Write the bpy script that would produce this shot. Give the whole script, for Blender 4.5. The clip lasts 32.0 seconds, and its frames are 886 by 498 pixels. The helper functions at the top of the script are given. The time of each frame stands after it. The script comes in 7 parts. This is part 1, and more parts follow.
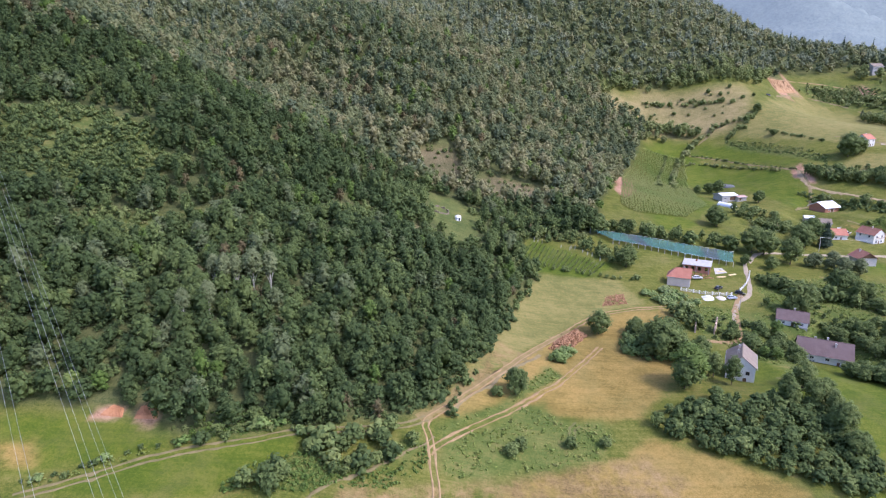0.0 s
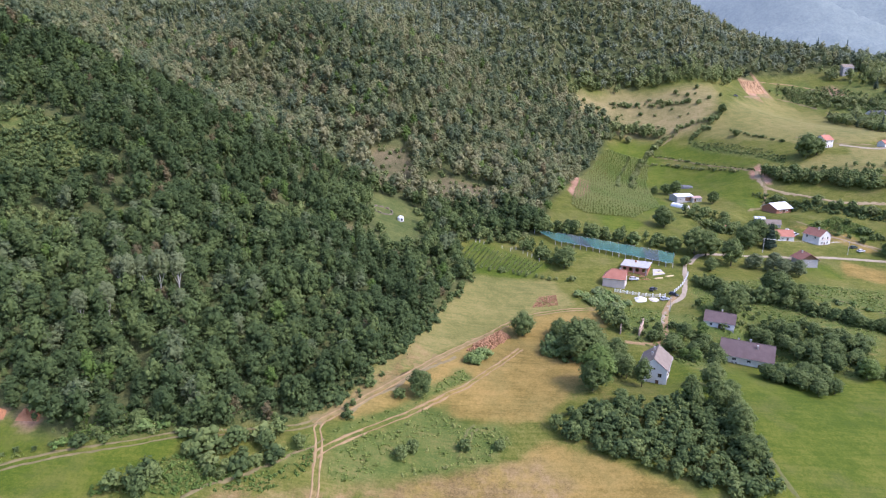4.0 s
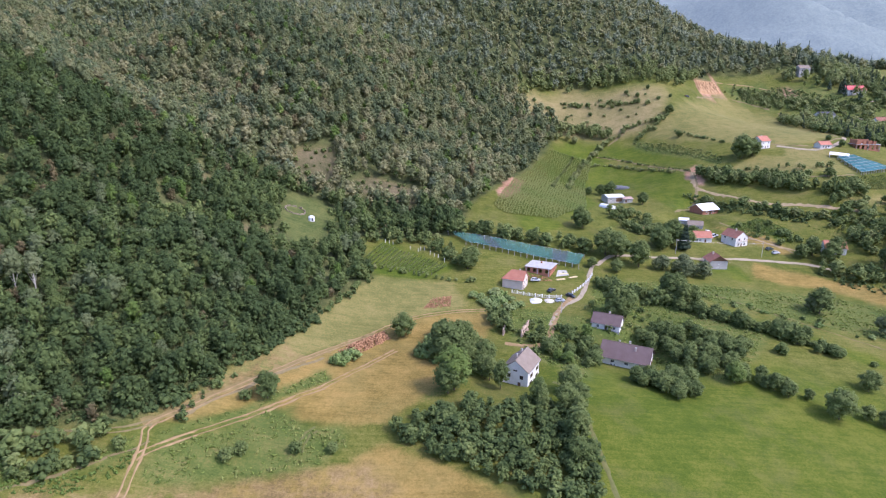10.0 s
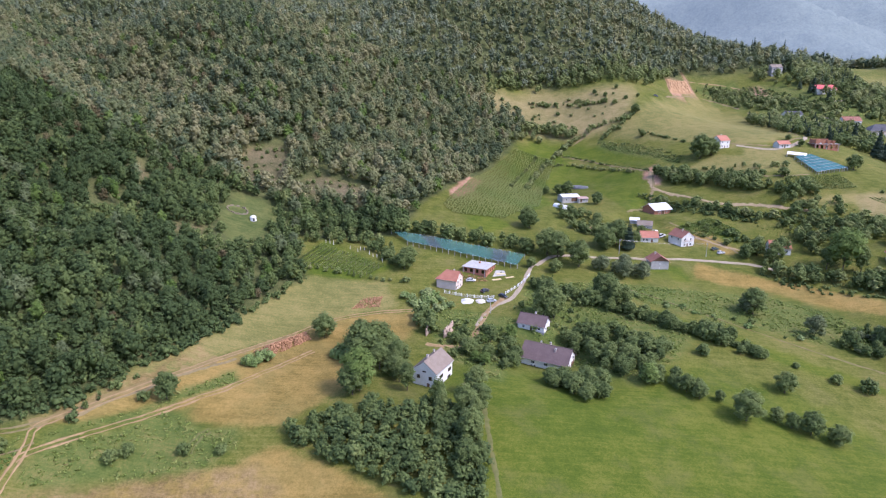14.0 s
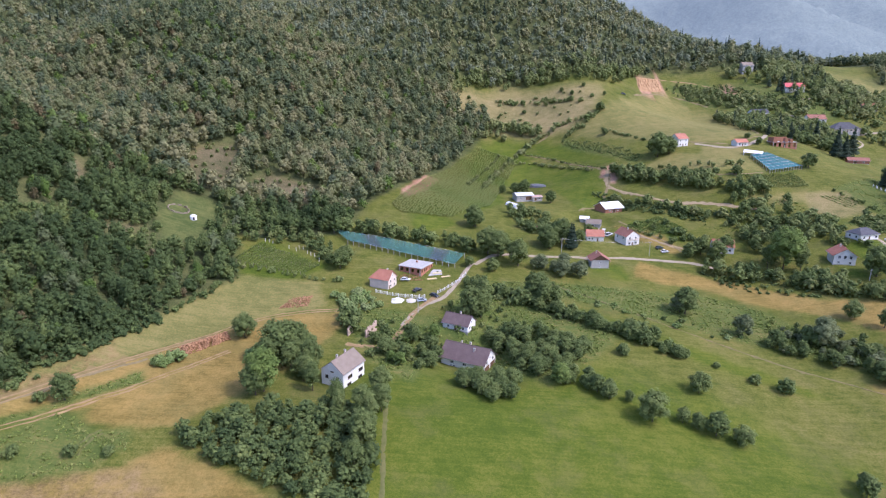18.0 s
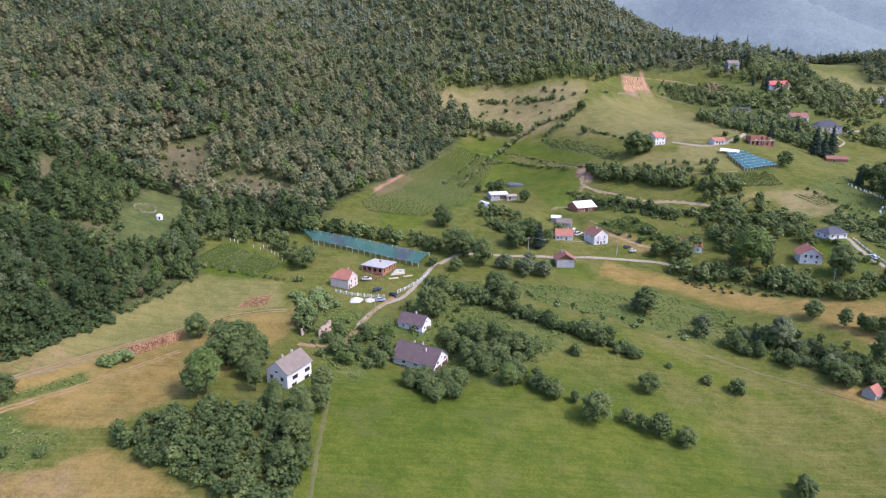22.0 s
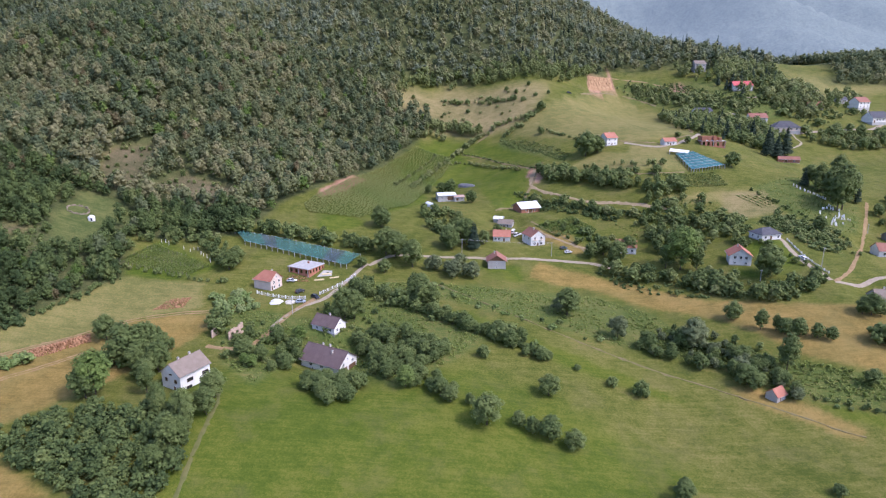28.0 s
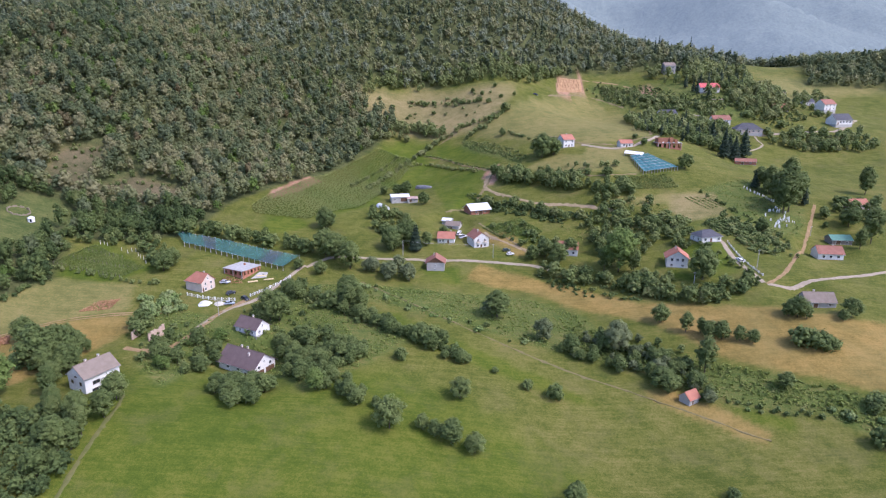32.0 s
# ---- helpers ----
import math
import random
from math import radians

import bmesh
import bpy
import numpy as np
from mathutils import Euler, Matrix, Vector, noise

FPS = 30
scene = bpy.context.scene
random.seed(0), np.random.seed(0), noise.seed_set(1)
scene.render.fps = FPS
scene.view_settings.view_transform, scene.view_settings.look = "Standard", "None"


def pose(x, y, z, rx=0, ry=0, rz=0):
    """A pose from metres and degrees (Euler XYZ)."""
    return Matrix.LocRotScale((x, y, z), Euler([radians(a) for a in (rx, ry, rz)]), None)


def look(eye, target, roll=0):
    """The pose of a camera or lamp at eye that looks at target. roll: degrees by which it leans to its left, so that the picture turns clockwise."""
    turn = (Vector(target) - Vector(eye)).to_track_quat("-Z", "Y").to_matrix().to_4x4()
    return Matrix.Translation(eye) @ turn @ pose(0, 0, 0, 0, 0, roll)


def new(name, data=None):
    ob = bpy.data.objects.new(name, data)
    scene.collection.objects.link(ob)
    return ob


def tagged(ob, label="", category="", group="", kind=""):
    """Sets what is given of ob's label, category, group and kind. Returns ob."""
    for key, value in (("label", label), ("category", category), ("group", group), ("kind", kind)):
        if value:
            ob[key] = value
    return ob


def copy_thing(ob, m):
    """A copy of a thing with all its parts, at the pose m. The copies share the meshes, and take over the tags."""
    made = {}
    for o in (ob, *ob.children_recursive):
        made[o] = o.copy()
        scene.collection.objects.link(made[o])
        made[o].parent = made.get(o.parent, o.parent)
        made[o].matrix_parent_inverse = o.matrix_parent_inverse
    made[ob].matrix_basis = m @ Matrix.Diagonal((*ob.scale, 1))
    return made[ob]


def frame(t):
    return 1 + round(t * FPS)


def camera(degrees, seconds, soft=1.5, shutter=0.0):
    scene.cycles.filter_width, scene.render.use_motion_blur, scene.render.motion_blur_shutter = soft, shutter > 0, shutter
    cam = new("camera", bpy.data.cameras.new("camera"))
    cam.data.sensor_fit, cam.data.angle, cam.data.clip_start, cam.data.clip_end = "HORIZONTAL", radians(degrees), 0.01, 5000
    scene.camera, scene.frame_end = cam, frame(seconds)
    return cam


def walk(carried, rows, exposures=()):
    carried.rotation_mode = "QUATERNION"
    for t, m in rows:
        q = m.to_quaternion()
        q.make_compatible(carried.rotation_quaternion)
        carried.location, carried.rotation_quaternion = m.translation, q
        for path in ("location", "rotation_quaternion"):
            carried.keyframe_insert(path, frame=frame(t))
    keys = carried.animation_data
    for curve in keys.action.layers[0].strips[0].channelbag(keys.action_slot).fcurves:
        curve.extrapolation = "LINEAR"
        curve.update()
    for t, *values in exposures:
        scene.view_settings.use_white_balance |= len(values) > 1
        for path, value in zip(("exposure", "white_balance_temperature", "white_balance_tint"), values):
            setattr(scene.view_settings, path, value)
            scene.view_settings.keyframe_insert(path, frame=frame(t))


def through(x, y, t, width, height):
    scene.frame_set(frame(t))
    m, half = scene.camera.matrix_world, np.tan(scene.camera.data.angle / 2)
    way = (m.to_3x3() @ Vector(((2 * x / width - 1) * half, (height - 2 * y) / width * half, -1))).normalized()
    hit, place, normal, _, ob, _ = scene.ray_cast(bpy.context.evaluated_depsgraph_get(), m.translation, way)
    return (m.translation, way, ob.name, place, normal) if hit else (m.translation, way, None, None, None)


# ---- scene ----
cam = camera(74.0, 32.0, 1.2)
PATH = [
    (0.0, 0.83, 0.31, 90.11, 75.00, 0.05, 0.07),
    (1.0, 7.68, 0.59, 90.17, 75.01, 0.02, 0.06),
    (2.0, 14.97, 0.88, 90.20, 75.03, -0.01, 0.02),
    (3.0, 22.48, 1.12, 90.22, 75.02, -0.03, -0.00),
    (3.5, 26.27, 1.23, 90.23, 75.01, -0.04, -0.02),
    (5.5, 41.48, 1.85, 90.28, 74.95, -0.09, -0.00),
    (6.0, 45.31, 1.98, 90.29, 74.94, -0.11, 0.00),
    (7.0, 52.96, 2.20, 90.30, 74.95, -0.15, -0.00),
    (8.0, 60.58, 2.40, 90.31, 74.96, -0.19, 0.00),
    (9.0, 68.31, 2.62, 90.30, 74.96, -0.21, 0.02),
    (10.0, 76.11, 2.86, 90.29, 74.97, -0.24, 0.03),
    (11.0, 83.75, 3.11, 90.30, 74.99, -0.26, 0.06),
    (12.0, 91.34, 3.40, 90.30, 74.98, -0.25, 0.09),
    (13.0, 98.95, 3.78, 90.30, 74.94, -0.23, 0.12),
    (14.0, 106.53, 4.15, 90.30, 74.93, -0.22, 0.13),
    (14.5, 110.32, 4.35, 90.30, 74.91, -0.21, 0.13),
    (16.5, 125.90, 5.07, 90.29, 74.87, -0.20, 0.11),
    (17.0, 129.74, 5.27, 90.29, 74.85, -0.20, 0.10),
    (18.0, 136.60, 5.75, 90.27, 74.78, -0.18, 0.11),
    (19.0, 141.96, 6.15, 90.24, 74.72, -0.14, 0.15),
    (20.0, 146.65, 6.53, 90.22, 74.70, -0.11, 0.23),
    (21.0, 151.02, 6.77, 90.23, 74.69, -0.08, 0.32),
    (22.0, 155.58, 6.99, 90.24, 74.67, -0.06, 0.40),
    (23.0, 160.03, 7.15, 90.24, 74.67, -0.03, 0.44),
    (24.0, 164.94, 7.41, 90.24, 74.68, -0.02, 0.46),
    (25.0, 170.35, 7.70, 90.22, 74.70, -0.00, 0.44),
    (25.5, 173.32, 7.82, 90.23, 74.70, -0.00, 0.43),
    (27.5, 186.11, 8.30, 90.27, 74.73, -0.01, 0.40),
    (28.0, 189.54, 8.44, 90.27, 74.73, -0.02, 0.39),
    (29.0, 196.60, 8.77, 90.28, 74.74, -0.02, 0.36),
    (30.0, 203.91, 9.05, 90.29, 74.77, -0.06, 0.35),
    (31.0, 211.36, 9.30, 90.30, 74.82, -0.09, 0.33),
    (32.0, 219.03, 9.47, 90.31, 74.86, -0.13, 0.31),
]
walk(cam, [(t, pose(*p)) for t, *p in PATH], ((0.0, 1.29, 5560, 26), (32.0, 1.02, 5560, 26)))

# ---- light: hazy high sun from the right, clear sky ----
SUN_EL, SUN_AZ = 50.0, -24.0            # degrees; azimuth counted from +x towards +y
world = bpy.data.worlds.new("sky")
scene.world = world
world.use_nodes = True
wn = world.node_tree.nodes
sky = wn.new("ShaderNodeTexSky")
sky.sky_type, sky.sun_disc = "NISHITA", False
sky.sun_elevation, sky.sun_rotation = radians(SUN_EL), radians(90 - SUN_AZ)
sky.air_density, sky.dust_density, sky.altitude = 1.0, 4.0, 500
world.node_tree.links.new(sky.outputs[0], wn["Background"].inputs[0])
wn["Background"].inputs[1].default_value = 0.15
sun = new("sun", bpy.data.lights.new("sun", "SUN"))
sun.data.energy, sun.data.angle, sun.data.color = 1.25, radians(7), (1.0, 0.91, 0.77)
sun_dir = Vector((math.cos(radians(SUN_EL)) * math.cos(radians(SUN_AZ)),
                  math.cos(radians(SUN_EL)) * math.sin(radians(SUN_AZ)), math.sin(radians(SUN_EL))))
sun.matrix_world = look(sun_dir * 600, (0, 0, 0))

# ---- materials ----
def mat(name, rough=0.9, spec=0.2, metal=0.0):
    m = bpy.data.materials.new(name)
    m.use_nodes = True
    b = m.node_tree.nodes["Principled BSDF"]
    b.inputs["Roughness"].default_value = rough
    b.inputs["Specular IOR Level"].default_value = spec
    b.inputs["Metallic"].default_value = metal
    return m, m.node_tree.nodes, m.node_tree.links, b


def coords(nodes, kind="Object"):
    if kind == "World":
        return nodes.new("ShaderNodeNewGeometry").outputs["Position"]
    return nodes.new("ShaderNodeTexCoord").outputs[kind]


def noise_of(nodes, links, vec, scale, detail=4, rough=0.6):
    n = nodes.new("ShaderNodeTexNoise")
    n.inputs["Scale"].default_value, n.inputs["Detail"].default_value = scale, detail
    n.inputs["Roughness"].default_value = rough
    links.new(vec, n.inputs["Vector"])
    return n.outputs["Fac"]


def ramp(nodes, links, fac, stops):
    r = nodes.new("ShaderNodeValToRGB")
    while len(r.color_ramp.elements) < len(stops):
        r.color_ramp.elements.new(0.5)
    for e, (p, c) in zip(r.color_ramp.elements, stops):
        e.position, e.color = p, (*c, 1)
    links.new(fac, r.inputs[0])
    return r.outputs[0]


def mix(nodes, links, fac, a, b, how="MIX"):
    n = nodes.new("ShaderNodeMix")
    n.data_type, n.blend_type = "RGBA", how
    for sock, v in ((n.inputs[0], fac), (n.inputs[6], a), (n.inputs[7], b)):
        if isinstance(v, (int, float)):
            sock.default_value = v
        elif isinstance(v, tuple):
            sock.default_value = (*v, 1)
        else:
            links.new(v, sock)
    return n.outputs[2]


def math_of(nodes, links, op, a, b=0.0):
    n = nodes.new("ShaderNodeMath")
    n.operation = op
    for sock, v in zip(n.inputs, (a, b)):
        if isinstance(v, (int, float)):
            sock.default_value = v
        else:
            links.new(v, sock)
    return n.outputs[0]


def bump_of(nodes, links, b, fac, strength, dist):
    n = nodes.new("ShaderNodeBump")
    n.inputs["Strength"].default_value, n.inputs["Distance"].default_value = strength, dist
    links.new(fac, n.inputs["Height"])
    links.new(n.outputs[0], b.inputs["Normal"])


def plain(name, dark, light, scale=2.0, rough=0.85, spec=0.2, metal=0.0, bump=0.15, kind="Object", per_object=0.0):
    """A two-scale mottled material between two colours."""
    m, n, l, b = mat(name, rough, spec, metal)
    v = coords(n, kind)
    f1, f2 = noise_of(n, l, v, scale, 5), noise_of(n, l, v, scale * 9, 3)
    f = math_of(n, l, "ADD", math_of(n, l, "MULTIPLY", f1, 0.7), math_of(n, l, "MULTIPLY", f2, 0.3))
    if per_object:
        r = n.new("ShaderNodeObjectInfo").outputs["Random"]
        f = math_of(n, l, "ADD", f, math_of(n, l, "MULTIPLY", math_of(n, l, "SUBTRACT", r, 0.5), per_object))
    l.new(ramp(n, l, f, ((0.3, dark), (0.7, light))), b.inputs["Base Color"])
    if bump:
        bump_of(n, l, b, f2, bump, 0.05)
    return m


def foliage(name, stops, through=0.25, relief=0.35):
    """Leaves: colour by tree (tint attribute and object), by leaf clump, and some light passing through."""
    m, n, l, b = mat(name, 0.65, 0.10)
    tint = n.new("ShaderNodeAttribute")
    tint.attribute_name = "tint"
    isl = n.new("ShaderNodeNewGeometry").outputs["Random Per Island"]
    obj = n.new("ShaderNodeObjectInfo").outputs["Random"]
    f = math_of(n, l, "ADD", tint.outputs["Fac"], math_of(n, l, "MULTIPLY", math_of(n, l, "SUBTRACT", isl, 0.5), 0.20))
    f = math_of(n, l, "ADD", f, math_of(n, l, "MULTIPLY", math_of(n, l, "SUBTRACT", obj, 0.5), 0.3))
    v = coords(n, "World")
    twig = noise_of(n, l, v, 1.6, 4, 0.75)
    f = math_of(n, l, "ADD", f, math_of(n, l, "MULTIPLY", math_of(n, l, "SUBTRACT", twig, 0.5), 0.45))
    col = ramp(n, l, f, stops)
    l.new(col, b.inputs["Base Color"])
    bump_of(n, l, b, twig, relief, 0.5)
    tr = n.new("ShaderNodeBsdfTranslucent")
    l.new(col, tr.inputs[0])
    ms = n.new("ShaderNodeMixShader")
    ms.inputs[0].default_value = through
    l.new(b.outputs[0], ms.inputs[1])
    l.new(tr.outputs[0], ms.inputs[2])
    l.new(ms.outputs[0], n["Material Output"].inputs[0])
    return m


LEAF = foliage("leaves", ((0.0, (0.064, 0.096, 0.034)), (0.3, (0.110, 0.150, 0.048)), (0.6, (0.164, 0.206, 0.066)),
                          (0.85, (0.218, 0.250, 0.088)), (1.0, (0.262, 0.272, 0.110))), 0.26)
# paler, bluer leaf colours for the hills: air haze put into them
LEAF_HILL_HAZED = foliage("hill_leaves_hazed", ((0.0, (0.098, 0.132, 0.072)), (0.3, (0.144, 0.180, 0.088)), (0.6, (0.198, 0.226, 0.104)),
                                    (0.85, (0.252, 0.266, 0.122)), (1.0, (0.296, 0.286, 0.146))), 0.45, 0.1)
LEAF_BRIGHT = foliage("leaves_bright", ((0.1, (0.105, 0.165, 0.036)), (0.6, (0.170, 0.232, 0.062)), (1.0, (0.245, 0.272, 0.09))), 0.28)
# grey-green leaf colour paled to imitate haze over distant trees
LEAF_HAZE_PALE = foliage("leaves_haze_pale", ((0.1, (0.135, 0.168, 0.092)), (0.6, (0.205, 0.238, 0.142)), (1.0, (0.285, 0.318, 0.205))), 0.45, 0.1)
LEAF_WILLOW = foliage("leaves_stream_willow", ((0.1, (0.125, 0.155, 0.070)), (0.6, (0.190, 0.222, 0.105)), (1.0, (0.26, 0.29, 0.15))), 0.26)
LEAF_PALE = foliage("leaves_pale", ((0.1, (0.15, 0.225, 0.06)), (0.6, (0.22, 0.285, 0.10)), (1.0, (0.29, 0.32, 0.14))), 0.28)
WEEDS = foliage("weeds", ((0.1, (0.195, 0.255, 0.062)), (0.6, (0.270, 0.318, 0.088)), (1.0, (0.35, 0.355, 0.125))), 0.5, 0.1)
LEAF_DARK = foliage("needles", ((0.1, (0.036, 0.058, 0.036)), (0.6, (0.060, 0.088, 0.052)), (1.0, (0.09, 0.115, 0.06))), 0.26)
LEAF_RUST = foliage("leaves_turning", ((0.1, (0.165, 0.140, 0.070)), (0.6, (0.215, 0.175, 0.088)), (1.0, (0.27, 0.205, 0.11))), 0.40, 0.15)
BARK = plain("bark", (0.05, 0.04, 0.03), (0.16, 0.13, 0.10), 3.0)
PALEBARK = plain("pale_bark", (0.30, 0.28, 0.24), (0.55, 0.52, 0.46), 3.0)
WHITEWASH = plain("white_render", (0.58, 0.57, 0.54), (0.78, 0.77, 0.74), 0.5, 0.9, 0.2, bump=0.1)
CREAM = plain("cream_render", (0.52, 0.43, 0.36), (0.67, 0.565, 0.485), 0.5, 0.9, 0.2, bump=0.1)
GREYWALL = plain("grey_render", (0.33, 0.32, 0.30), (0.48, 0.46, 0.43), 0.5, 0.9, 0.2, bump=0.1)
BRICK = plain("hollow_brick", (0.30, 0.13, 0.08), (0.45, 0.22, 0.14), 1.2, 0.9, 0.1)
CONCRETE = plain("concrete", (0.30, 0.29, 0.27), (0.50, 0.49, 0.46), 0.6, 0.9, 0.2)
GLASS, _n, _l, _b = mat("window_glass", 0.08, 0.5)
_b.inputs["Base Color"].default_value = (0.02, 0.025, 0.03, 1)
WOOD = plain("brown_wood", (0.09, 0.05, 0.03), (0.20, 0.12, 0.07), 2.0)
WOODGREY = plain("weathered_wood", (0.14, 0.12, 0.10), (0.30, 0.27, 0.23), 2.0)
PVC = plain("white_frame", (0.70, 0.70, 0.69), (0.82, 0.82, 0.81), 2.0, 0.4, 0.4, bump=0)
SHEETWHITE = plain("white_sheet_metal", (0.66, 0.67, 0.68), (0.82, 0.83, 0.84), 0.4, 0.45, 0.5, bump=0)
METAL = plain("galvanised_metal", (0.35, 0.36, 0.37), (0.55, 0.56, 0.57), 1.0, 0.45, 0.5, 0.6, bump=0)


def tiles(name, dark, light, rough=0.85):
    """Roof covering; the courses themselves are geometry."""
    m, n, l, b = mat(name, rough, 0.25)
    v = coords(n)
    f1 = noise_of(n, l, v, 0.5, 5)
    isl = n.new("ShaderNodeNewGeometry").outputs["Random Per Island"]
    f = math_of(n, l, "ADD", math_of(n, l, "MULTIPLY", f1, 0.6), math_of(n, l, "MULTIPLY", isl, 0.4))
    l.new(ramp(n, l, f, ((0.25, dark), (0.75, light))), b.inputs["Base Color"])
    wv = n.new("ShaderNodeTexWave")          # courses of the covering, level along the roof
    wv.bands_direction, wv.wave_profile = "Z", "SAW"
    wv.inputs["Scale"].default_value, wv.inputs["Distortion"].default_value = 1.3, 0.4
    l.new(v, wv.inputs["Vector"])
    bump_of(n, l, b, math_of(n, l, "ADD", wv.outputs["Fac"], math_of(n, l, "MULTIPLY", noise_of(n, l, v, 10, 3), 0.5)), 0.5, 0.06)
    return m


TILE_RED = tiles("red_clay_tiles", (0.33, 0.13, 0.085), (0.50, 0.23, 0.16))
TILE_OLD = tiles("old_red_tiles", (0.23, 0.10, 0.07), (0.38, 0.19, 0.14))
TILE_PINK = tiles("pinkish_red_tiles", (0.48, 0.10, 0.10), (0.62, 0.17, 0.16))
TILE_GREY = tiles("weathered_fibre_cement", (0.175, 0.140, 0.108), (0.29, 0.24, 0.195))
TILE_PLUM = tiles("plum_brown_tiles", (0.115, 0.080, 0.076), (0.185, 0.138, 0.128))
RUSTY = tiles("rusty_pink_sheet", (0.34, 0.22, 0.18), (0.58, 0.44, 0.38), 0.7)
TILE_DARK = tiles("dark_grey_tiles", (0.06, 0.06, 0.07), (0.12, 0.12, 0.13))
TILE_GREEN = tiles("green_sheet_roof", (0.08, 0.20, 0.15), (0.14, 0.29, 0.22), 0.5)

# ---- the lie of the land: spot heights on a coarse net, smoothly joined ----
NET_X = np.array([-320, -200, -110, -40, 30, 110, 190, 270, 360, 460, 600.0])
NET_Y = np.array([30, 120, 165, 215, 275, 345, 390, 440, 500, 560, 720.0])
NET_Z = np.array([
    [4, -10, -20, -22, -23, -27, -32, -34, -35, -35, -34],
    [42, 23, 6, 2, -10, -12, -17, -21, -20, -18, -18],
    [62, 40, 28, 15, -1, -3, -9, -18, -12, -9, -11],
    [83, 59, 41, 32, 3, -2, -2, -8, 0, -5, -3],
    [112, 90, 79, 40, 15, 9, 5, 1, 13, 8, 11],
    [147, 128, 86, 53, 31, 25, 18, 21, 29, 27, 22],
    [158, 121, 76, 73, 55, 32, 20, 34, 44, 32, 33],
    [163, 113, 86, 100, 80, 42, 25, 50, 59, 39, 46],
    [160, 116, 134, 132, 106, 69, 47, 70, 62, 61, 56],
    [159, 130, 158, 150, 127, 101, 78, 93, 68, 86, 67],
    [161, 183, 188, 178, 177, 190, 190, 175, 145, 137, 113],
], float)
HOLLOWS = ((147, 206, -7.0, 14), (142, 226, 4.5, 8), (242, 483, -6, 30), (310, 374, 6, 17), (780, 800, 14, 110), (339, 887, 71, 87), (367, 867, -28, 107), (-330, 800, 45, 120))

# level house plots cut into the slope: x, y, height, reach
TERRACES = (
    (102, 186, -4.2, 11.7),
    (146, 208, -8.8, 12.3),
    (143, 225, -1.6, 8.3),
    (109, 259, 4.0, 8.3),
    (236, 316, 9.6, 8.9),
    (214, 288, 4.8, 6.6),
    (220, 320, 10.6, 9.3),
    (192, 331, 12.2, 9.8),
    (224, 338, 13.4, 11.2),
    (220, 346, 14.7, 10.3),
    (238, 362, 18.1, 13.8),
    (282, 302, 8.8, 7.7),
    (329, 280, 9.8, 7.1),
    (350, 297, 17.6, 8.6),
    (407, 290, 10.8, 12.9),
    (422, 304, 14.4, 11.4),
    (374, 242, 3.6, 11.2),
    (302, 191, -12.2, 4.7),
    (303, 428, 52.0, 7.1),
    (342, 420, 52.9, 6.8),
    (427, 421, 40.9, 9.6),
    (453, 341, 25.6, 7.8),
)


def weights(v, knots):
    """Smooth cubic weights of each knot at the places v."""
    v = np.clip(v, knots[0], knots[-1] - 1e-6)
    i = np.clip(np.searchsorted(knots, v, "right") - 1, 0, len(knots) - 2)
    w = np.zeros((len(v), len(knots)))
    h = knots[i + 1] - knots[i]
    t = (v - knots[i]) / h
    r = np.arange(len(v))
    w[r, i] += 2 * t**3 - 3 * t**2 + 1
    w[r, i + 1] += 3 * t**2 - 2 * t**3
    for hh, j in ((t**3 - 2 * t**2 + t, i), (t**3 - t**2, i + 1)):
        a, b = np.maximum(j - 1, 0), np.minimum(j + 1, len(knots) - 1)
        s = hh * h / (knots[b] - knots[a])
        np.add.at(w, (r, b), s)
        np.add.at(w, (r, a), -s)
    return w


def heights(x, y):
    """Height of the ground at arrays of places."""
    x, y = np.atleast_1d(np.asarray(x, float)), np.atleast_1d(np.asarray(y, float))
    z = ((weights(y, NET_Y) @ NET_Z) * weights(x, NET_X)).sum(1)
    for cx, cy, dz, r in HOLLOWS:
        z += dz * np.exp(-((x - cx) ** 2 + (y - cy) ** 2) / (2 * r * r))
    for cx, cy, cz, r in TERRACES:
        w = 1 / (1 + (((x - cx) ** 2 + (y - cy) ** 2) / (r * r)) ** 3)
        z += (cz - z) * w
    past = np.clip(y - 720, 0, None)                     # the wooded mountain goes on rising behind, then falls away
    z += 150 * np.exp(-((x + 30) / 320) ** 2) * (1 - np.exp(-(past / 170) ** 2)) * np.exp(-(past / 700) ** 4)
    z -= (z - np.where(x > 430, 105, 60)) * (1 - np.exp(-np.clip(past - 160, 0, None) / 300)) * (x > -1e9)
    left = np.clip((-x - 330) / 500, 0, 1)
    z += left * left * 160
    low = np.clip((20 - y) / 400, 0, 1)
    z += low * 25
    return z


def ground_at(x, y):
    return float(heights([x], [y])[0])


def spread(inner_a, inner_b, step, lo, hi, grow=1.22):
    """Coordinates with an even step inside, and ever wider steps out to lo and hi."""
    mid = list(np.arange(inner_a, inner_b + step / 2, step))
    s, v, out = step, inner_b, []
    while v < hi:
        s = min(s * grow, 120)
        v += s
        out.append(min(v, hi))
    s, v, pre = step, inner_a, []
    while v > lo:
        s = min(s * grow, 120)
        v -= s
        pre.append(max(v, lo))
    return np.array(pre[::-1] + mid + out)


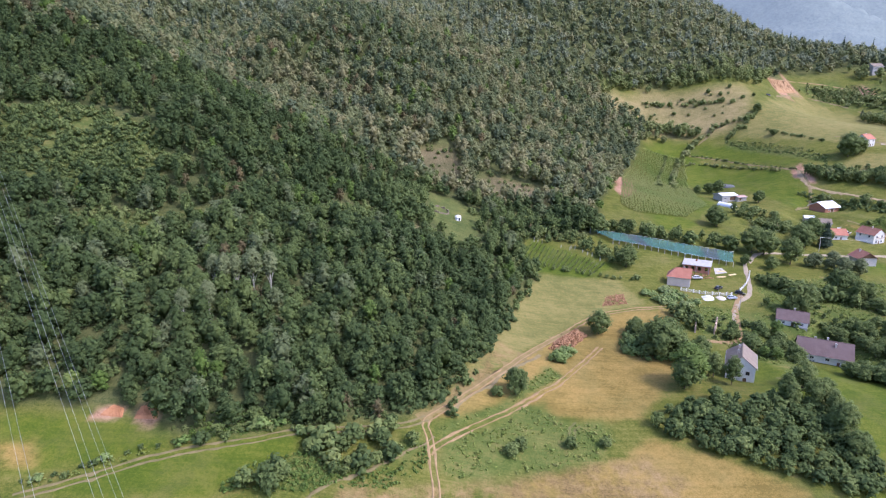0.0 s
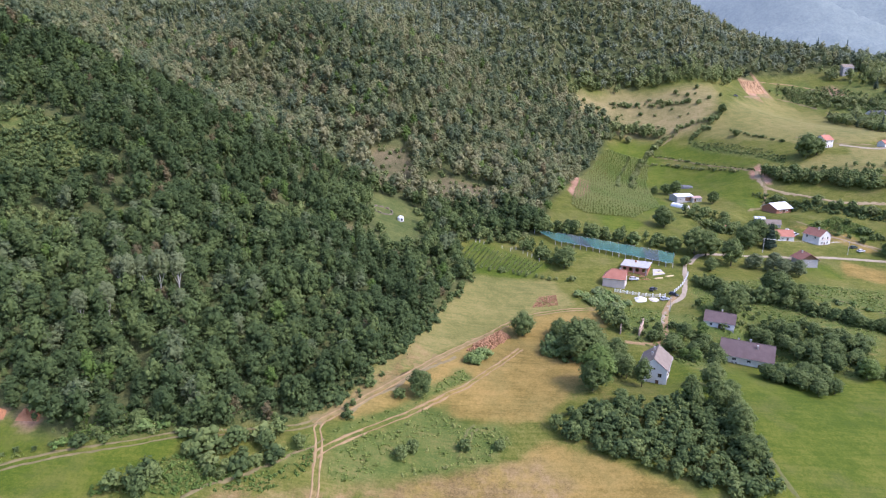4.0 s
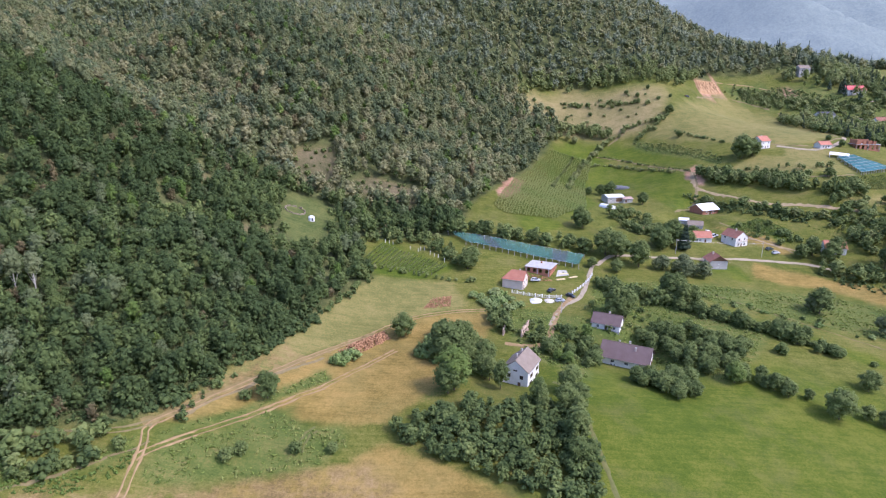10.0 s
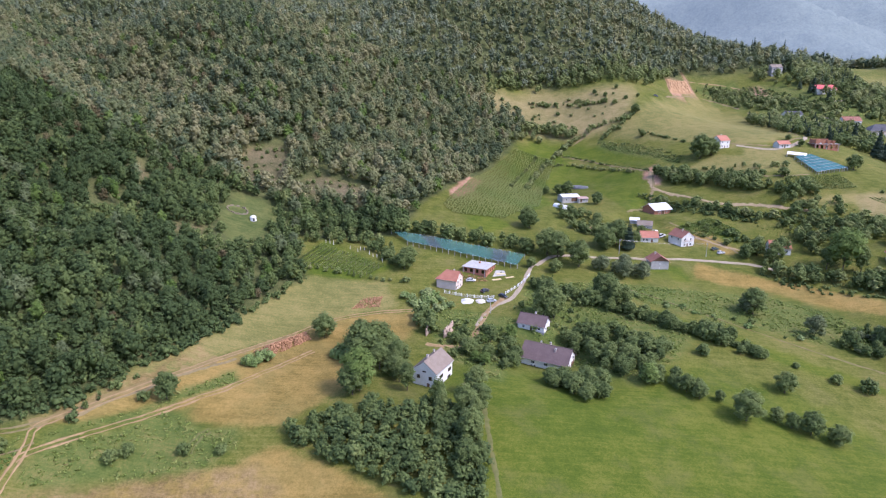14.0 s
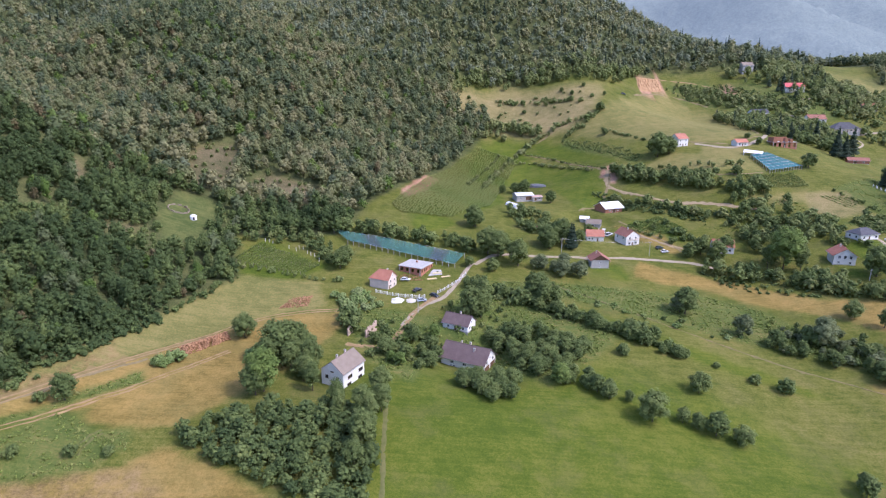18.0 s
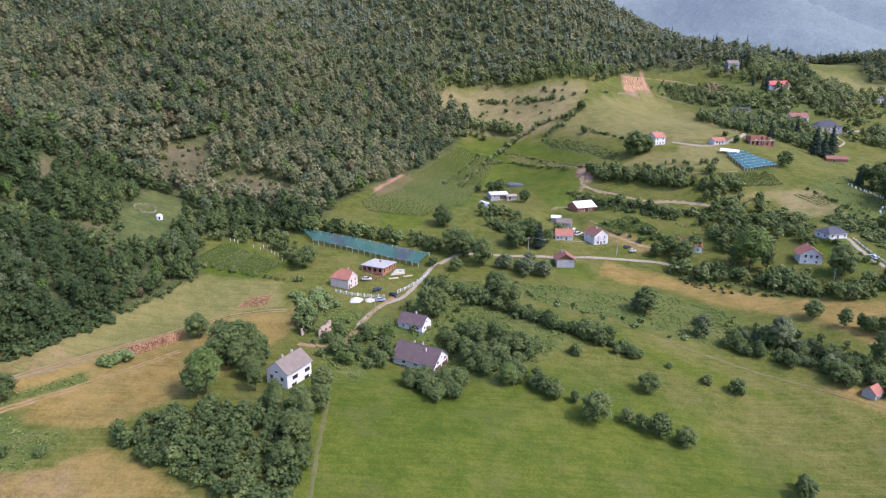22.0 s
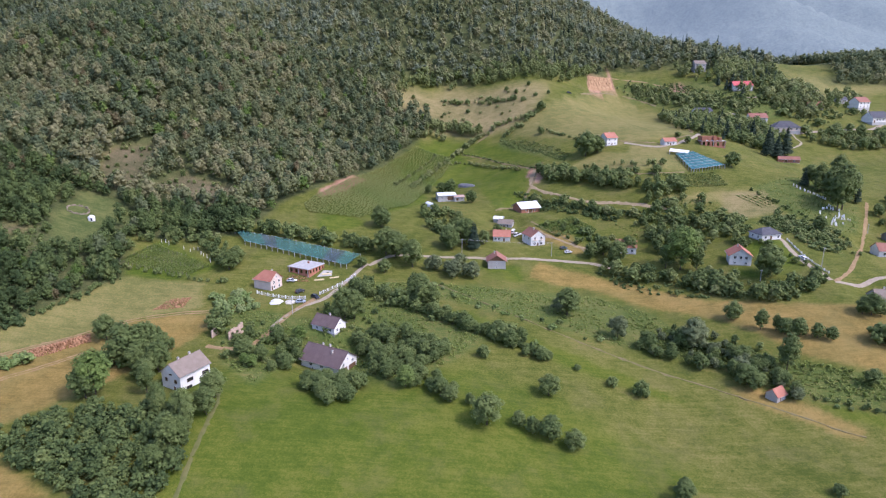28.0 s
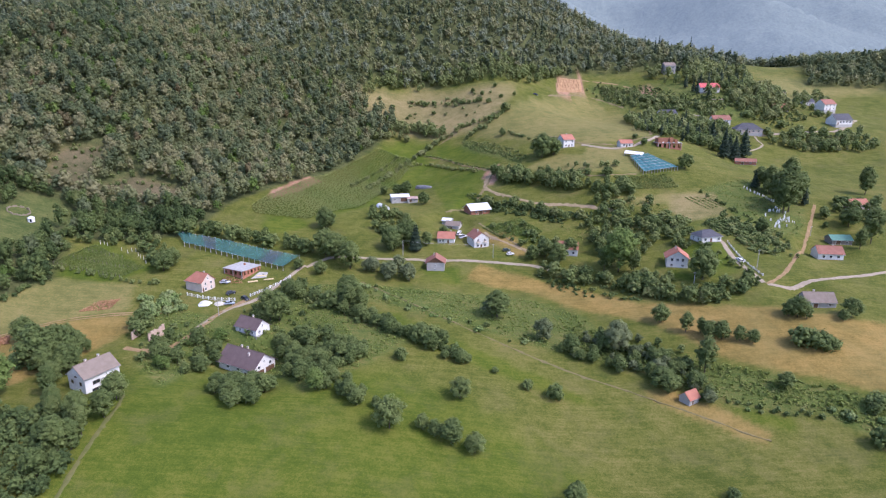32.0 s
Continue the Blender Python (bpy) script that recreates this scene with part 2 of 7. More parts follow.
def inside(poly, x, y):
    """Signed distance of places to a closed outline: positive inside."""
    p = np.asarray(poly, float)
    q = np.roll(p, -1, 0)
    best = np.full(len(x), 1e9)
    odd = np.zeros(len(x), bool)
    for (ax, ay), (bx, by) in zip(p, q):
        dx, dy = bx - ax, by - ay
        t = np.clip(((x - ax) * dx + (y - ay) * dy) / (dx * dx + dy * dy + 1e-9), 0, 1)
        best = np.minimum(best, np.hypot(x - ax - t * dx, y - ay - t * dy))
        cross = ((ay > y) != (by > y)) & (x < (bx - ax) * (y - ay) / (by - ay + 1e-12) + ax)
        odd ^= cross
    return np.where(odd, best, -best)

# ---- plan of fields, bare earth, scrub and woods (outlines seen from above) ----
STRAW = (
    ((-107, 125), (-100, 127), (-96, 121), (-103, 120)),
    ((62, 226), (78, 232), (101, 234), (82, 188), (73, 172), (59, 156), (33, 155), (31, 162), (15, 155), (-3, 147), (-6, 146), (3, 154), (16, 170), (32, 193), (48, 212)),
    ((15, 90), (15, 127), (26, 133), (49, 140), (56, 146), (62, 148), (79, 140), (94, 131), (105, 90)),
    ((228, 277), (236, 293), (262, 281), (284, 268), (303, 252), (332, 241), (353, 238), (367, 233), (392, 226), (470, 240), (450, 170), (400, 176), (366, 187), (340, 198), (323, 207), (317, 217), (303, 236), (277, 253), (258, 268)),
    ((287, 196), (300, 194), (312, 184), (321, 172), (318, 169), (305, 179), (290, 190)),
    ((233, 336), (239, 330), (263, 307), (258, 302), (246, 313)),
    ((251, 333), (261, 307), (256, 301), (247, 324)),
)
PALE = (
    ((44, 259), (80, 257), (87, 238), (62, 228), (32, 196), (3, 156), (-6, 146), (2, 159), (16, 196), (28, 231)),
    ((270, 520), (348, 602), (393, 541), (344, 428), (308, 426), (285, 448), (240, 494)),
    ((273, 406), (294, 418), (339, 401), (342, 378), (299, 377)),
    ((348, 350), (373, 338), (376, 324), (344, 320)),
    ((558, 679), (655, 637), (544, 583)),
    ((310, 567), (346, 596), (389, 547), (367, 441), (321, 428), (289, 442)),
    ((317, 422), (342, 414), (339, 379), (297, 381)),
    ((316, 350), (370, 356), (364, 342), (312, 343)),
)
SOIL = (
    ((244, 404), (247, 420), (256, 422), (254, 404), (249, 390)),
    ((396, 612), (411, 610), (420, 590), (429, 579), (424, 577), (407, 594)),
    ((331, 626), (357, 638), (355, 605), (322, 582)),
    ((109, 371), (124, 415), (134, 415), (126, 382), (113, 358)),
    ((-89, 134), (-84, 138), (-82, 137), (-81, 134), (-86, 134)),
    ((-79, 134), (-78, 138), (-74, 138), (-72, 134), (-74, 132), (-76, 133)),
    ((407, 613), (416, 600), (412, 586), (400, 600)),
)
BARE = (
    ((-8, 146), (4, 163), (14, 179), (20, 198), (25, 190), (22, 178), (4, 156), (-3, 148)),
    ((-32, 112), (-29, 117), (-12, 124), (1, 125), (17, 131), (40, 138), (56, 141), (64, 134), (66, 112)),
    ((8, 172), (15, 184), (20, 198), (17, 200), (6, 178)),
)
GRAVES = (((372, 358), (409, 380), (418, 374), (422, 337), (403, 306), (386, 304), (376, 335)),)
PLOTS = (((351, 352), (377, 355), (374, 329), (349, 320), (344, 333)),)
ROUGH = (
    ((234, 496), (272, 422), (269, 413), (231, 484)),
    ((-1, 145), (9, 152), (18, 160), (20, 163), (25, 169), (30, 175), (37, 185), (40, 176), (26, 163), (18, 154), (7, 148), (1, 141)),
    ((-33, 128), (-20, 130), (-8, 139), (-5, 144), (-4, 136), (-13, 129), (-23, 123), (-32, 118), (-41, 116), (-41, 124)),
    ((2, 140), (16, 150), (25, 159), (34, 156), (38, 153), (47, 154), (50, 147), (43, 140), (29, 135), (4, 128), (0, 130), (0, 135)),
    ((-65, 133), (-59, 138), (-51, 140), (-42, 136), (-51, 131), (-62, 129)),
    ((151, 263), (182, 266), (237, 264), (258, 262), (276, 248), (286, 227), (298, 214), (315, 210), (322, 203), (339, 195), (364, 183), (353, 167), (338, 180), (323, 191), (307, 192), (290, 206), (264, 218), (237, 230)),
    ((312, 202), (331, 194), (339, 190), (332, 180), (319, 185), (309, 190)),
    ((95, 232), (109, 239), (137, 229), (142, 252), (151, 263), (171, 265), (192, 234), (205, 218), (191, 201), (173, 183), (149, 210), (133, 207), (126, 183), (110, 198)),
    ((351, 315), (368, 320), (382, 313), (387, 295), (378, 278), (373, 283), (370, 298), (362, 304)),
    ((364, 634), (411, 609), (496, 580), (492, 538), (465, 510), (414, 538), (376, 581), (359, 599)),
)
FRESH = (
    ((34, 262), (72, 258), (82, 272), (46, 294)),
    ((-110, 132), (-95, 136), (-70, 135), (-64, 130), (-78, 123), (-102, 118)),
    ((-98, 113), (-96, 114), (-66, 126), (-35, 135), (-36, 128), (-46, 119), (-51, 114)),
    ((241, 339), (271, 320), (265, 313), (241, 333)),
    ((210, 497), (235, 487), (259, 426), (248, 426), (222, 471), (201, 486)),
    ((199, 480), (249, 413), (237, 376), (220, 360), (210, 415), (171, 433)),
    ((115, 334), (148, 421), (169, 497), (203, 507), (208, 497), (182, 439), (168, 432), (178, 380), (141, 321), (124, 309)),
    ((324, 274), (337, 272), (331, 262), (320, 267)),
    ((348, 297), (357, 292), (354, 266), (339, 262), (340, 279)),
    ((313, 185), (332, 179), (328, 172), (315, 178)),
    ((209, 287), (227, 289), (225, 272), (208, 275)),
    ((173, 233), (205, 218), (233, 204), (260, 192), (277, 186), (244, 209), (214, 228), (192, 242)),
    ((355, 295), (335, 293), (342, 269), (354, 267)),
)
MEADOW = (((104, 192), (130, 200), (160, 204), (196, 198), (226, 186), (262, 158), (250, 105), (102, 105), (108, 150)),)
FOREST = ((-700, 140), (-113, 135), (-88, 137), (-65, 130), (-50, 132), (-32, 137), (-8, 146), (3, 162), (16, 198), (36, 243), (44, 258), (35, 288), (25, 294), (46, 295), (83, 305), (93, 343), (173, 513), (174, 535), (140, 545), (147, 575), (224, 582), (301, 597), (320, 622), (363, 643), (405, 648), (430, 655), (470, 642), (505, 640), (530, 665), (560, 720), (620, 800), (900, 1000), (900, 2000), (-900, 2000))
CLEARINGS = (
    ((-118, 213), (-108, 222), (-82, 233), (-83, 227), (-102, 218), (-103, 209), (-114, 207)),
    ((-8, 296), (-9, 326), (6, 327), (24, 316), (20, 300), (16, 280), (7, 270), (-2, 282)),
)
TENT_FOOT = (((-12, 262), (-6, 280), (7, 270), (18, 282), (22, 300), (32, 300), (24, 278), (6, 258)),)
HEATH = (
    ((-8, 336), (-17, 360), (-13, 373), (6, 380), (13, 370), (11, 357), (10, 338)),
    ((13, 345), (29, 365), (43, 362), (61, 360), (62, 344), (48, 337), (26, 346)),
    ((-61, 309), (-57, 317), (-38, 299), (-35, 291)),
    ((-22, 262), (-20, 271), (-9, 277), (-8, 270)),
)
SHRUBS = (
    ((-193, 265), (-165, 271), (-120, 257), (-112, 242), (-145, 227), (-167, 222)),
    ((-136, 214), (-115, 221), (-97, 218), (-103, 211), (-128, 202)),
    ((-53, 246), (-38, 271), (-24, 265), (-22, 247), (-38, 242)),
)
EAST_WOODS = ((600, 650), (700, 630), (860, 760), (860, 900), (660, 900), (640, 760))
DRY_SLOPE = (((121, 550), (194, 577), (246, 567), (281, 559), (268, 525), (240, 501), (170, 517), (145, 529)),)


def smooth_noise(x, y, size):
    """Cheap even noise for outlines, about -1 to 1."""
    return (np.sin(x / size + 1.3 * np.sin(y / size * 0.7)) + np.sin(y / size * 1.3 + 1.7 * np.sin(x / size * 0.6)) + np.sin((x + y) / size * 2.1)) / 3


def cover(outlines, x, y, soft):
    """How much each place belongs to any of the outlines, 0 to 1, with a soft uneven edge."""
    best = np.full(len(x), -1e9)
    for o in outlines:
        best = np.maximum(best, inside(o, x, y))
    return np.clip(0.5 + (best + 1.2 * smooth_noise(x, y, 3.1)) / soft, 0, 1)


def build_ground():
    xs = spread(-115, 450, 1.9, -5000, 5000)
    ys = spread(100, 440, 1.9, -2500, 5000, 1.12)
    gx, gy = np.meshgrid(xs, ys)
    x, y = gx.ravel(), gy.ravel()
    z = heights(x, y) + 0.12 * smooth_noise(x, y, 5.0) + 0.06 * smooth_noise(x + 40, y, 1.9)
    nx, ny = len(xs), len(ys)
    k = (np.arange(ny - 1)[:, None] * nx + np.arange(nx - 1)[None]).ravel()
    faces = np.stack([k, k + 1, k + nx + 1, k + nx], 1)
    me = mesh_from("ground", np.stack([x, y, z], 1), faces)
    for name, w in (("straw", cover(STRAW, x, y, 2.0)), ("pale", cover(PALE, x, y, 2.2)), ("soil", cover(SOIL, x, y, 1.6)),
                    ("rough", cover(ROUGH + SHRUBS + CLEARINGS + GRAVES, x, y, 3.0)), ("woods", cover([FOREST, EAST_WOODS], x, y, 4.0) * (1 - 0.5 * cover(CLEARINGS, x, y, 6.0)) * (1 - cover(HEATH, x, y, 6.0)) * (1 - 0.75 * cover(SHRUBS, x, y, 6.0))), ("dry", np.maximum(cover(DRY_SLOPE, x, y, 8.0), 0.75 * cover(PLOTS, x, y, 2.0))), ("heath", cover(HEATH, x, y, 6.0)), ("bare", cover(BARE, x, y, 3.5)), ("fresh", np.maximum(cover(FRESH, x, y, 2.2), 0.9 * cover(MEADOW, x, y, 14.0)))):
        me.attributes.new(name, "FLOAT", "POINT").data.foreach_set("value", w.astype(np.float32))
    me.polygons.foreach_set("use_smooth", np.ones(len(faces), bool))
    me.materials.append(GROUND)
    return tagged(new("ground", me), "rolling valley floor of green and straw-coloured meadows below wooded slopes", "ground", kind="structure")


def mesh_from(name, verts, faces):
    """A mesh from arrays of vertices and of equal-sided faces."""
    verts, faces = np.asarray(verts, np.float32), np.asarray(faces, np.int32)
    me = bpy.data.meshes.new(name)
    me.vertices.add(len(verts))
    me.vertices.foreach_set("co", verts.ravel())
    n = faces.shape[1]
    me.loops.add(faces.size)
    me.loops.foreach_set("vertex_index", faces.ravel())
    me.polygons.add(len(faces))
    me.polygons.foreach_set("loop_start", np.arange(0, faces.size, n, dtype=np.int32))
    me.update(calc_edges=True)
    return me


def ground_material():
    m, n, l, b = mat("ground_cover", 0.95, 0.1)
    v = coords(n, "World")

    def at(name):
        a = n.new("ShaderNodeAttribute")
        a.attribute_name = name
        return a.outputs["Fac"]
    big, mid, fine = noise_of(n, l, v, 0.03, 4), noise_of(n, l, v, 0.16, 6, 0.7), noise_of(n, l, v, 1.3, 5, 0.75)
    # faint swaths left by mowing
    wv = n.new("ShaderNodeTexWave")
    wv.bands_direction = "DIAGONAL"
    wv.inputs["Scale"].default_value, wv.inputs["Distortion"].default_value = 0.10, 9.0
    wv.inputs["Detail"].default_value, wv.inputs["Detail Scale"].default_value = 3.0, 0.35
    l.new(v, wv.inputs["Vector"])
    def swing(fac, amount):
        return math_of(n, l, "MULTIPLY", math_of(n, l, "SUBTRACT", fac, 0.5), amount)
    # streaks along the mowing direction
    turn = n.new("ShaderNodeMapping")
    turn.inputs["Rotation"].default_value, turn.inputs["Scale"].default_value = (0, 0, radians(32)), (0.05, 0.9, 0.2)
    l.new(v, turn.inputs["Vector"])
    streak = noise_of(n, l, turn.outputs[0], 1.0, 3, 0.6)
    f = math_of(n, l, "ADD", math_of(n, l, "ADD", swing(big, 0.65), 0.52), math_of(n, l, "ADD", swing(mid, 0.85), swing(fine, 1.05)))
    f = math_of(n, l, "ADD", f, swing(streak, 0.5))
    f = math_of(n, l, "ADD", f, math_of(n, l, "MULTIPLY", math_of(n, l, "SUBTRACT", wv.outputs["Fac"], 0.5), 0.04))
    spot = noise_of(n, l, v, 4.5, 4, 0.7)
    f = math_of(n, l, "ADD", f, math_of(n, l, "MULTIPLY", math_of(n, l, "SUBTRACT", spot, 0.5), 1.1))
    grass = ramp(n, l, f, ((0.26, (0.058, 0.078, 0.012)), (0.48, (0.097, 0.111, 0.019)), (0.62, (0.130, 0.132, 0.028)), (0.80, (0.176, 0.155, 0.046))))
    fresh = ramp(n, l, f, ((0.28, (0.052, 0.084, 0.009)), (0.55, (0.083, 0.112, 0.012)), (0.80, (0.129, 0.138, 0.022))))
    straw = ramp(n, l, f, ((0.28, (0.149, 0.113, 0.029)), (0.5, (0.224, 0.161, 0.044)), (0.72, (0.297, 0.205, 0.066))))
    pale = ramp(n, l, f, ((0.28, (0.116, 0.122, 0.034)), (0.5, (0.172, 0.162, 0.049)), (0.75, (0.242, 0.200, 0.075))))
    soil = ramp(n, l, f, ((0.3, (0.24, 0.13, 0.08)), (0.7, (0.42, 0.26, 0.17))))
    rough = ramp(n, l, f, ((0.28, (0.058, 0.088, 0.018)), (0.5, (0.092, 0.120, 0.027)), (0.66, (0.132, 0.142, 0.037)), (0.8, (0.178, 0.157, 0.054))))
    woods = ramp(n, l, f, ((0.3, (0.045, 0.061, 0.021)), (0.7, (0.109, 0.117, 0.044))))
    dry = ramp(n, l, f, ((0.3, (0.132, 0.124, 0.046)), (0.5, (0.206, 0.174, 0.070)), (0.75, (0.280, 0.222, 0.104))))
    patch = ramp(n, l, noise_of(n, l, v, 0.07, 7, 0.68), ((0.50, (0, 0, 0)), (0.68, (1, 1, 1))))
    grass = mix(n, l, math_of(n, l, "MULTIPLY", patch, 0.35), grass, (0.155, 0.132, 0.055))
    fresh = mix(n, l, math_of(n, l, "MULTIPLY", patch, 0.40), fresh, (0.130, 0.122, 0.040))
    green = ramp(n, l, noise_of(n, l, v, 0.045, 6, 0.65), ((0.45, (0, 0, 0)), (0.66, (1, 1, 1))))
    straw = mix(n, l, math_of(n, l, "MULTIPLY", green, 0.35), straw, (0.150, 0.148, 0.052))
    c = mix(n, l, at("fresh"), grass, fresh)
    c = mix(n, l, at("pale"), c, pale)
    c = mix(n, l, at("straw"), c, straw)
    c = mix(n, l, at("rough"), c, rough)
    c = mix(n, l, at("woods"), c, woods)
    c = mix(n, l, at("dry"), c, dry)
    heath = ramp(n, l, f, ((0.3, (0.072, 0.074, 0.032)), (0.5, (0.115, 0.100, 0.050)), (0.75, (0.175, 0.140, 0.080))))
    c = mix(n, l, at("heath"), c, heath)
    bare = ramp(n, l, f, ((0.25, (0.118, 0.087, 0.031)), (0.5, (0.197, 0.139, 0.056)), (0.78, (0.286, 0.204, 0.094))))
    worn = ramp(n, l, noise_of(n, l, v, 0.22, 5, 0.7), ((0.38, (0, 0, 0)), (0.58, (1, 1, 1))))
    c = mix(n, l, math_of(n, l, "MULTIPLY", at("bare"), worn), c, bare)
    c = mix(n, l, at("soil"), c, soil)
    l.new(c, b.inputs["Base Color"])
    bump_of(n, l, b, math_of(n, l, "ADD", fine, math_of(n, l, "MULTIPLY", noise_of(n, l, v, 6.0, 3), 0.5)), 0.6, 0.25)
    return m


GROUND = ground_material()
ground = build_ground()


def build_far_range():
    """The wooded mountain range across the main valley, kilometres off."""
    xs, ys = np.linspace(-3400, 4800, 420), np.linspace(1450, 3400, 130)
    gx, gy = np.meshgrid(xs, ys)
    x, y = gx.ravel(), gy.ravel()
    t = np.clip((y - 1450) / 1300, 0, 1)
    top = 600 + 60 * np.sin(x / 520 + 0.6) + 30 * np.sin(x / 210)
    bend = x + 120 * np.sin(y / 310 + x / 900)
    spur = 60 * np.sin(bend / 190 + 0.4) + 30 * np.sin(bend / 83 + y / 400) + 20 * np.sin(x / 71 + y / 60)
    crowns = np.random.default_rng(5).uniform(-8, 8, len(x))
    z = 30 + t * (top - 30) + spur * np.sin(t * 3.0) + crowns - np.clip(y - 2750, 0, None) * 0.1
    k = (np.arange(129)[:, None] * 420 + np.arange(419)[None]).ravel()
    me = mesh_from("far_mountains", np.stack([x, y, z], 1), np.stack([k, k + 1, k + 421, k + 420], 1))
    me.polygons.foreach_set("use_smooth", np.ones(len(me.polygons), bool))
    m, n, l, b = mat("hazy_far_woods", 1.0, 0.0)
    v = coords(n, "World")
    f = math_of(n, l, "ADD", math_of(n, l, "MULTIPLY", noise_of(n, l, v, 0.06, 4, 0.7), 0.4), math_of(n, l, "MULTIPLY", noise_of(n, l, v, 0.16, 3, 0.7), 0.6))
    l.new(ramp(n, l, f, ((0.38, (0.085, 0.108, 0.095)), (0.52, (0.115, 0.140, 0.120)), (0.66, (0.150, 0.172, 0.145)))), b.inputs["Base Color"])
    b.inputs["Emission Color"].default_value = (0.70, 0.84, 1.0, 1)      # air haze over kilometres, put in as a bluish glow of the woods
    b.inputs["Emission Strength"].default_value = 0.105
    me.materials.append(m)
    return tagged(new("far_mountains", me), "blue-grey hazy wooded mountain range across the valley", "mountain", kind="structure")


build_far_range()

# ---- trees ----
def leaf_cloud(rng, lobes, count, size, loose=0.34):
    """Leaf clumps as small three-cornered blades over the surfaces of several lobes. Returns vertices and faces."""
    areas = np.array([(r[0] * r[1] + r[1] * r[2] + r[0] * r[2]) for _, r in lobes])
    pick = rng.choice(len(lobes), count, p=areas / areas.sum())
    c = np.array([l[0] for l in lobes])[pick]
    r = np.array([l[1] for l in lobes])[pick]
    d = rng.normal(size=(count, 3))
    d[:, 2] = np.where(rng.random(count) < 0.6, np.abs(d[:, 2]), d[:, 2])
    d /= np.linalg.norm(d, axis=1)[:, None]
    p = c + d * r * (0.86 + 0.34 * rng.random((count, 1)) ** 1.6)
    # each clump's plane: mostly facing outward
    nrm = d + rng.normal(size=(count, 3)) * loose + np.array([0, 0, 0.5])
    nrm /= np.linalg.norm(nrm, axis=1)[:, None]
    a = np.cross(nrm, rng.normal(size=(count, 3)))
    a /= np.linalg.norm(a, axis=1)[:, None] + 1e-9
    b = np.cross(nrm, a)
    s = size * rng.uniform(0.6, 1.3, (count, 1))
    v = np.stack([p + a * s, p - a * s * 0.55 + b * s * 0.9, p - a * s * 0.55 - b * s * 0.9], 1).reshape(-1, 3)
    return v, np.arange(count * 3).reshape(-1, 3)


def ball(fine):
    """An eight-sided ball, each side split in four if fine; its downward sides are left out."""
    v = [np.array(p, float) for p in ((0, 0, 1), (1, 0, 0), (0, 1, 0), (-1, 0, 0), (0, -1, 0), (0, 0, -1))]
    f = [(0, 1, 2), (0, 2, 3), (0, 3, 4), (0, 4, 1), (5, 2, 1), (5, 3, 2), (5, 4, 3), (5, 1, 4)]
    if fine:
        seen, out = {}, []

        def half(i, j):
            k = (min(i, j), max(i, j))
            if k not in seen:
                p = v[i] + v[j]
                seen[k] = len(v)
                v.append(p / np.linalg.norm(p))
            return seen[k]
        for i, j, k in f:
            a, b, c = half(i, j), half(j, k), half(k, i)
            out += [(i, a, c), (a, j, b), (c, b, k), (a, b, c)]
        f = [t for t in out if 5 not in t]
    return np.array(v), np.array(f)


def core(rng, lobes, shrink=0.92, fine=True):
    """Lumpy masses inside the lobes that close the crown."""
    bv, bf = ball(fine)
    v, f = [], []
    for k, (c, r) in enumerate(lobes):
        v.append(np.array(c) + bv * np.array(r) * shrink * rng.uniform(0.80, 1.14, (len(bv), 1)))
        f.append(bf + len(bv) * k)
    return np.concatenate(v), np.concatenate(f)


def broadleaf_lobes(rng, height, width, low=0.25, n=7):
    """Lobes of an uneven round crown, from low to the top of the tree's height."""
    h0 = height * low
    mid = (height + h0) / 2
    lobes = [((0, 0, mid), (width * 0.36, width * 0.36, (height - h0) * 0.40))]
    for i in range(n):
        a = 2.4 * i + rng.uniform(-0.5, 0.5)
        t = (i + 0.5) / n
        zz = h0 + (height - h0) * (0.13 + 0.70 * t)
        ring = width * 0.33 * math.sqrt(max(0.05, 1 - (2 * t - 0.9) ** 2)) * rng.uniform(0.75, 1.2)
        s = width * rng.uniform(0.15, 0.26) * (8 / n) ** 0.33
        lobes.append(((ring * math.cos(a), ring * math.sin(a), zz), (s, s, s * rng.uniform(0.8, 1.1))))
    return lobes


def cone_lobes(rng, height, width, n=7):
    """Tiers of a conifer."""
    out = []
    for i in range(n):
        t = i / (n - 1)
        s = width * 0.5 * (1 - 0.88 * t)
        out.append(((rng.uniform(-.1, .1), rng.uniform(-.1, .1), height * (0.14 + 0.80 * t)), (s, s, height / n * 0.75)))
    return out


def make_template(rng, height, width, count, size, conifer=False, low=0.12, lobe_count=7, fine=True):
    lobes = cone_lobes(rng, height, width) if conifer else broadleaf_lobes(rng, height, width, low, lobe_count)
    v, f = leaf_cloud(rng, lobes, count, size)
    cv, cf = core(rng, lobes, 0.86, fine)
    faces = np.concatenate([f, cf + len(v)])
    return np.concatenate([v, cv]), faces


def scatter(outline, step, rng, holes=(), grow=0.0):
    """Jittered places inside an outline."""
    p = np.asarray(outline, float)
    gx, gy = np.meshgrid(np.arange(p[:, 0].min(), p[:, 0].max(), step), np.arange(p[:, 1].min(), p[:, 1].max(), step))
    x = gx.ravel() + rng.uniform(-0.45, 0.45, gx.size) * step
    y = gy.ravel() + rng.uniform(-0.45, 0.45, gx.size) * step
    keep = inside(outline, x, y) > grow
    for h in holes:
        keep &= inside(h, x, y) < 0
    return x[keep], y[keep]


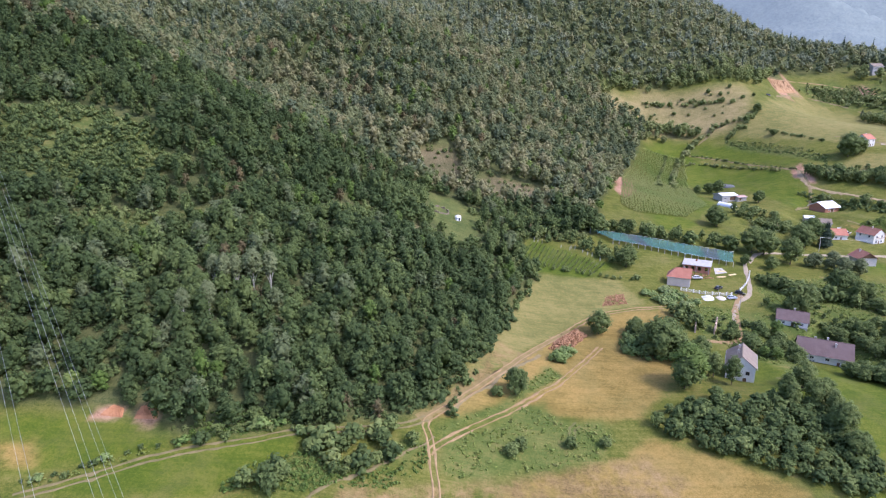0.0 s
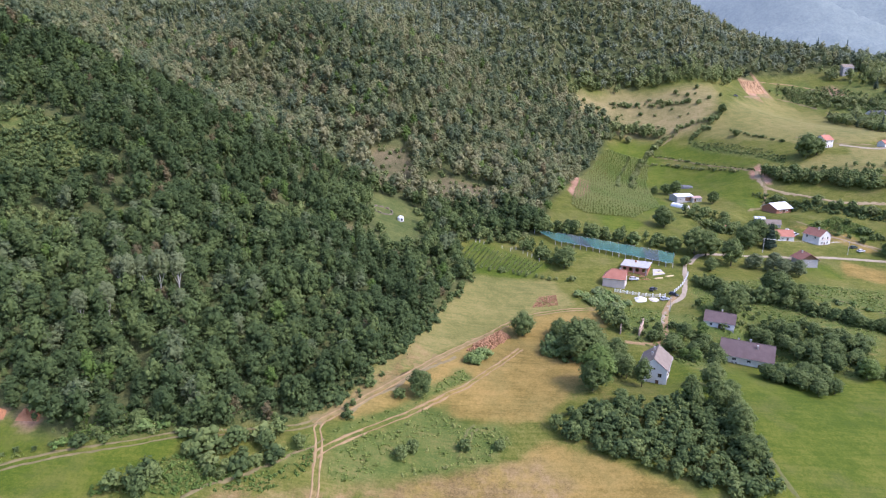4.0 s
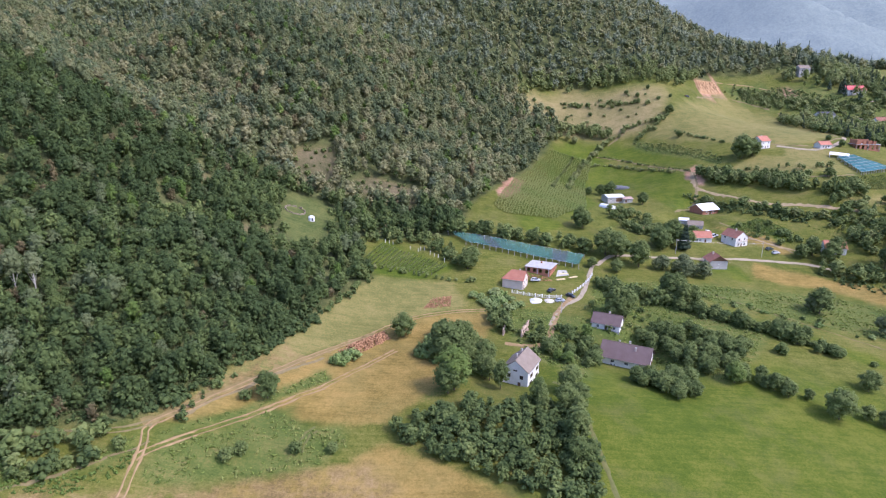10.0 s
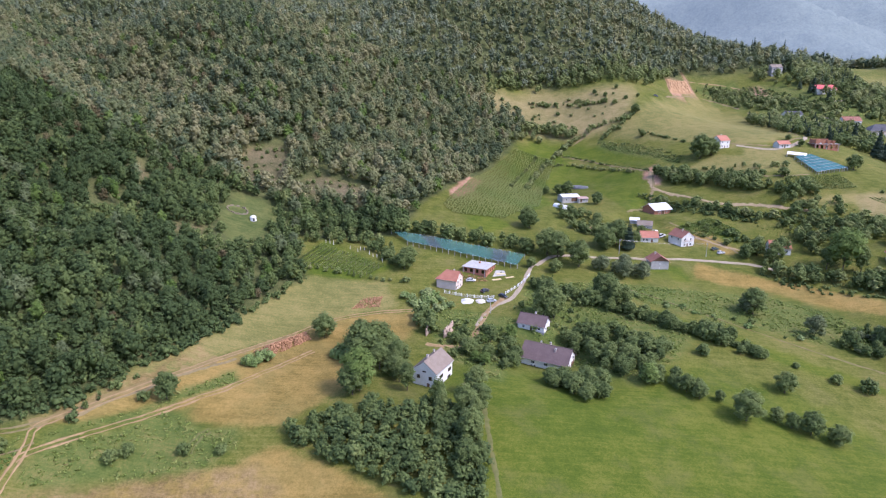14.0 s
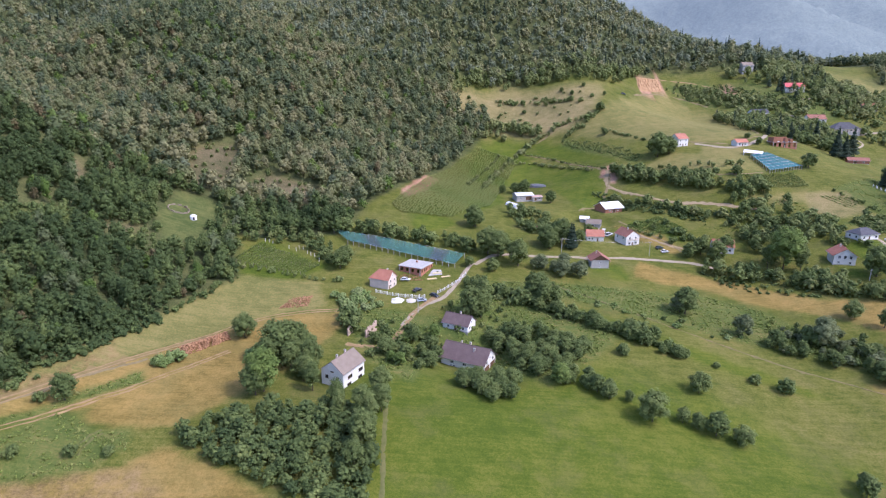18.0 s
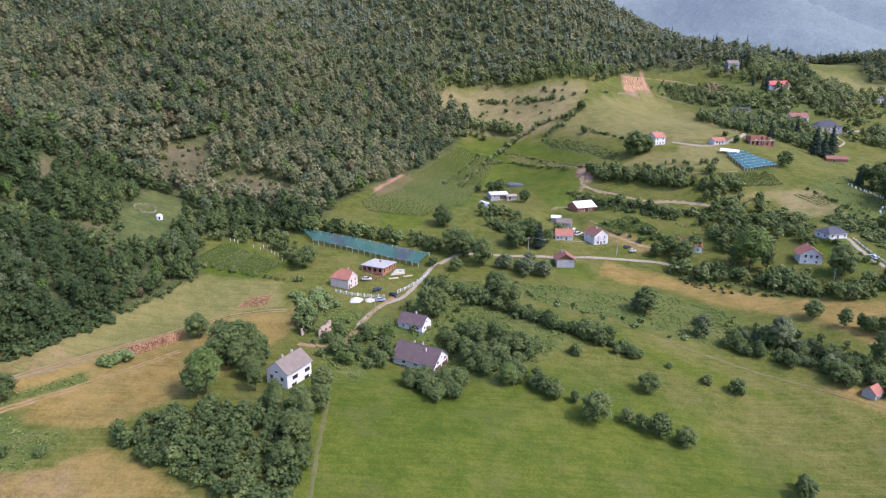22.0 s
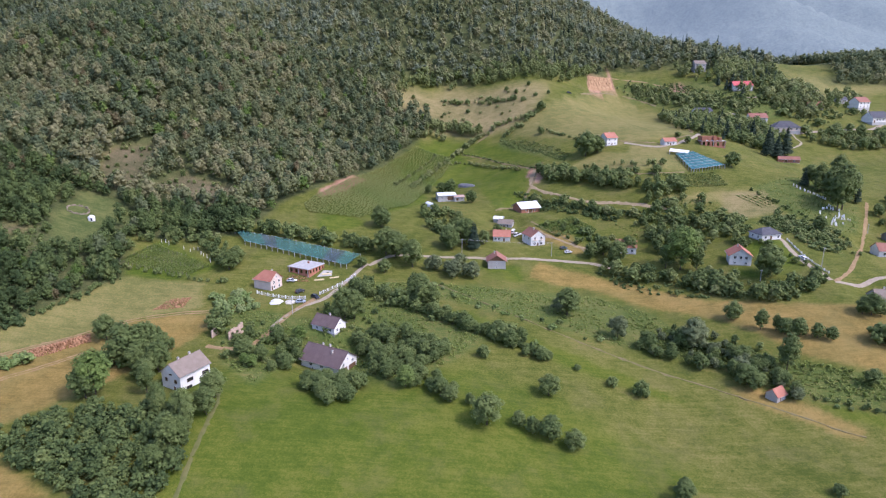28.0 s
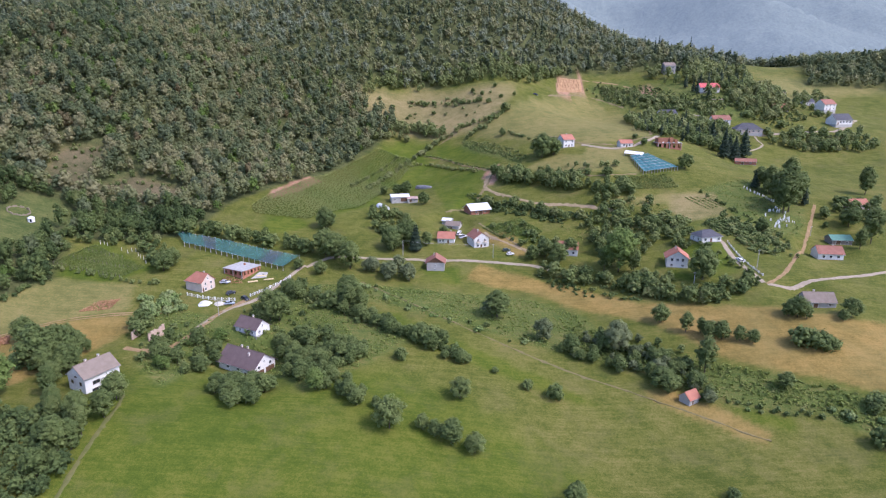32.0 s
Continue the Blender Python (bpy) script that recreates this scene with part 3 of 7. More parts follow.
def joined_trees(name, label, x, y, templates, rng, scale, material, tint_mid=0.4, tint_wide=0.26, category="woodland", sink=0.0):
    """Many trees as one mesh of stuff; each tree has its own size, turn and tint."""
    z = heights(x, y) - sink
    pick = rng.integers(0, len(templates), len(x))
    s = rng.uniform(*scale, len(x))
    turn = rng.uniform(0, 6.283, len(x))
    drift = 0.20 * smooth_noise(x, y, 27.0) + 0.20 * smooth_noise(x + 90, y, 64.0)
    tint = np.clip(rng.normal(tint_mid, tint_wide, len(x)) + drift, 0.02, 0.98)
    V, Fc, T, base = [], [], [], 0
    for k, (tv, tf) in enumerate(templates):
        idx = np.where(pick == k)[0]
        if not len(idx):
            continue
        c, sn = np.cos(turn[idx])[:, None], np.sin(turn[idx])[:, None]
        vx = (tv[None, :, 0] * c - tv[None, :, 1] * sn) * s[idx][:, None] + x[idx][:, None]
        vy = (tv[None, :, 0] * sn + tv[None, :, 1] * c) * s[idx][:, None] + y[idx][:, None]
        vz = tv[None, :, 2] * (s[idx] * rng.uniform(0.85, 1.15, len(idx)))[:, None] + z[idx][:, None]
        V.append(np.stack([vx, vy, vz], 2).reshape(-1, 3))
        n = len(tv)
        Fc.append((tf[None] + (np.arange(len(idx)) * n)[:, None, None] + base).reshape(-1, 3))
        T.append(np.repeat(tint[idx], n))
        base += n * len(idx)
    me = mesh_from(name, np.concatenate(V), np.concatenate(Fc))
    me.attributes.new("tint", "FLOAT", "POINT").data.foreach_set("value", np.concatenate(T).astype(np.float32))
    me.polygons.foreach_set("use_smooth", np.ones(len(me.polygons), bool))
    me.materials.append(material)
    return tagged(new(name, me), label, category, kind="stuff")


def plant_woods():
    rng = np.random.default_rng(4)
    near_t = [make_template(rng, h, w, 280, 0.38, low=0.05, lobe_count=11, fine=False) for h, w in ((9, 6.5), (11, 7), (8, 6), (12, 6), (10, 7.5), (7.5, 6.5), (13, 5.2))]
    mid_t = [make_template(rng, h, w, 110, 0.62, lobe_count=8, fine=False) for h, w in ((10, 7.5), (12, 7.5), (9, 7), (13, 7), (11, 8.5), (14, 5.5))]
    far_t = [make_template(rng, h, w, 62, 0.78, lobe_count=6, fine=False) for h, w in ((11, 9), (13, 9), (10, 8.5), (14, 8), (15, 6))]
    cone_t = [make_template(rng, h, w, 80, 0.6, True, fine=False) for h, w in ((16, 5), (19, 6))]
    x, y = scatter(FOREST_NEAR, 4.6, rng, CLEARINGS + HEATH + SHRUBS + TENT_FOOT)
    flank = x < -0.8 * y - 12                      # the far flank of the hill, turned away from the valley
    joined_trees("flank_woods", "dense dark green broadleaf woods on the outer flank of the hill", x[flank], y[flank], far_t, rng, (0.62, 1.1), LEAF_HILL_HAZED, 0.2)
    x, y = x[~flank], y[~flank]
    kind = rng.random(len(x)) + 0.10 * smooth_noise(x, y, 11.0)
    pale, lit, rust = kind > 0.93, (kind < 0.07) & (kind > 0.012), kind < 0.012
    # low tint: the cloud shadow over this slope is put into the leaves
    joined_trees("near_woods", "dense dark green broadleaf woods on a steep slope, tint lowered for cloud shade", x[~(pale | lit | rust)], y[~(pale | lit | rust)], near_t, rng, (0.6, 1.18), LEAF, 0.10, 0.14)
    joined_trees("pale_slope_trees", "grey-green aspen crowns standing among dark woods", x[pale], y[pale], near_t, rng, (0.8, 1.25), LEAF_WILLOW, 0.1, 0.2)
    joined_trees("light_slope_trees", "light yellowish green crowns standing among dark woods", x[lit], y[lit], near_t, rng, (0.5, 0.95), LEAF_BRIGHT, 0.1, 0.2)
    joined_trees("turning_slope_trees", "small trees with browning leaves among dark woods", x[rust], y[rust], near_t, rng, (0.45, 0.8), LEAF_RUST, 0.2, 0.2)
    x, y = scatter(FOREST_MID, 5.3, rng, CLEARINGS + HEATH + SHRUBS + TENT_FOOT)
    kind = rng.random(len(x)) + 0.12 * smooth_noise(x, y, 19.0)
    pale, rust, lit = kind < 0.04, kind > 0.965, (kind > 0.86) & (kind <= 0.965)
    rest = ~(pale | rust | lit)
    # hillside leaf tint raised, haze painted into the colour
    joined_trees("hillside_woods", "dense mixed green broadleaf woods covering a hillside", x[rest], y[rest], mid_t, rng, (0.7, 1.2), LEAF_HILL_HAZED, 0.56, 0.3)
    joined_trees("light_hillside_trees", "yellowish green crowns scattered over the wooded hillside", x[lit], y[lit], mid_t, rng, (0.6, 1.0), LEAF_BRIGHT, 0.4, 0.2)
    # crowns in the haze-paled leaf colour
    joined_trees("pale_hillside_trees", "grey-green tree crowns among the woods, paled for haze", x[pale], y[pale], mid_t, rng, (0.75, 1.15), LEAF_HAZE_PALE, 0.2, 0.16)
    joined_trees("turning_hillside_trees", "browning crowns scattered over the wooded hillside", x[rust], y[rust], mid_t, rng, (0.5, 0.95), LEAF_RUST, 0.2, 0.2)
    x, y = scatter(FOREST_FAR, 8.8, rng)
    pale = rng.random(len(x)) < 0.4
    # higher tint again on the mountain, its thicker haze painted in
    joined_trees("mountain_woods", "green broadleaf woods on the higher mountain", x[~pale], y[~pale], far_t, rng, (0.8, 1.15), LEAF_HILL_HAZED, 0.80, 0.25)
    # two in five mountain crowns carry haze in their colour
    joined_trees("pale_mountain_trees", "grey-green tree crowns on the mountain, paled for haze", x[pale], y[pale], far_t, rng, (0.8, 1.15), LEAF_HAZE_PALE, 0.62, 0.2)
    keep = rng.random(len(x)) < 0.06
    joined_trees("scattered_conifers", "dark narrow conifers standing among the mountain woods", x[keep] + 3, y[keep] + 2, cone_t, rng, (0.7, 1.1), LEAF_DARK, 0.4)
    x, y = scatter(EAST_WOODS, 9.0, rng)
    joined_trees("eastern_woods", "green broadleaf woods behind the hamlet, haze put into the leaf colour", x, y, far_t, rng, (0.75, 1.2), LEAF_HILL_HAZED, 0.66)
    bush_t = [make_template(rng, h, w, 60, 0.26, low=0.0, lobe_count=4, fine=False) for h, w in ((2.0, 3.2), (2.8, 3.4), (1.6, 2.8), (4.5, 3.6))]
    for s in SHRUBS:
        x, y = scatter(s, 1.9, rng)
        keep = smooth_noise(x, y, 6.0) + rng.normal(0, 0.35, len(x)) > -0.6
        joined_trees("hillside_scrub", "light green low scrub in a gap in the woods", x[keep], y[keep], bush_t, rng, (0.6, 1.25), LEAF, 0.32, 0.2, "scrub")


def cut(poly, y0, y1):
    """The part of an outline between two values of y."""
    def side(p, lim, up):
        out = []
        for a, b in zip(p, p[1:] + p[:1]):
            ina, inb = (a[1] >= lim) == up, (b[1] >= lim) == up
            if ina:
                out.append(a)
            if ina != inb:
                t = (lim - a[1]) / (b[1] - a[1])
                out.append((a[0] + t * (b[0] - a[0]), lim))
        return out
    return side(side(list(poly), y0, True), y1, False)


def clip_x(poly, lo, hi):
    return [(q[1], q[0]) for q in cut([(p[1], p[0]) for p in poly], lo, hi)]


def grow_weeds():
    """Waist-high weeds, brambles and tall grass on land that nobody mows."""
    rng = np.random.default_rng(8)
    tuft = [make_template(rng, h, w, 16, 0.2, low=0.0, lobe_count=2, fine=False) for h, w in ((0.45, 1.5), (0.6, 1.8), (0.35, 1.3), (0.5, 1.2))]
    for outline in [o for o in ROUGH if max(q[1] for q in o) < 330]:
        x, y = scatter(outline, 1.45, rng, (), 0.5)
        keep = (smooth_noise(x, y, 4.3) + rng.normal(0, 0.4, len(x)) > -0.3)
        joined_trees("tall_weeds", "uneven tall weeds and brambles on unmown ground", x[keep], y[keep], tuft, rng, (0.45, 1.1), WEEDS, 0.45, 0.25, "weeds", 0.12)


def scrub(label, outline, step, high, leaf, tone, seed, wide=0.16):
    """Low growth closing over a whole outline: many small bushes of uneven height."""
    rng = np.random.default_rng(seed)
    shapes = [make_template(rng, h, w, 22, 0.30, low=0.0, lobe_count=3, fine=False) for h, w in ((1.0, 2.0), (1.5, 2.2), (0.8, 2.4), (2.0, 2.2))]
    x, y = scatter(outline, step, rng)
    keep = smooth_noise(x, y, 7.0) + rng.normal(0, 0.4, len(x)) > -0.6
    joined_trees("scrub", label, x[keep], y[keep], shapes, rng, (0.45 * high, 1.2 * high), leaf, tone, wide, "scrub", 0.1)


def grow_scrub():
    scrub("dense green scrub on the slope under the hamlet", ((372, 632), (394, 613), (412, 612), (433, 576), (455, 559), (478, 553), (464, 536), (439, 523), (415, 550), (401, 576), (368, 590)), 2.8, 1.5, LEAF, 0.45, 301)
    scrub("dense green scrub below the dirt path", ((232, 384), (243, 381), (258, 362), (278, 347), (302, 337), (299, 325), (276, 335), (249, 348)), 2.3, 1.4, LEAF, 0.45, 302)
    scrub("dense scrub on the slope below the graves", ((361, 321), (373, 329), (384, 303), (387, 291), (377, 280), (367, 283), (364, 300), (356, 309)), 2.0, 1.5, LEAF, 0.5, 303)
    scrub("tall green weeds over the graveyard slope", ((372, 358), (409, 380), (418, 374), (422, 337), (403, 306), (386, 304), (376, 335)), 2.2, 0.45, WEEDS, 0.5, 304)
    scrub("bracken strip between two mown fields", ((233, 494), (253, 473), (276, 426), (270, 416), (264, 423), (246, 463), (231, 487)), 1.9, 0.8, LEAF, 0.5, 305)
    scrub("bushy growth in the gardens of the upper hamlet", ((470, 560), (500, 575), (530, 560), (524, 520), (495, 500), (470, 520)), 3.2, 1.5, LEAF, 0.55, 306)
    scrub("low weeds along the bank of the hay meadow", ((-94, 115), (-89, 117), (-72, 124), (-63, 129), (-62, 131), (-73, 126), (-90, 119), (-95, 117)), 1.2, 0.5, WEEDS, 0.5, 308)
    scrub("lush weeds and low bushes along the stream bank", ((262, 222), (275, 240), (288, 226), (300, 214), (316, 209), (324, 203), (341, 195), (364, 183), (353, 168), (338, 181), (322, 191), (306, 194), (290, 207)), 1.7, 0.75, WEEDS, 0.45, 312)
    scrub("thin strip of bushes in the straw field", ((351, 218), (360, 221), (366, 211), (358, 207)), 1.8, 1.3, LEAF, 0.5, 313)
    scrub("rough bushy growth behind the farm", ((172, 352), (189, 350), (203, 334), (192, 316), (179, 324)), 2.6, 1.1, LEAF, 0.5, 309)
    scrub("rough bushy growth below the village trees", ((262, 284), (285, 276), (318, 258), (334, 254), (330, 246), (300, 254), (272, 268)), 2.4, 1.1, LEAF, 0.5, 310)
    scrub("overgrown slope behind the village houses", ((282, 330), (320, 350), (345, 345), (336, 318), (318, 300), (292, 312)), 2.6, 0.7, WEEDS, 0.4, 311)


    foot = (((-64, 130), (-63, 136), (-57, 139), (-53, 141), (-45, 138), (-38, 137), (-43, 134), (-52, 131), (-60, 129)),
            ((-45, 138), (-44, 151), (-36, 155), (-26, 151), (-19, 146), (-12, 145), (-14, 143), (-31, 138), (-38, 137)),
            ((-52, 115), (-46, 124), (-40, 125), (-34, 129), (-19, 126), (-21, 124), (-30, 118)),
            ((-24, 120), (-19, 125), (-10, 130), (-4, 137), (-3, 133), (-6, 128), (-12, 122)))
    for k, outline in enumerate(foot):
        scrub("rank green weeds and brambles at the foot of the woods", outline, 0.95, (0.6, 0.85, 0.6, 0.5)[k], LEAF_BRIGHT if k != 1 else LEAF, 0.25, 320 + k, 0.22)
    scrub("young trees and bushes along the wood edge", ((-14, 147), (-9, 146), (0, 155), (6, 168), (17, 187), (24, 208), (30, 224), (20, 222), (6, 198), (-4, 174), (-13, 158)), 1.9, 1.9, LEAF, 0.25, 330)
    scrub("dark undergrowth between the trunks of the woods", ((-118, 140), (-118, 205), (-60, 215), (10, 215), (4, 178), (-8, 152), (-30, 148), (-55, 143), (-90, 139)), 3.0, 1.7, LEAF, 0.2, 331)


FOREST_NEAR = clip_x(cut(FOREST, 100, 330), -235, 400)
FOREST_MID = clip_x(cut(FOREST, 330, 560), -300, 420)
FOREST_FAR = clip_x(cut(FOREST, 560, 930), -420, 760)
plant_woods()
grow_weeds()
grow_scrub()

# ---- roads and tracks: strips laid on the ground ----
def gravel(name, dark, light):
    return plain(name, dark, light, 0.5, 0.95, 0.1, bump=0.4)


GRAVEL = gravel("pale_gravel", (0.25, 0.205, 0.145), (0.39, 0.33, 0.25))
TAN = gravel("bare_tan_earth", (0.21, 0.160, 0.092), (0.36, 0.28, 0.175))
DRYGRASS = gravel("dry_grass_edge", (0.15, 0.12, 0.06), (0.26, 0.21, 0.11))
DIRT = gravel("dirt_ruts", (0.205, 0.138, 0.066), (0.355, 0.248, 0.132))
GRASSTRACK = gravel("grassy_track", (0.120, 0.112, 0.046), (0.225, 0.178, 0.092))
BED = gravel("worn_track_bed", (0.142, 0.118, 0.044), (0.258, 0.190, 0.086))
FAINT = gravel("worn_grass", (0.085, 0.105, 0.030), (0.165, 0.148, 0.060))


def curve_points(pts, step=2.0):
    """Evenly spaced places along a smooth line through the points."""
    p = np.array([pts[0], *pts, pts[-1]], float)
    out = []
    for i in range(1, len(p) - 2):
        n = max(2, int(np.hypot(*(p[i + 1] - p[i])) / step))
        for k in range(n):
            t = k / n
            out.append(0.5 * (2 * p[i] + (p[i + 1] - p[i - 1]) * t + (2 * p[i - 1] - 5 * p[i] + 4 * p[i + 1] - p[i + 2]) * t * t
                              + (3 * p[i] - p[i - 1] - 3 * p[i + 1] + p[i + 2]) * t ** 3))
    out.append(p[-1])
    return np.array(out)


def strip(name, pts, width, material, label, offset=0.0, ragged=0.12, lift=0.10, category="road"):
    c = curve_points(pts)
    d = np.gradient(c, axis=0)
    d /= np.linalg.norm(d, axis=1)[:, None] + 1e-9
    nrm = np.stack([-d[:, 1], d[:, 0]], 1)
    rng = np.random.default_rng(len(pts) * 7 + int(abs(pts[0][0])))
    rows, cols = len(c), 5
    v = []
    for j in range(cols):
        u = (j / (cols - 1) - 0.5) * width
        wob = rng.normal(0, ragged, rows) if j in (0, cols - 1) else 0
        q = c + nrm * (offset + u + wob)[:, None] if np.ndim(wob) else c + nrm * (offset + u)
        edge = lift if j not in (0, cols - 1) else lift - 0.12
        v.append(np.column_stack([q, heights(q[:, 0], q[:, 1]) + 0.12 * smooth_noise(q[:, 0], q[:, 1], 5.0) + edge]))
    v = np.stack(v, 1).reshape(-1, 3)
    k = (np.arange(rows - 1)[:, None] * cols + np.arange(cols - 1)[None]).ravel()
    me = mesh_from(name, v, np.stack([k, k + 1, k + cols + 1, k + cols], 1))
    me.materials.append(material)
    return tagged(new(name, me), label, category, kind="structure")


def ruts(name, pts, material, label, gap=1.6, width=0.8):
    strip(name, pts, width * 0.8, material, label, gap / 2, 0.22)
    strip(name, pts, width * 0.7, material, label, -gap / 2, 0.22)

ruts("field_track", ((-1, 105), (-1, 122), (-2, 132), (-3, 140), (-4, 146), (3, 154), (16, 170), (32, 193), (48, 212), (62, 226), (78, 233), (91, 235), (102, 235)), DIRT, "two pale dirt ruts of a farm track across the mown field")
ruts("field_track", ((-3, 135), (1, 140), (8, 146), (18, 154), (25, 160), (32, 167), (40, 175), (59, 202)), DIRT, "faint dirt ruts branching across the straw field")
ruts("field_track", ((-96, 113), (-83, 118), (-66, 125), (-48, 130), (-36, 135), (-27, 137), (-12, 142), (-4, 147)), GRASSTRACK, "grassy two-rut farm track along the wood edge")
strip("field_track", ((113, 181), (117, 176), (119, 170), (119.5, 160), (120, 150), (121, 136), (122, 126)), 1.9, FAINT, "faint worn track in the green meadow", ragged=0.45, lift=0.05)
strip("lane", ((120, 225), (123, 232), (128, 240), (136, 247), (142, 259), (147, 273), (151, 282)), 2.1, GRAVEL, "pale gravel lane beside the orange-roofed house")
strip("lane", ((100, 210), (109, 208), (116, 212), (121, 225), (125, 236), (134, 249)), 2.6, DIRT, "narrow dirt lane between trees and houses")
strip("village_road", ((152, 280), (160, 290), (169, 293), (189, 293), (212, 295), (235, 296), (261, 293), (275, 285)), 2.3, GRAVEL, "pale gravel village road")
strip("hill_road", ((360, 255), (370, 254), (380, 258), (395, 262), (423, 271), (470, 292), (520, 300)), 2.0, GRAVEL, "white gravel road with a grassy middle")
strip("hill_road", ((360, 255), (371, 263), (381, 274), (398, 295), (417, 322), (430, 342)), 1.7, DIRT, "pale dirt road climbing past the graveyard")
strip("driveway", ((359, 256), (358, 264), (356, 277), (357, 297)), 2.6, GRAVEL, "white concrete driveway up to a bungalow")
strip("far_road", ((467, 487), (498, 494), (523, 498), (546, 506), (604, 566)), 3.0, GRAVEL, "pale road through the upper hamlet")
strip("far_road", ((314, 427), (337, 415), (362, 430), (374, 447)), 3.0, GRAVEL, "pale gravel road to the unfinished house")
strip("far_track", ((352, 635), (385, 627), (406, 602), (417, 587)), 2.2, DIRT, "reddish dirt track on the far slope")
strip("earth_bank", ((180, 268), (222, 236), (256, 212), (281, 197), (305, 181), (315, 173), (320, 170)), 0.8, GRASSTRACK, "narrow earth path along the meadow edge", ragged=0.25)

strip("field_path", ((-31, 116), (-26, 121), (-18, 126), (-10, 133), (-4, 138), (-2, 141)), 0.9, GRASSTRACK, "narrow dirt path through weeds to the track fork", ragged=0.3)
strip("bank_path", ((250, 414), (246, 400), (245, 389), (252, 378), (263, 366), (273, 357), (290, 350), (304, 344), (318, 338)), 2.8, TAN, "tan earth path along the foot of the wooded bank", ragged=0.5)
strip("field_path", ((240, 327), (248, 318), (256, 311), (268, 303)), 1.8, TAN, "bare earth headland beside the vegetable plot", ragged=0.5)
strip("field_path", ((238, 339), (243, 329), (254, 317), (262, 303)), 1.2, DRYGRASS, "bare earth path between vegetable plots", ragged=0.3)
strip("far_road", ((455, 552), (466, 553), (479, 558)), 2.4, GRAVEL, "white lane up to the pink-roofed house")
strip("far_road", ((431, 527), (437, 520), (442, 513)), 2.2, GRAVEL, "white drive on the hamlet slope")
strip("field_path", ((201, 484), (219, 470), (235, 441), (251, 413)), 1.6, DRYGRASS, "dry grass line between two green fields", ragged=0.5)
strip("field_path", ((251, 413), (247, 397), (238, 376), (227, 365), (219, 359)), 1.6, DRYGRASS, "dry path along the edge of a green field", ragged=0.5)
strip("field_path", ((213, 497), (224, 504), (236, 511), (261, 508)), 1.4, DRYGRASS, "dry grass line up the slope", ragged=0.5)
strip("field_path", ((449, 460), (464, 471), (464, 479), (465, 488), (470, 495)), 1.5, GRAVEL, "winding white path below the hamlet road", ragged=0.2)
strip("track_bed", ((-6, 146), (0, 152), (6, 159), (15, 170), (26, 184), (38, 200), (50, 214)), 3.6, BED, "broad worn bed of the farm track, grass showing through", ragged=0.9, lift=0.05)
strip("field_track", ((3, 152), (9, 160), (16, 167), (19, 173), (27, 182), (35, 191)), 1.8, DRYGRASS, "trodden dry verge beside the farm track", ragged=0.6, lift=0.06)
ruts("field_track", ((37, 144), (37, 147), (38, 151), (40, 153)), FAINT, "wheel marks turning off the mown field")
strip("field_edge", ((313, 571), (346, 598), (373, 588), (390, 551), (384, 498), (368, 444)), 2.4, DRYGRASS, "brown dry edge of the hilltop pasture", ragged=0.8, category="path")
strip("field_edge", ((366, 438), (338, 423), (316, 429), (306, 443), (296, 451)), 1.6, DRYGRASS, "brown dry edge below the pasture", ragged=0.6, category="path")
strip("field_edge", ((297, 380), (313, 371), (338, 377)), 1.2, DRYGRASS, "dry edge of the small mown field", ragged=0.5, category="path")

# ---- single trees, hedges and thickets: every tree an object with trunk and crown ----
def part(name, bm, material, parent, label=""):
    """Links a bmesh as one mesh object under a thing or a part."""
    me = bpy.data.meshes.new(name)
    bm.to_mesh(me)
    bm.free()
    return part_mesh(name, me, material, parent, label)


def part_mesh(name, me, material, parent, label=""):
    if material:
        me.materials.append(material)
    ob = new(name, me)
    ob.parent = parent
    if label:
        tagged(ob, label)
    return ob


def tube(bm, a, b, r0, r1, n=6):
    """A tapered limb from a to b."""
    a, b = Vector(a), Vector(b)
    q = (b - a).to_track_quat("Z", "Y")
    rings = []
    for p, r in ((a, r0), (b, r1)):
        rings.append([bm.verts.new(p + q @ Vector((r * math.cos(6.283 * i / n), r * math.sin(6.283 * i / n), 0))) for i in range(n)])
    for i in range(n):
        bm.faces.new((rings[0][i], rings[0][(i + 1) % n], rings[1][(i + 1) % n], rings[1][i]))
    bm.faces.new(rings[1])
    bm.faces.new(rings[0][::-1])


FAR_CROWN = {}


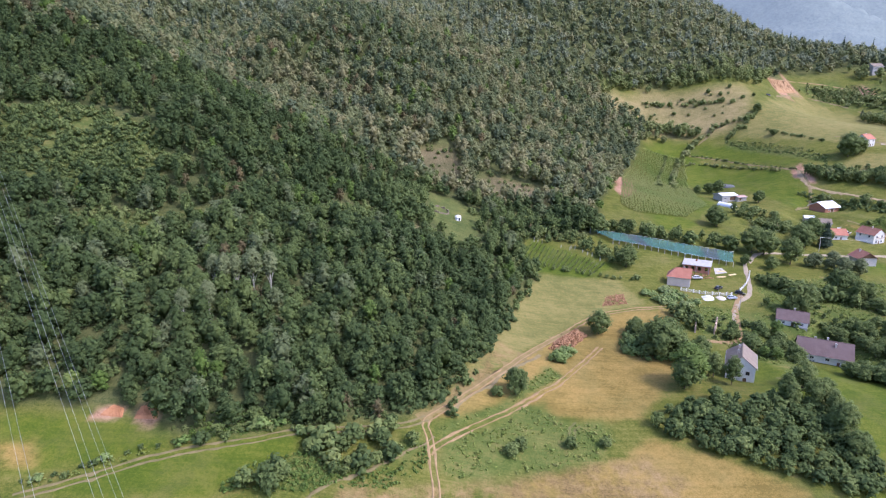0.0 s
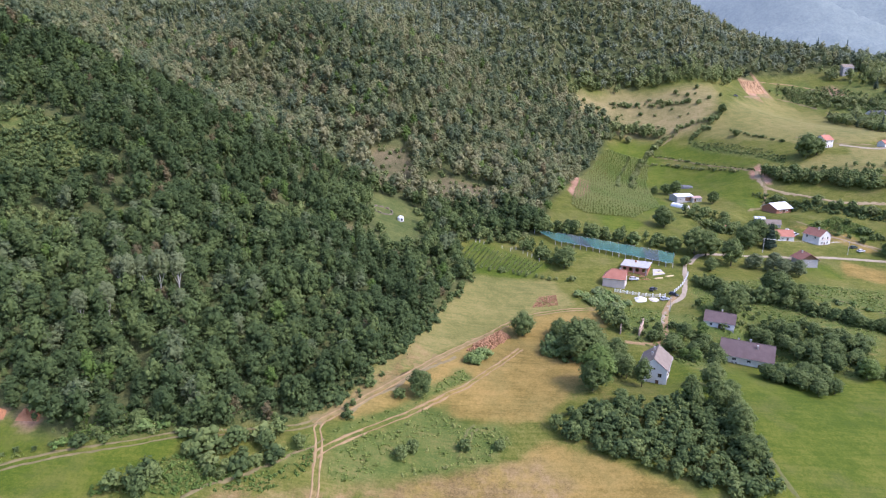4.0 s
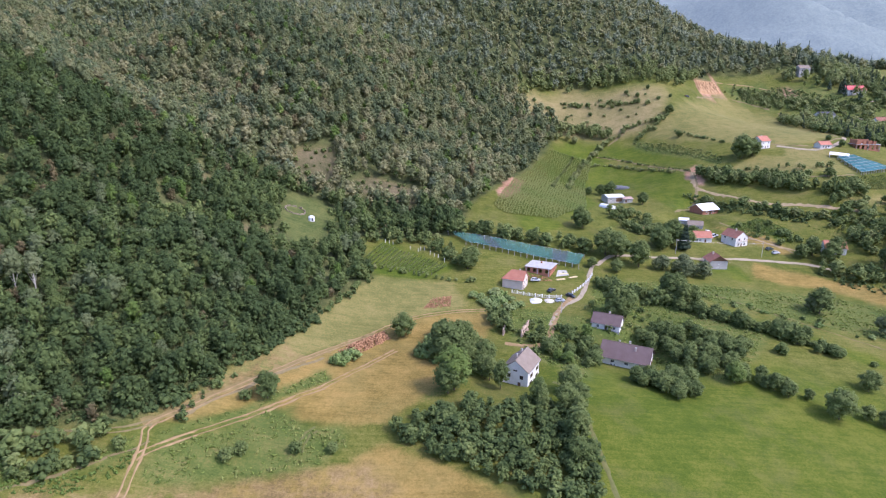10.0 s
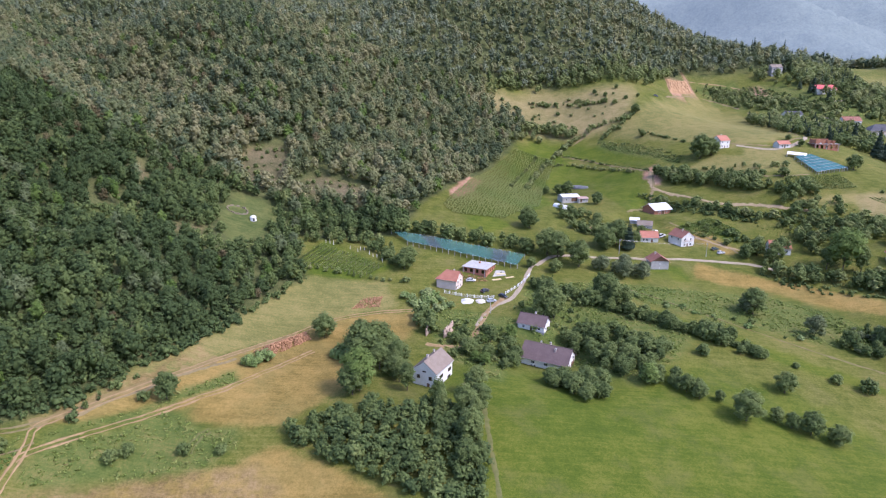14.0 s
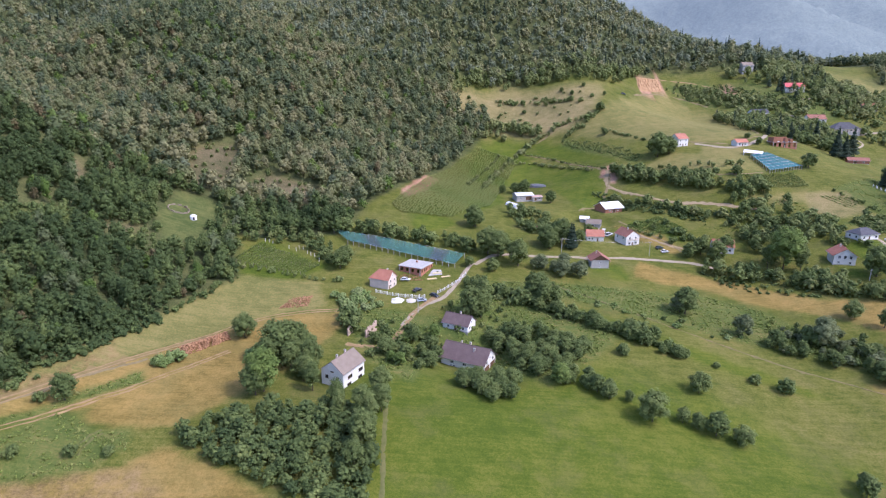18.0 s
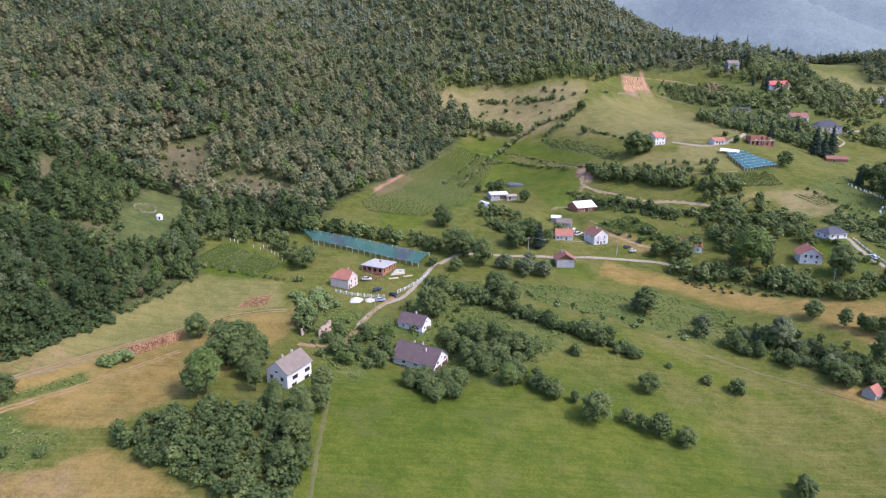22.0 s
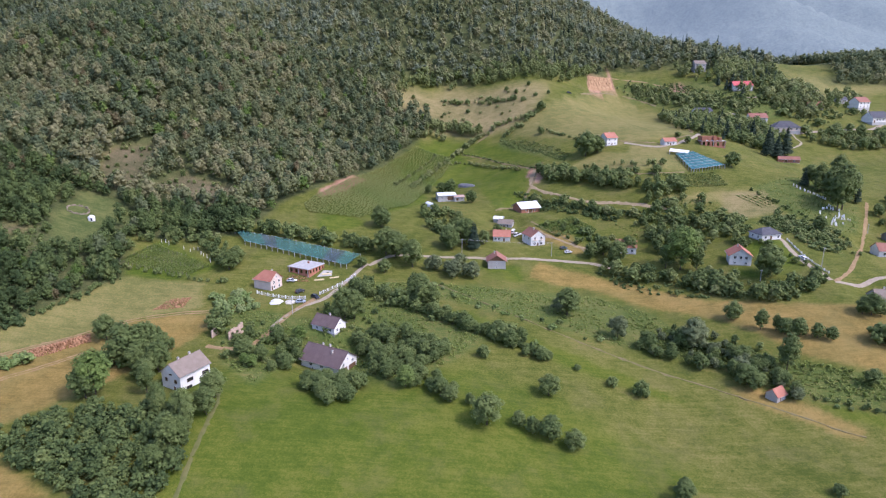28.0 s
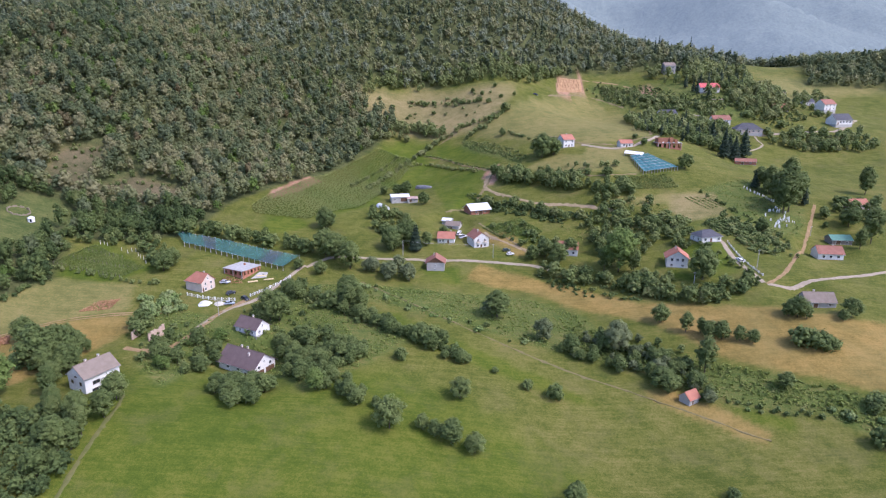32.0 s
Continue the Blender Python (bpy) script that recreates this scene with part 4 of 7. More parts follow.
def tree_model(seed, height, width, leaf, count, size, label, category="tree", conifer=False, low=0.2, trunk=0.16, bark=None):
    rng = np.random.default_rng(seed)
    root = tagged(new(category.replace(" ", "_")), label, category)
    lobes = cone_lobes(rng, height, width) if conifer else broadleaf_lobes(rng, height, width, low, 18)
    bm = bmesh.new()
    tube(bm, (0, 0, -0.6), (0, 0, height * 0.4), trunk, trunk * 0.6, 7)
    tube(bm, (0, 0, height * 0.4), (0, 0, height * 0.85), trunk * 0.6, trunk * 0.2)
    if not conifer:
        for c, _ in lobes[1:6]:
            tube(bm, (0, 0, height * (0.22 + 0.04 * rng.random())), c, trunk * 0.42, trunk * 0.12, 5)
    part("trunk", bm, bark or BARK, root)
    FAR_CROWN[root.name] = make_template(np.random.default_rng(seed), height, width, count // 9, size * 2.2, conifer, low, 9, False)
    v, f = leaf_cloud(rng, lobes, count, size)
    cv, cf = core(rng, lobes, 0.86, False)
    me = mesh_from("crown", np.concatenate([v, cv]), np.concatenate([f, cf + len(v)]))
    me.attributes.new("tint", "FLOAT", "POINT").data.foreach_set("value", np.full(len(me.vertices), 0.44, np.float32))
    me.polygons.foreach_set("use_smooth", np.ones(len(me.polygons), bool))
    part_mesh("crown", me, leaf, root)
    return root


def stem_bush(seed, height, width, leaf, count, size, label):
    return tree_model(seed, height, width, leaf, count, size, label, "bush", low=0.0, trunk=0.07)


MODELS = {
    "round": [tree_model(s, 8, w, LEAF, 1700, 0.235, "round dark green broadleaf tree on grass", low=0.06) for s, w in ((1, 7.0), (2, 6.2), (3, 7.8))],
    "tall": [tree_model(s, 10, w, LEAF, 1700, 0.24, "tall dark green broadleaf tree in a dense row", low=0.06) for s, w in ((11, 5.6), (12, 6.4), (13, 5.0))],
    "bright": [tree_model(s, 12, w, LEAF_BRIGHT, 2400, 0.28, "large walnut tree with bright yellowish green leaves", low=0.08) for s, w in ((21, 9.6), (22, 8.6))],
    "willow": [tree_model(s, 10, w, LEAF_WILLOW, 2200, 0.26, "silvery grey-green willow by the stream", low=0.05) for s, w in ((31, 9.5), (32, 8.5))],
    "spruce": [tree_model(s, 12, w, LEAF_DARK, 1200, 0.36, "dark green narrow spruce", conifer=True) for s, w in ((41, 4.6), (42, 5.4))],
    "plum": [tree_model(s, 5, w, LEAF, 860, 0.20, "small green orchard tree", low=0.04, trunk=0.1) for s, w in ((51, 4.2), (52, 4.8), (53, 3.6))],
    "bush": [stem_bush(s, 2.4, w, LEAF, 340, 0.17, "low round green bush") for s, w in ((61, 3.4), (62, 2.8))],
    "bramble": [stem_bush(s, 1.8, w, LEAF_PALE, 340, 0.17, "pale green bramble bush") for s, w in ((71, 3.8), (72, 3.2))],
}
MODELS["birch"] = [tree_model(s, 13, w, LEAF_WILLOW, 1100, 0.26, "slender tree with a pale bare trunk on the wooded slope", low=0.42, trunk=0.2, bark=PALEBARK) for s, w in ((81, 4.6), (82, 5.2))]
BASE_HEIGHT = {"birch": 13, "round": 8, "tall": 10, "bright": 12, "willow": 10, "spruce": 12, "plum": 5, "bush": 2.4, "bramble": 1.8}
tree_rng = np.random.default_rng(17)
used_models = set()


def plant(kind, x, y, height=None, fat=1.0, group=""):
    """One tree of a kind at a place on the ground."""
    i = int(tree_rng.integers(len(MODELS[kind])))
    src = MODELS[kind][i]
    s = (height or BASE_HEIGHT[kind]) / BASE_HEIGHT[kind]
    m = pose(x, y, ground_at(x, y), 0, 0, tree_rng.uniform(0, 360)) @ Matrix.Diagonal((s * fat, s * fat, s, 1))
    if (kind, i) in used_models:
        ob = copy_thing(src, m)
    else:
        used_models.add((kind, i))
        src.matrix_basis = m
        ob = src
    if group:
        tagged(ob, group=group)
    return ob


def plant_all(kind, places, group=""):
    for x, y, h in places:
        plant(kind, x, y, h, tree_rng.uniform(0.9, 1.15), group)


def model_arrays(src):
    """Vertices and triangles of a tree model's crown and trunk."""
    out = []
    for child in src.children:
        me = child.data
        v = np.empty(len(me.vertices) * 3, np.float32)
        me.vertices.foreach_get("co", v)
        me.calc_loop_triangles()
        t = np.empty(len(me.loop_triangles) * 3, np.int32)
        me.loop_triangles.foreach_get("vertices", t)
        v, t, leafy = v.reshape(-1, 3), t.reshape(-1, 3), child.name.startswith("crown")
        if leafy:                              # fewer, larger leaf clumps for trees that stay far off
            v, t = FAR_CROWN[src.name]
        out.append((v, t, leafy))
    return out


def joined_belt(name, label, items, category):
    """A belt of trees too many to pick apart: one mesh, leaf and bark."""
    V, T, tint, mats, slot, base = [], [], [], [], [], 0
    rng = np.random.default_rng(len(items))
    for kind, x, y, h, fat in items:
        src = MODELS[kind][int(rng.integers(len(MODELS[kind])))]
        s = h / BASE_HEIGHT[kind]
        a = rng.uniform(0, 6.283)
        z = ground_at(x, y)
        # tone varies by tree and pales with distance, haze put into the colour
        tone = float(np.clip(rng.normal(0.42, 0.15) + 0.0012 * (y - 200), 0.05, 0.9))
        for v, t, leafy in model_arrays(src):
            m = src.children[0].data.materials[0] if not leafy else [c for c in src.children if c.name.startswith("crown")][0].data.materials[0]
            if m not in mats:
                mats.append(m)
            w = np.stack([(v[:, 0] * math.cos(a) - v[:, 1] * math.sin(a)) * s * fat + x, (v[:, 0] * math.sin(a) + v[:, 1] * math.cos(a)) * s * fat + y, v[:, 2] * s + z], 1)
            V.append(w)
            T.append(t + base)
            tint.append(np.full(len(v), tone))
            slot.append(np.full(len(t), mats.index(m)))
            base += len(v)
    me = mesh_from(name, np.concatenate(V), np.concatenate(T))
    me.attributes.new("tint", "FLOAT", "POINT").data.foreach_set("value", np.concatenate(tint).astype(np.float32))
    me.polygons.foreach_set("use_smooth", np.ones(len(me.polygons), bool))
    for m in mats:
        me.materials.append(m)
    me.polygons.foreach_set("material_index", np.concatenate(slot).astype(np.int32))
    return tagged(new(name, me), label, category, kind="stuff")


def settle(items, group, single):
    """Plants the trees of a belt: each an object, or all joined."""
    if single:
        for kind, x, y, h, fat in items:
            plant(kind, x, y, h, fat, group)
    else:
        low = np.mean([i[3] for i in items]) < 2.6
        joined_belt("bush_belt" if low else "tree_belt", "uneven green belt: " + group, items, "bushes" if low else "trees")


def thicket(outline, step, mixture, low, high, group, seed, single=False):
    """Trees of several kinds filling an outline."""
    rng = np.random.default_rng(seed)
    xs, ys = scatter(outline, step, rng)
    kinds = list(mixture)
    settle([(str(rng.choice(kinds, p=[mixture[k] for k in kinds])), float(x), float(y), rng.uniform(low, high) , rng.uniform(0.85, 1.2))
            for x, y in zip(xs, ys)], group, single)


def hedge(line, width, step, mixture, low, high, group, seed, single=False):
    """Trees along a line."""
    rng = np.random.default_rng(seed)
    c = curve_points(line, step)
    kinds = list(mixture)
    settle([(str(rng.choice(kinds, p=[mixture[q] for q in kinds])), float(x + rng.normal(0, width / 4)), float(y + rng.normal(0, width / 4)), rng.uniform(low, high), rng.uniform(0.85, 1.2))
            for k in range(max(1, round(width / 4))) for x, y in c], group, single)

plant_all("round", ((224, 187, 8.2), (202, 169, 11.1), (61, 213, 10.3), (23, 164, 9.6), (83, 200, 12.0), (78, 195, 13.3), (78, 171, 10.2), (91, 191, 9.6), (117, 173, 8.6), (148, 232, 11.9), (241, 244, 10.9), (256, 149, 4.6), (307, 235, 6.6), (335, 263, 12.0), (154, 323, 11.0), (335, 191, 5.6), (359, 229, 7.5), (381, 230, 7.3), (192, 302, 10.1), (195, 338, 6.6), (186, 408, 8.0), (192, 407, 8.7), (205, 377, 6.6), (177, 406, 6.4), (173, 281, 12.4), (164, 290, 14.4), (159, 292, 12.8), (153, 324, 10.8)), "round trees")
plant_all("round", ((160, 274, 5.5), (191, 305, 9.1), (199, 309, 11.1), (218, 327, 5.9), (209, 310, 6.8), (178, 247, 11.0), (176, 250, 10.1), (149, 278, 5.6), (88, 270, 9.5), (90, 275, 7.9), (293, 418, 13.1), (285, 417, 13.8), (318, 370, 6.7), (371, 385, 10.4), (352, 430, 4.3), (355, 419, 4.2), (382, 306, 6.8), (378, 243, 5.8), (434, 317, 11.2), (270, 300, 9.0), (263, 298, 7.1), (275, 293, 10.0), (283, 301, 7.3)), "round trees")
plant_all("plum", ((212, 170, 6.0), (216, 168, 5.2), (221, 166, 7.4), (228, 163, 7.0), (254, 145, 7.7), (325, 219, 5.4), (331, 217, 5.6), (321, 221, 5.4), (335, 215, 4.0), (362, 228, 4.3), (376, 227, 4.4), (356, 230, 4.8)), "orchard trees")
plant_all("bush", ((248, 196, 3.5), (257, 192, 3.8), (224, 207, 3.0), (203, 205, 4.0), (237, 203, 1.9), (299, 149, 2.7), (19, 139, 3.3), (22, 142, 2.4), (36, 144, 2.4), (46, 145, 2.5), (17, 162, 2.2), (357, 210, 4.6), (352, 212, 5.1), (361, 209, 4.1), (359, 180, 3.8), (356, 178, 3.2), (350, 165, 4.2)), "bushes")
plant_all("bramble", ((42, 188, 2.9), (40, 188, 2.3), (44, 192, 2.5)), "brambles")
plant_all("bright", ((80, 173, 16.0), (176, 185, 8.3), (118, 198, 6.4), (302, 280, 17.4)), "walnut trees")
plant_all("tall", ((95, 175, 11.0), (84, 195, 11.0), (105, 162, 11.2), (113, 160, 11.0), (117, 165, 7.4), (114, 148, 12.2), (116, 151, 10.6), (152, 231, 13.0), (296, 283, 11.6), (308, 276, 13.0), (312, 202, 13.8), (314, 226, 8.6), (319, 224, 7.4), (409, 331, 26.8), (179, 240, 11.2), (184, 240, 9.8), (474, 365, 17.3), (405, 329, 22.1), (412, 359, 15.8), (409, 342, 19.0), (420, 343, 17.0), (411, 368, 12.1), (435, 364, 12.3), (433, 375, 18.4), (435, 300, 18.1), (425, 293, 10.6)), "tall trees")
plant_all("round", ((268, 515, 7.0), (263, 476, 6.0), (243, 558, 4.0), (251, 550, 3.5), (263, 560, 4.0), (279, 546, 3.5)), "round trees")
plant_all("bush", ((188, 560, 2.6), (200, 556, 3.0), (171, 550, 2.4), (159, 556, 3.0), (185, 538, 2.2), (208, 543, 2.8), (267, 541, 2.4), (-48, 136, 3.5), (-43, 139, 3.2), (-33, 140, 3.0)), "bushes")
plant_all("tall", ((116, 171, 8.5), (118, 164, 9.0), (116, 156, 10.5), (113, 150, 11.0), (113, 141, 9.0), (106, 160, 9.5), (117, 143, 7.5)), "tall trees")
plant_all("birch", ((-76, 163, 14), (-70, 167, 15), (-69, 179, 15), (-66, 181, 14), (-61, 182, 16), (-73, 181, 13), (-56, 184, 14)), "slender pale-trunked trees")
plant_all("willow", ((258, 227, 9.9), (285, 218, 13.6), (193, 272, 9.6), (184, 279, 8.0), (202, 272, 9.4), (181, 279, 6.6), (199, 274, 7.2), (190, 277, 6.6), (196, 284, 7.4), (239, 245, 10.4)), "willows")
plant_all("spruce", ((204, 303, 13.8), (406, 364, 10.3), (203, 303, 12.1), (391, 478, 12.7), (378, 476, 10.7), (402, 464, 13.5), (410, 462, 13.5), (420, 461, 14.6), (398, 471, 12.6), (413, 424, 18.0), (424, 431, 19.4), (436, 442, 18.1), (424, 440, 16.9)), "spruces")
hedge(((2, 150), (9, 168), (18, 196), (28, 222), (38, 243), (44, 256)), 5, 2.4, {"bush": 0.7, "plum": 0.3}, 1.2, 3.4, "bushy edge of the woods", 97)
hedge(((-66, 131), (-50, 133), (-36, 137)), 4, 2.4, {"bush": 0.8, "plum": 0.2}, 1.0, 2.8, "bushy foot of the woods", 98)
hedge(((147, 258), (163, 249), (185, 234), (199, 225), (213, 216), (226, 208)), 7, 3.2, {'plum': 0.7, 'tall': 0.15, 'bush': 0.15}, 2.6, 5.2, "hedge trees below the lane", 100, True)
hedge(((151, 261), (168, 246), (182, 238), (192, 229), (209, 218), (225, 209)), 6, 2.8, {'plum': 0.7, 'bush': 0.3}, 2.2, 4.4, "hedge trees along the meadow", 101)
hedge(((265, 218), (279, 212), (289, 205), (299, 197), (307, 191)), 8, 3.2, {'willow': 0.3, 'plum': 0.7}, 3, 5.5, "stream bank trees", 102, True)
hedge(((277, 224), (291, 216), (300, 207), (308, 200)), 6, 3.5, {'willow': 0.4, 'bush': 0.3, 'plum': 0.3}, 2.5, 5, "stream bank trees", 103, True)
hedge(((264, 285), (276, 278), (291, 271), (302, 264), (315, 256), (326, 247), (353, 254)), 9, 3.6, {'tall': 0.35, 'round': 0.35, 'plum': 0.3}, 4, 9, "tree belt behind the straw field", 104)
hedge(((254, 396), (270, 384), (284, 372), (297, 362), (312, 356), (326, 356)), 9, 4.0, {'tall': 0.6, 'round': 0.4}, 6, 10, "trees on the bank", 105)
hedge(((243, 374), (262, 353), (284, 338), (302, 328), (316, 322), (330, 318), (342, 319)), 6, 4.2, {'round': 0.4, 'plum': 0.5, 'tall': 0.1}, 3.5, 7, "trees on the lower bank", 106)
hedge(((256, 404), (272, 391), (288, 378), (300, 367)), 7, 4.0, {'tall': 0.6, 'round': 0.4}, 6, 9, "trees on the upper bank", 107)
hedge(((74, 310), (96, 307), (120, 302), (138, 298), (151, 294)), 7, 3.4, {'round': 0.4, 'tall': 0.4, 'plum': 0.2}, 5.5, 9, "row of trees behind the net", 108)
hedge(((72, 297), (57, 300), (47, 294), (38, 288)), 5, 3.6, {'tall': 0.5, 'plum': 0.5}, 4, 7, "trees round the vineyard", 109)
hedge(((37, 265), (53, 264), (72, 260), (91, 258)), 3, 3, {'bush': 0.6, 'plum': 0.4}, 1.5, 3, "bushes round the vineyard", 110)
hedge(((143, 495), (156, 500), (175, 505), (187, 506)), 7, 4.5, {'tall': 0.5, 'round': 0.5}, 6, 10, "hedgerow at the field head", 111)
hedge(((235, 493), (244, 497), (254, 504), (264, 512), (271, 521)), 4, 3, {'bush': 0.5, 'plum': 0.5}, 2.5, 5, "hedgerow up the slope", 112)
hedge(((263, 486), (274, 467), (285, 447)), 3, 2.6, {'bush': 0.8, 'plum': 0.2}, 1.5, 3, "low hedge between fields", 113)
hedge(((194, 559), (214, 554), (229, 544), (234, 547)), 3, 4.5, {'plum': 0.6, 'bush': 0.4}, 3, 5, "low trees on the dry slope", 114)
hedge(((189, 470), (207, 466), (230, 439), (241, 422)), 3, 2.8, {'bush': 0.8, 'plum': 0.2}, 1.5, 3, "low hedge between fields", 115)
hedge(((154, 414), (160, 435), (170, 457), (180, 478)), 2, 5, {'bush': 0.7, 'plum': 0.3}, 2, 4, "low hedge between fields", 116)
hedge(((280, 402), (292, 389), (307, 372)), 4, 4, {'bush': 0.5, 'plum': 0.5}, 2, 4.5, "bushes under the pasture", 117)
hedge(((337, 292), (345, 290), (353, 272), (356, 256)), 4, 4, {'plum': 0.5, 'bush': 0.5}, 2, 4, "bushes beside the driveway", 118)
hedge(((365, 313), (380, 306), (385, 288), (384, 280)), 8, 4, {'plum': 0.4, 'bush': 0.6}, 1.5, 4, "scrub under the graveyard", 119)
hedge(((308, 191), (320, 183), (336, 179), (357, 175)), 6, 4, {'bush': 0.8, 'bramble': 0.2}, 1.2, 2.6, "brambles along the ditch", 120)
hedge(((182, 263), (204, 246), (229, 233), (255, 226)), 8, 6, {'bush': 0.6, 'bramble': 0.4}, 1, 2.2, "scattered brambles", 121)
hedge(((-63, 128), (-54, 130), (-45, 133), (-33, 137)), 5, 3.2, {'bush': 0.6, 'bramble': 0.4}, 1.8, 3.2, "bushes along the wood edge", 122)
hedge(((-96, 116), (-89, 118), (-85, 120), (-64, 129)), 2, 3, {'bush': 0.7, 'bramble': 0.3}, 0.8, 1.8, "low bushes along the track", 123)
hedge(((165, 415), (171, 436), (189, 473), (210, 498), (223, 506), (232, 510), (261, 510)), 4, 2.6, {'bush': 0.5, 'plum': 0.5}, 2, 5, "hedgerow between the fields", 124)
hedge(((201, 484), (219, 470), (250, 416)), 2, 3, {'bush': 1.0}, 0.8, 2, "bushes on a field boundary", 125)
hedge(((170, 520), (183, 518), (200, 514), (216, 506)), 7, 5, {'round': 0.5, 'tall': 0.5}, 8, 12, "tall trees at the field head", 126)
hedge(((371, 354), (379, 330), (385, 317), (391, 296)), 3, 2.4, {'bush': 0.9, 'plum': 0.1}, 1, 2.4, "low hedge across the slope", 127)
hedge(((300, 394), (310, 382), (327, 385)), 4, 5, {'bush': 0.5, 'plum': 0.5}, 2.5, 5, "trees under the small field", 128)
hedge(((213, 213), (218, 213), (224, 209)), 2, 3, {'plum': 0.6, 'bush': 0.4}, 1.5, 3, "end of the hedge", 129)
thicket(((61, 154), (73, 161), (86, 165), (100, 162), (105, 166), (115, 161), (118, 146), (118, 130), (104, 129), (92, 134), (80, 141), (66, 148)), 3.1, {'plum': 0.85, 'round': 0.15}, 3.6, 6.0, "thicket below the white house", 200)
thicket(((154, 220), (169, 223), (188, 213), (191, 202), (182, 198), (188, 185), (200, 177), (185, 178), (177, 181), (162, 197)), 3.9, {'plum': 0.9, 'tall': 0.1}, 3.0, 4.8, "orchard beside the long house", 201, True)
thicket(((140, 184), (145, 193), (161, 185), (162, 176), (151, 173)), 3.2, {'plum': 1.0}, 3.5, 5, "fruit trees before the long house", 202, True)
thicket(((110, 214), (122, 224), (137, 220), (137, 203), (128, 189), (118, 193)), 5.8, {'plum': 0.7, 'tall': 0.2, 'bright': 0.1}, 3.5, 5.5, "trees between the houses", 203, True)
thicket(((68, 213), (79, 218), (89, 209), (91, 195), (77, 195)), 4.0, {'round': 0.6, 'tall': 0.4}, 5, 8, "trees behind the white house", 204, True)
thicket(((88, 248), (102, 251), (112, 240), (102, 231), (91, 237)), 3.2, {'bramble': 0.85, 'plum': 0.15}, 1.8, 2.8, "bright bushes by the orange-roofed house", 205)
thicket(((95, 231), (103, 229), (105, 214), (98, 218)), 3.0, {'tall': 0.6, 'plum': 0.4}, 5, 8, "trees round the ruin", 206)
thicket(((76, 192), (80, 206), (90, 200), (93, 186), (95, 176), (88, 182)), 4.4, {'round': 0.5, 'tall': 0.5}, 6, 9.5, "trees between the walnut and the white house", 250, True)
thicket(((-34, 129), (-26, 135), (-12, 142), (-5, 139), (-11, 128), (-22, 123), (-30, 123)), 3.6, {'plum': 0.5, 'bush': 0.3, 'round': 0.2}, 3, 6, "thicket beside the farm track", 207)
thicket(((-45, 115), (-45, 119), (-40, 122), (-35, 120), (-35, 116)), 3.4, {'round': 0.6, 'plum': 0.4}, 4, 7, "thicket in the green field", 208)
thicket(((67, 208), (76, 211), (87, 205), (83, 191), (72, 191), (67, 198)), 3.0, {'bramble': 0.5, 'bush': 0.5}, 1.6, 3.5, "bramble patch in the mown field", 209)
thicket(((451, 642), (502, 667), (538, 665), (503, 577), (455, 549), (436, 581)), 9, {'tall': 0.7, 'spruce': 0.3}, 8, 13, "trees round the upper house", 210)
thicket(((517, 584), (586, 618), (588, 593), (518, 535), (493, 534)), 10, {'round': 0.7, 'tall': 0.3}, 6, 10, "trees in the upper hamlet", 211)
thicket(((470, 492), (561, 493), (549, 455), (500, 456), (467, 468)), 9, {'round': 0.6, 'tall': 0.4}, 5, 10, "trees below the upper hamlet", 212)
thicket(((426, 336), (445, 346), (476, 353), (455, 319), (439, 321), (421, 316)), 7, {'round': 0.6, 'plum': 0.4}, 4, 8, "trees round the hill houses", 213)
thicket(((380, 563), (406, 520), (435, 498), (459, 478), (437, 459), (398, 471), (371, 499)), 6, {'spruce': 0.2, 'tall': 0.4, 'round': 0.4}, 6, 11, "dark trees below the hamlet", 214)
thicket(((172, 355), (189, 352), (203, 334), (192, 315), (179, 324)), 5, {'round': 0.6, 'plum': 0.4}, 4, 7, "farmyard trees", 215)
thicket(((242, 337), (264, 332), (268, 320), (282, 312), (269, 303), (253, 315)), 5, {'bush': 0.6, 'plum': 0.4}, 1.5, 4, "garden bushes", 216)
thicket(((291, 328), (316, 325), (328, 307), (320, 289), (306, 301), (294, 310)), 7.0, {'plum': 0.5, 'round': 0.3, 'bush': 0.2}, 3, 7, "trees round the red-roofed house", 217)
thicket(((143, 555), (173, 565), (204, 564), (245, 558), (269, 546), (236, 512), (194, 526), (159, 536)), 13, {'bush': 0.8, 'plum': 0.2}, 1.2, 3, "bushes dotted over the dry slope", 218)
thicket(((-17, 360), (-13, 373), (6, 380), (13, 370), (29, 365), (61, 360), (62, 344), (26, 344), (-8, 336)), 5.5, {'bush': 0.8, 'plum': 0.2}, 1.0, 3.2, "bushes in the clearing", 219)
thicket(TENT_FOOT[0], 3.3, {'bush': 0.7, 'plum': 0.3}, 1.2, 3.4, "low bushes below the tent", 240)
thicket(((14, 316), (31, 318), (34, 300), (27, 290), (24, 300)), 4.0, {'bush': 0.5, 'plum': 0.5}, 1.5, 4.5, "bushes beside the tent lawn", 241)
thicket(((135, 239), (153, 243), (169, 229), (172, 202), (158, 208), (143, 219)), 4.8, {'plum': 0.4, 'bush': 0.6}, 1.4, 3.4, "undergrowth between the houses", 220)
thicket(((101, 221), (117, 227), (138, 220), (141, 209), (132, 196), (111, 198)), 5, {'plum': 0.3, 'bush': 0.7}, 1.4, 3.2, "undergrowth by the white house", 221)
thicket(((151, 263), (167, 259), (182, 241), (178, 231), (163, 238)), 5, {'plum': 0.4, 'bush': 0.6}, 1.5, 3.5, "trees above the cottage", 222)
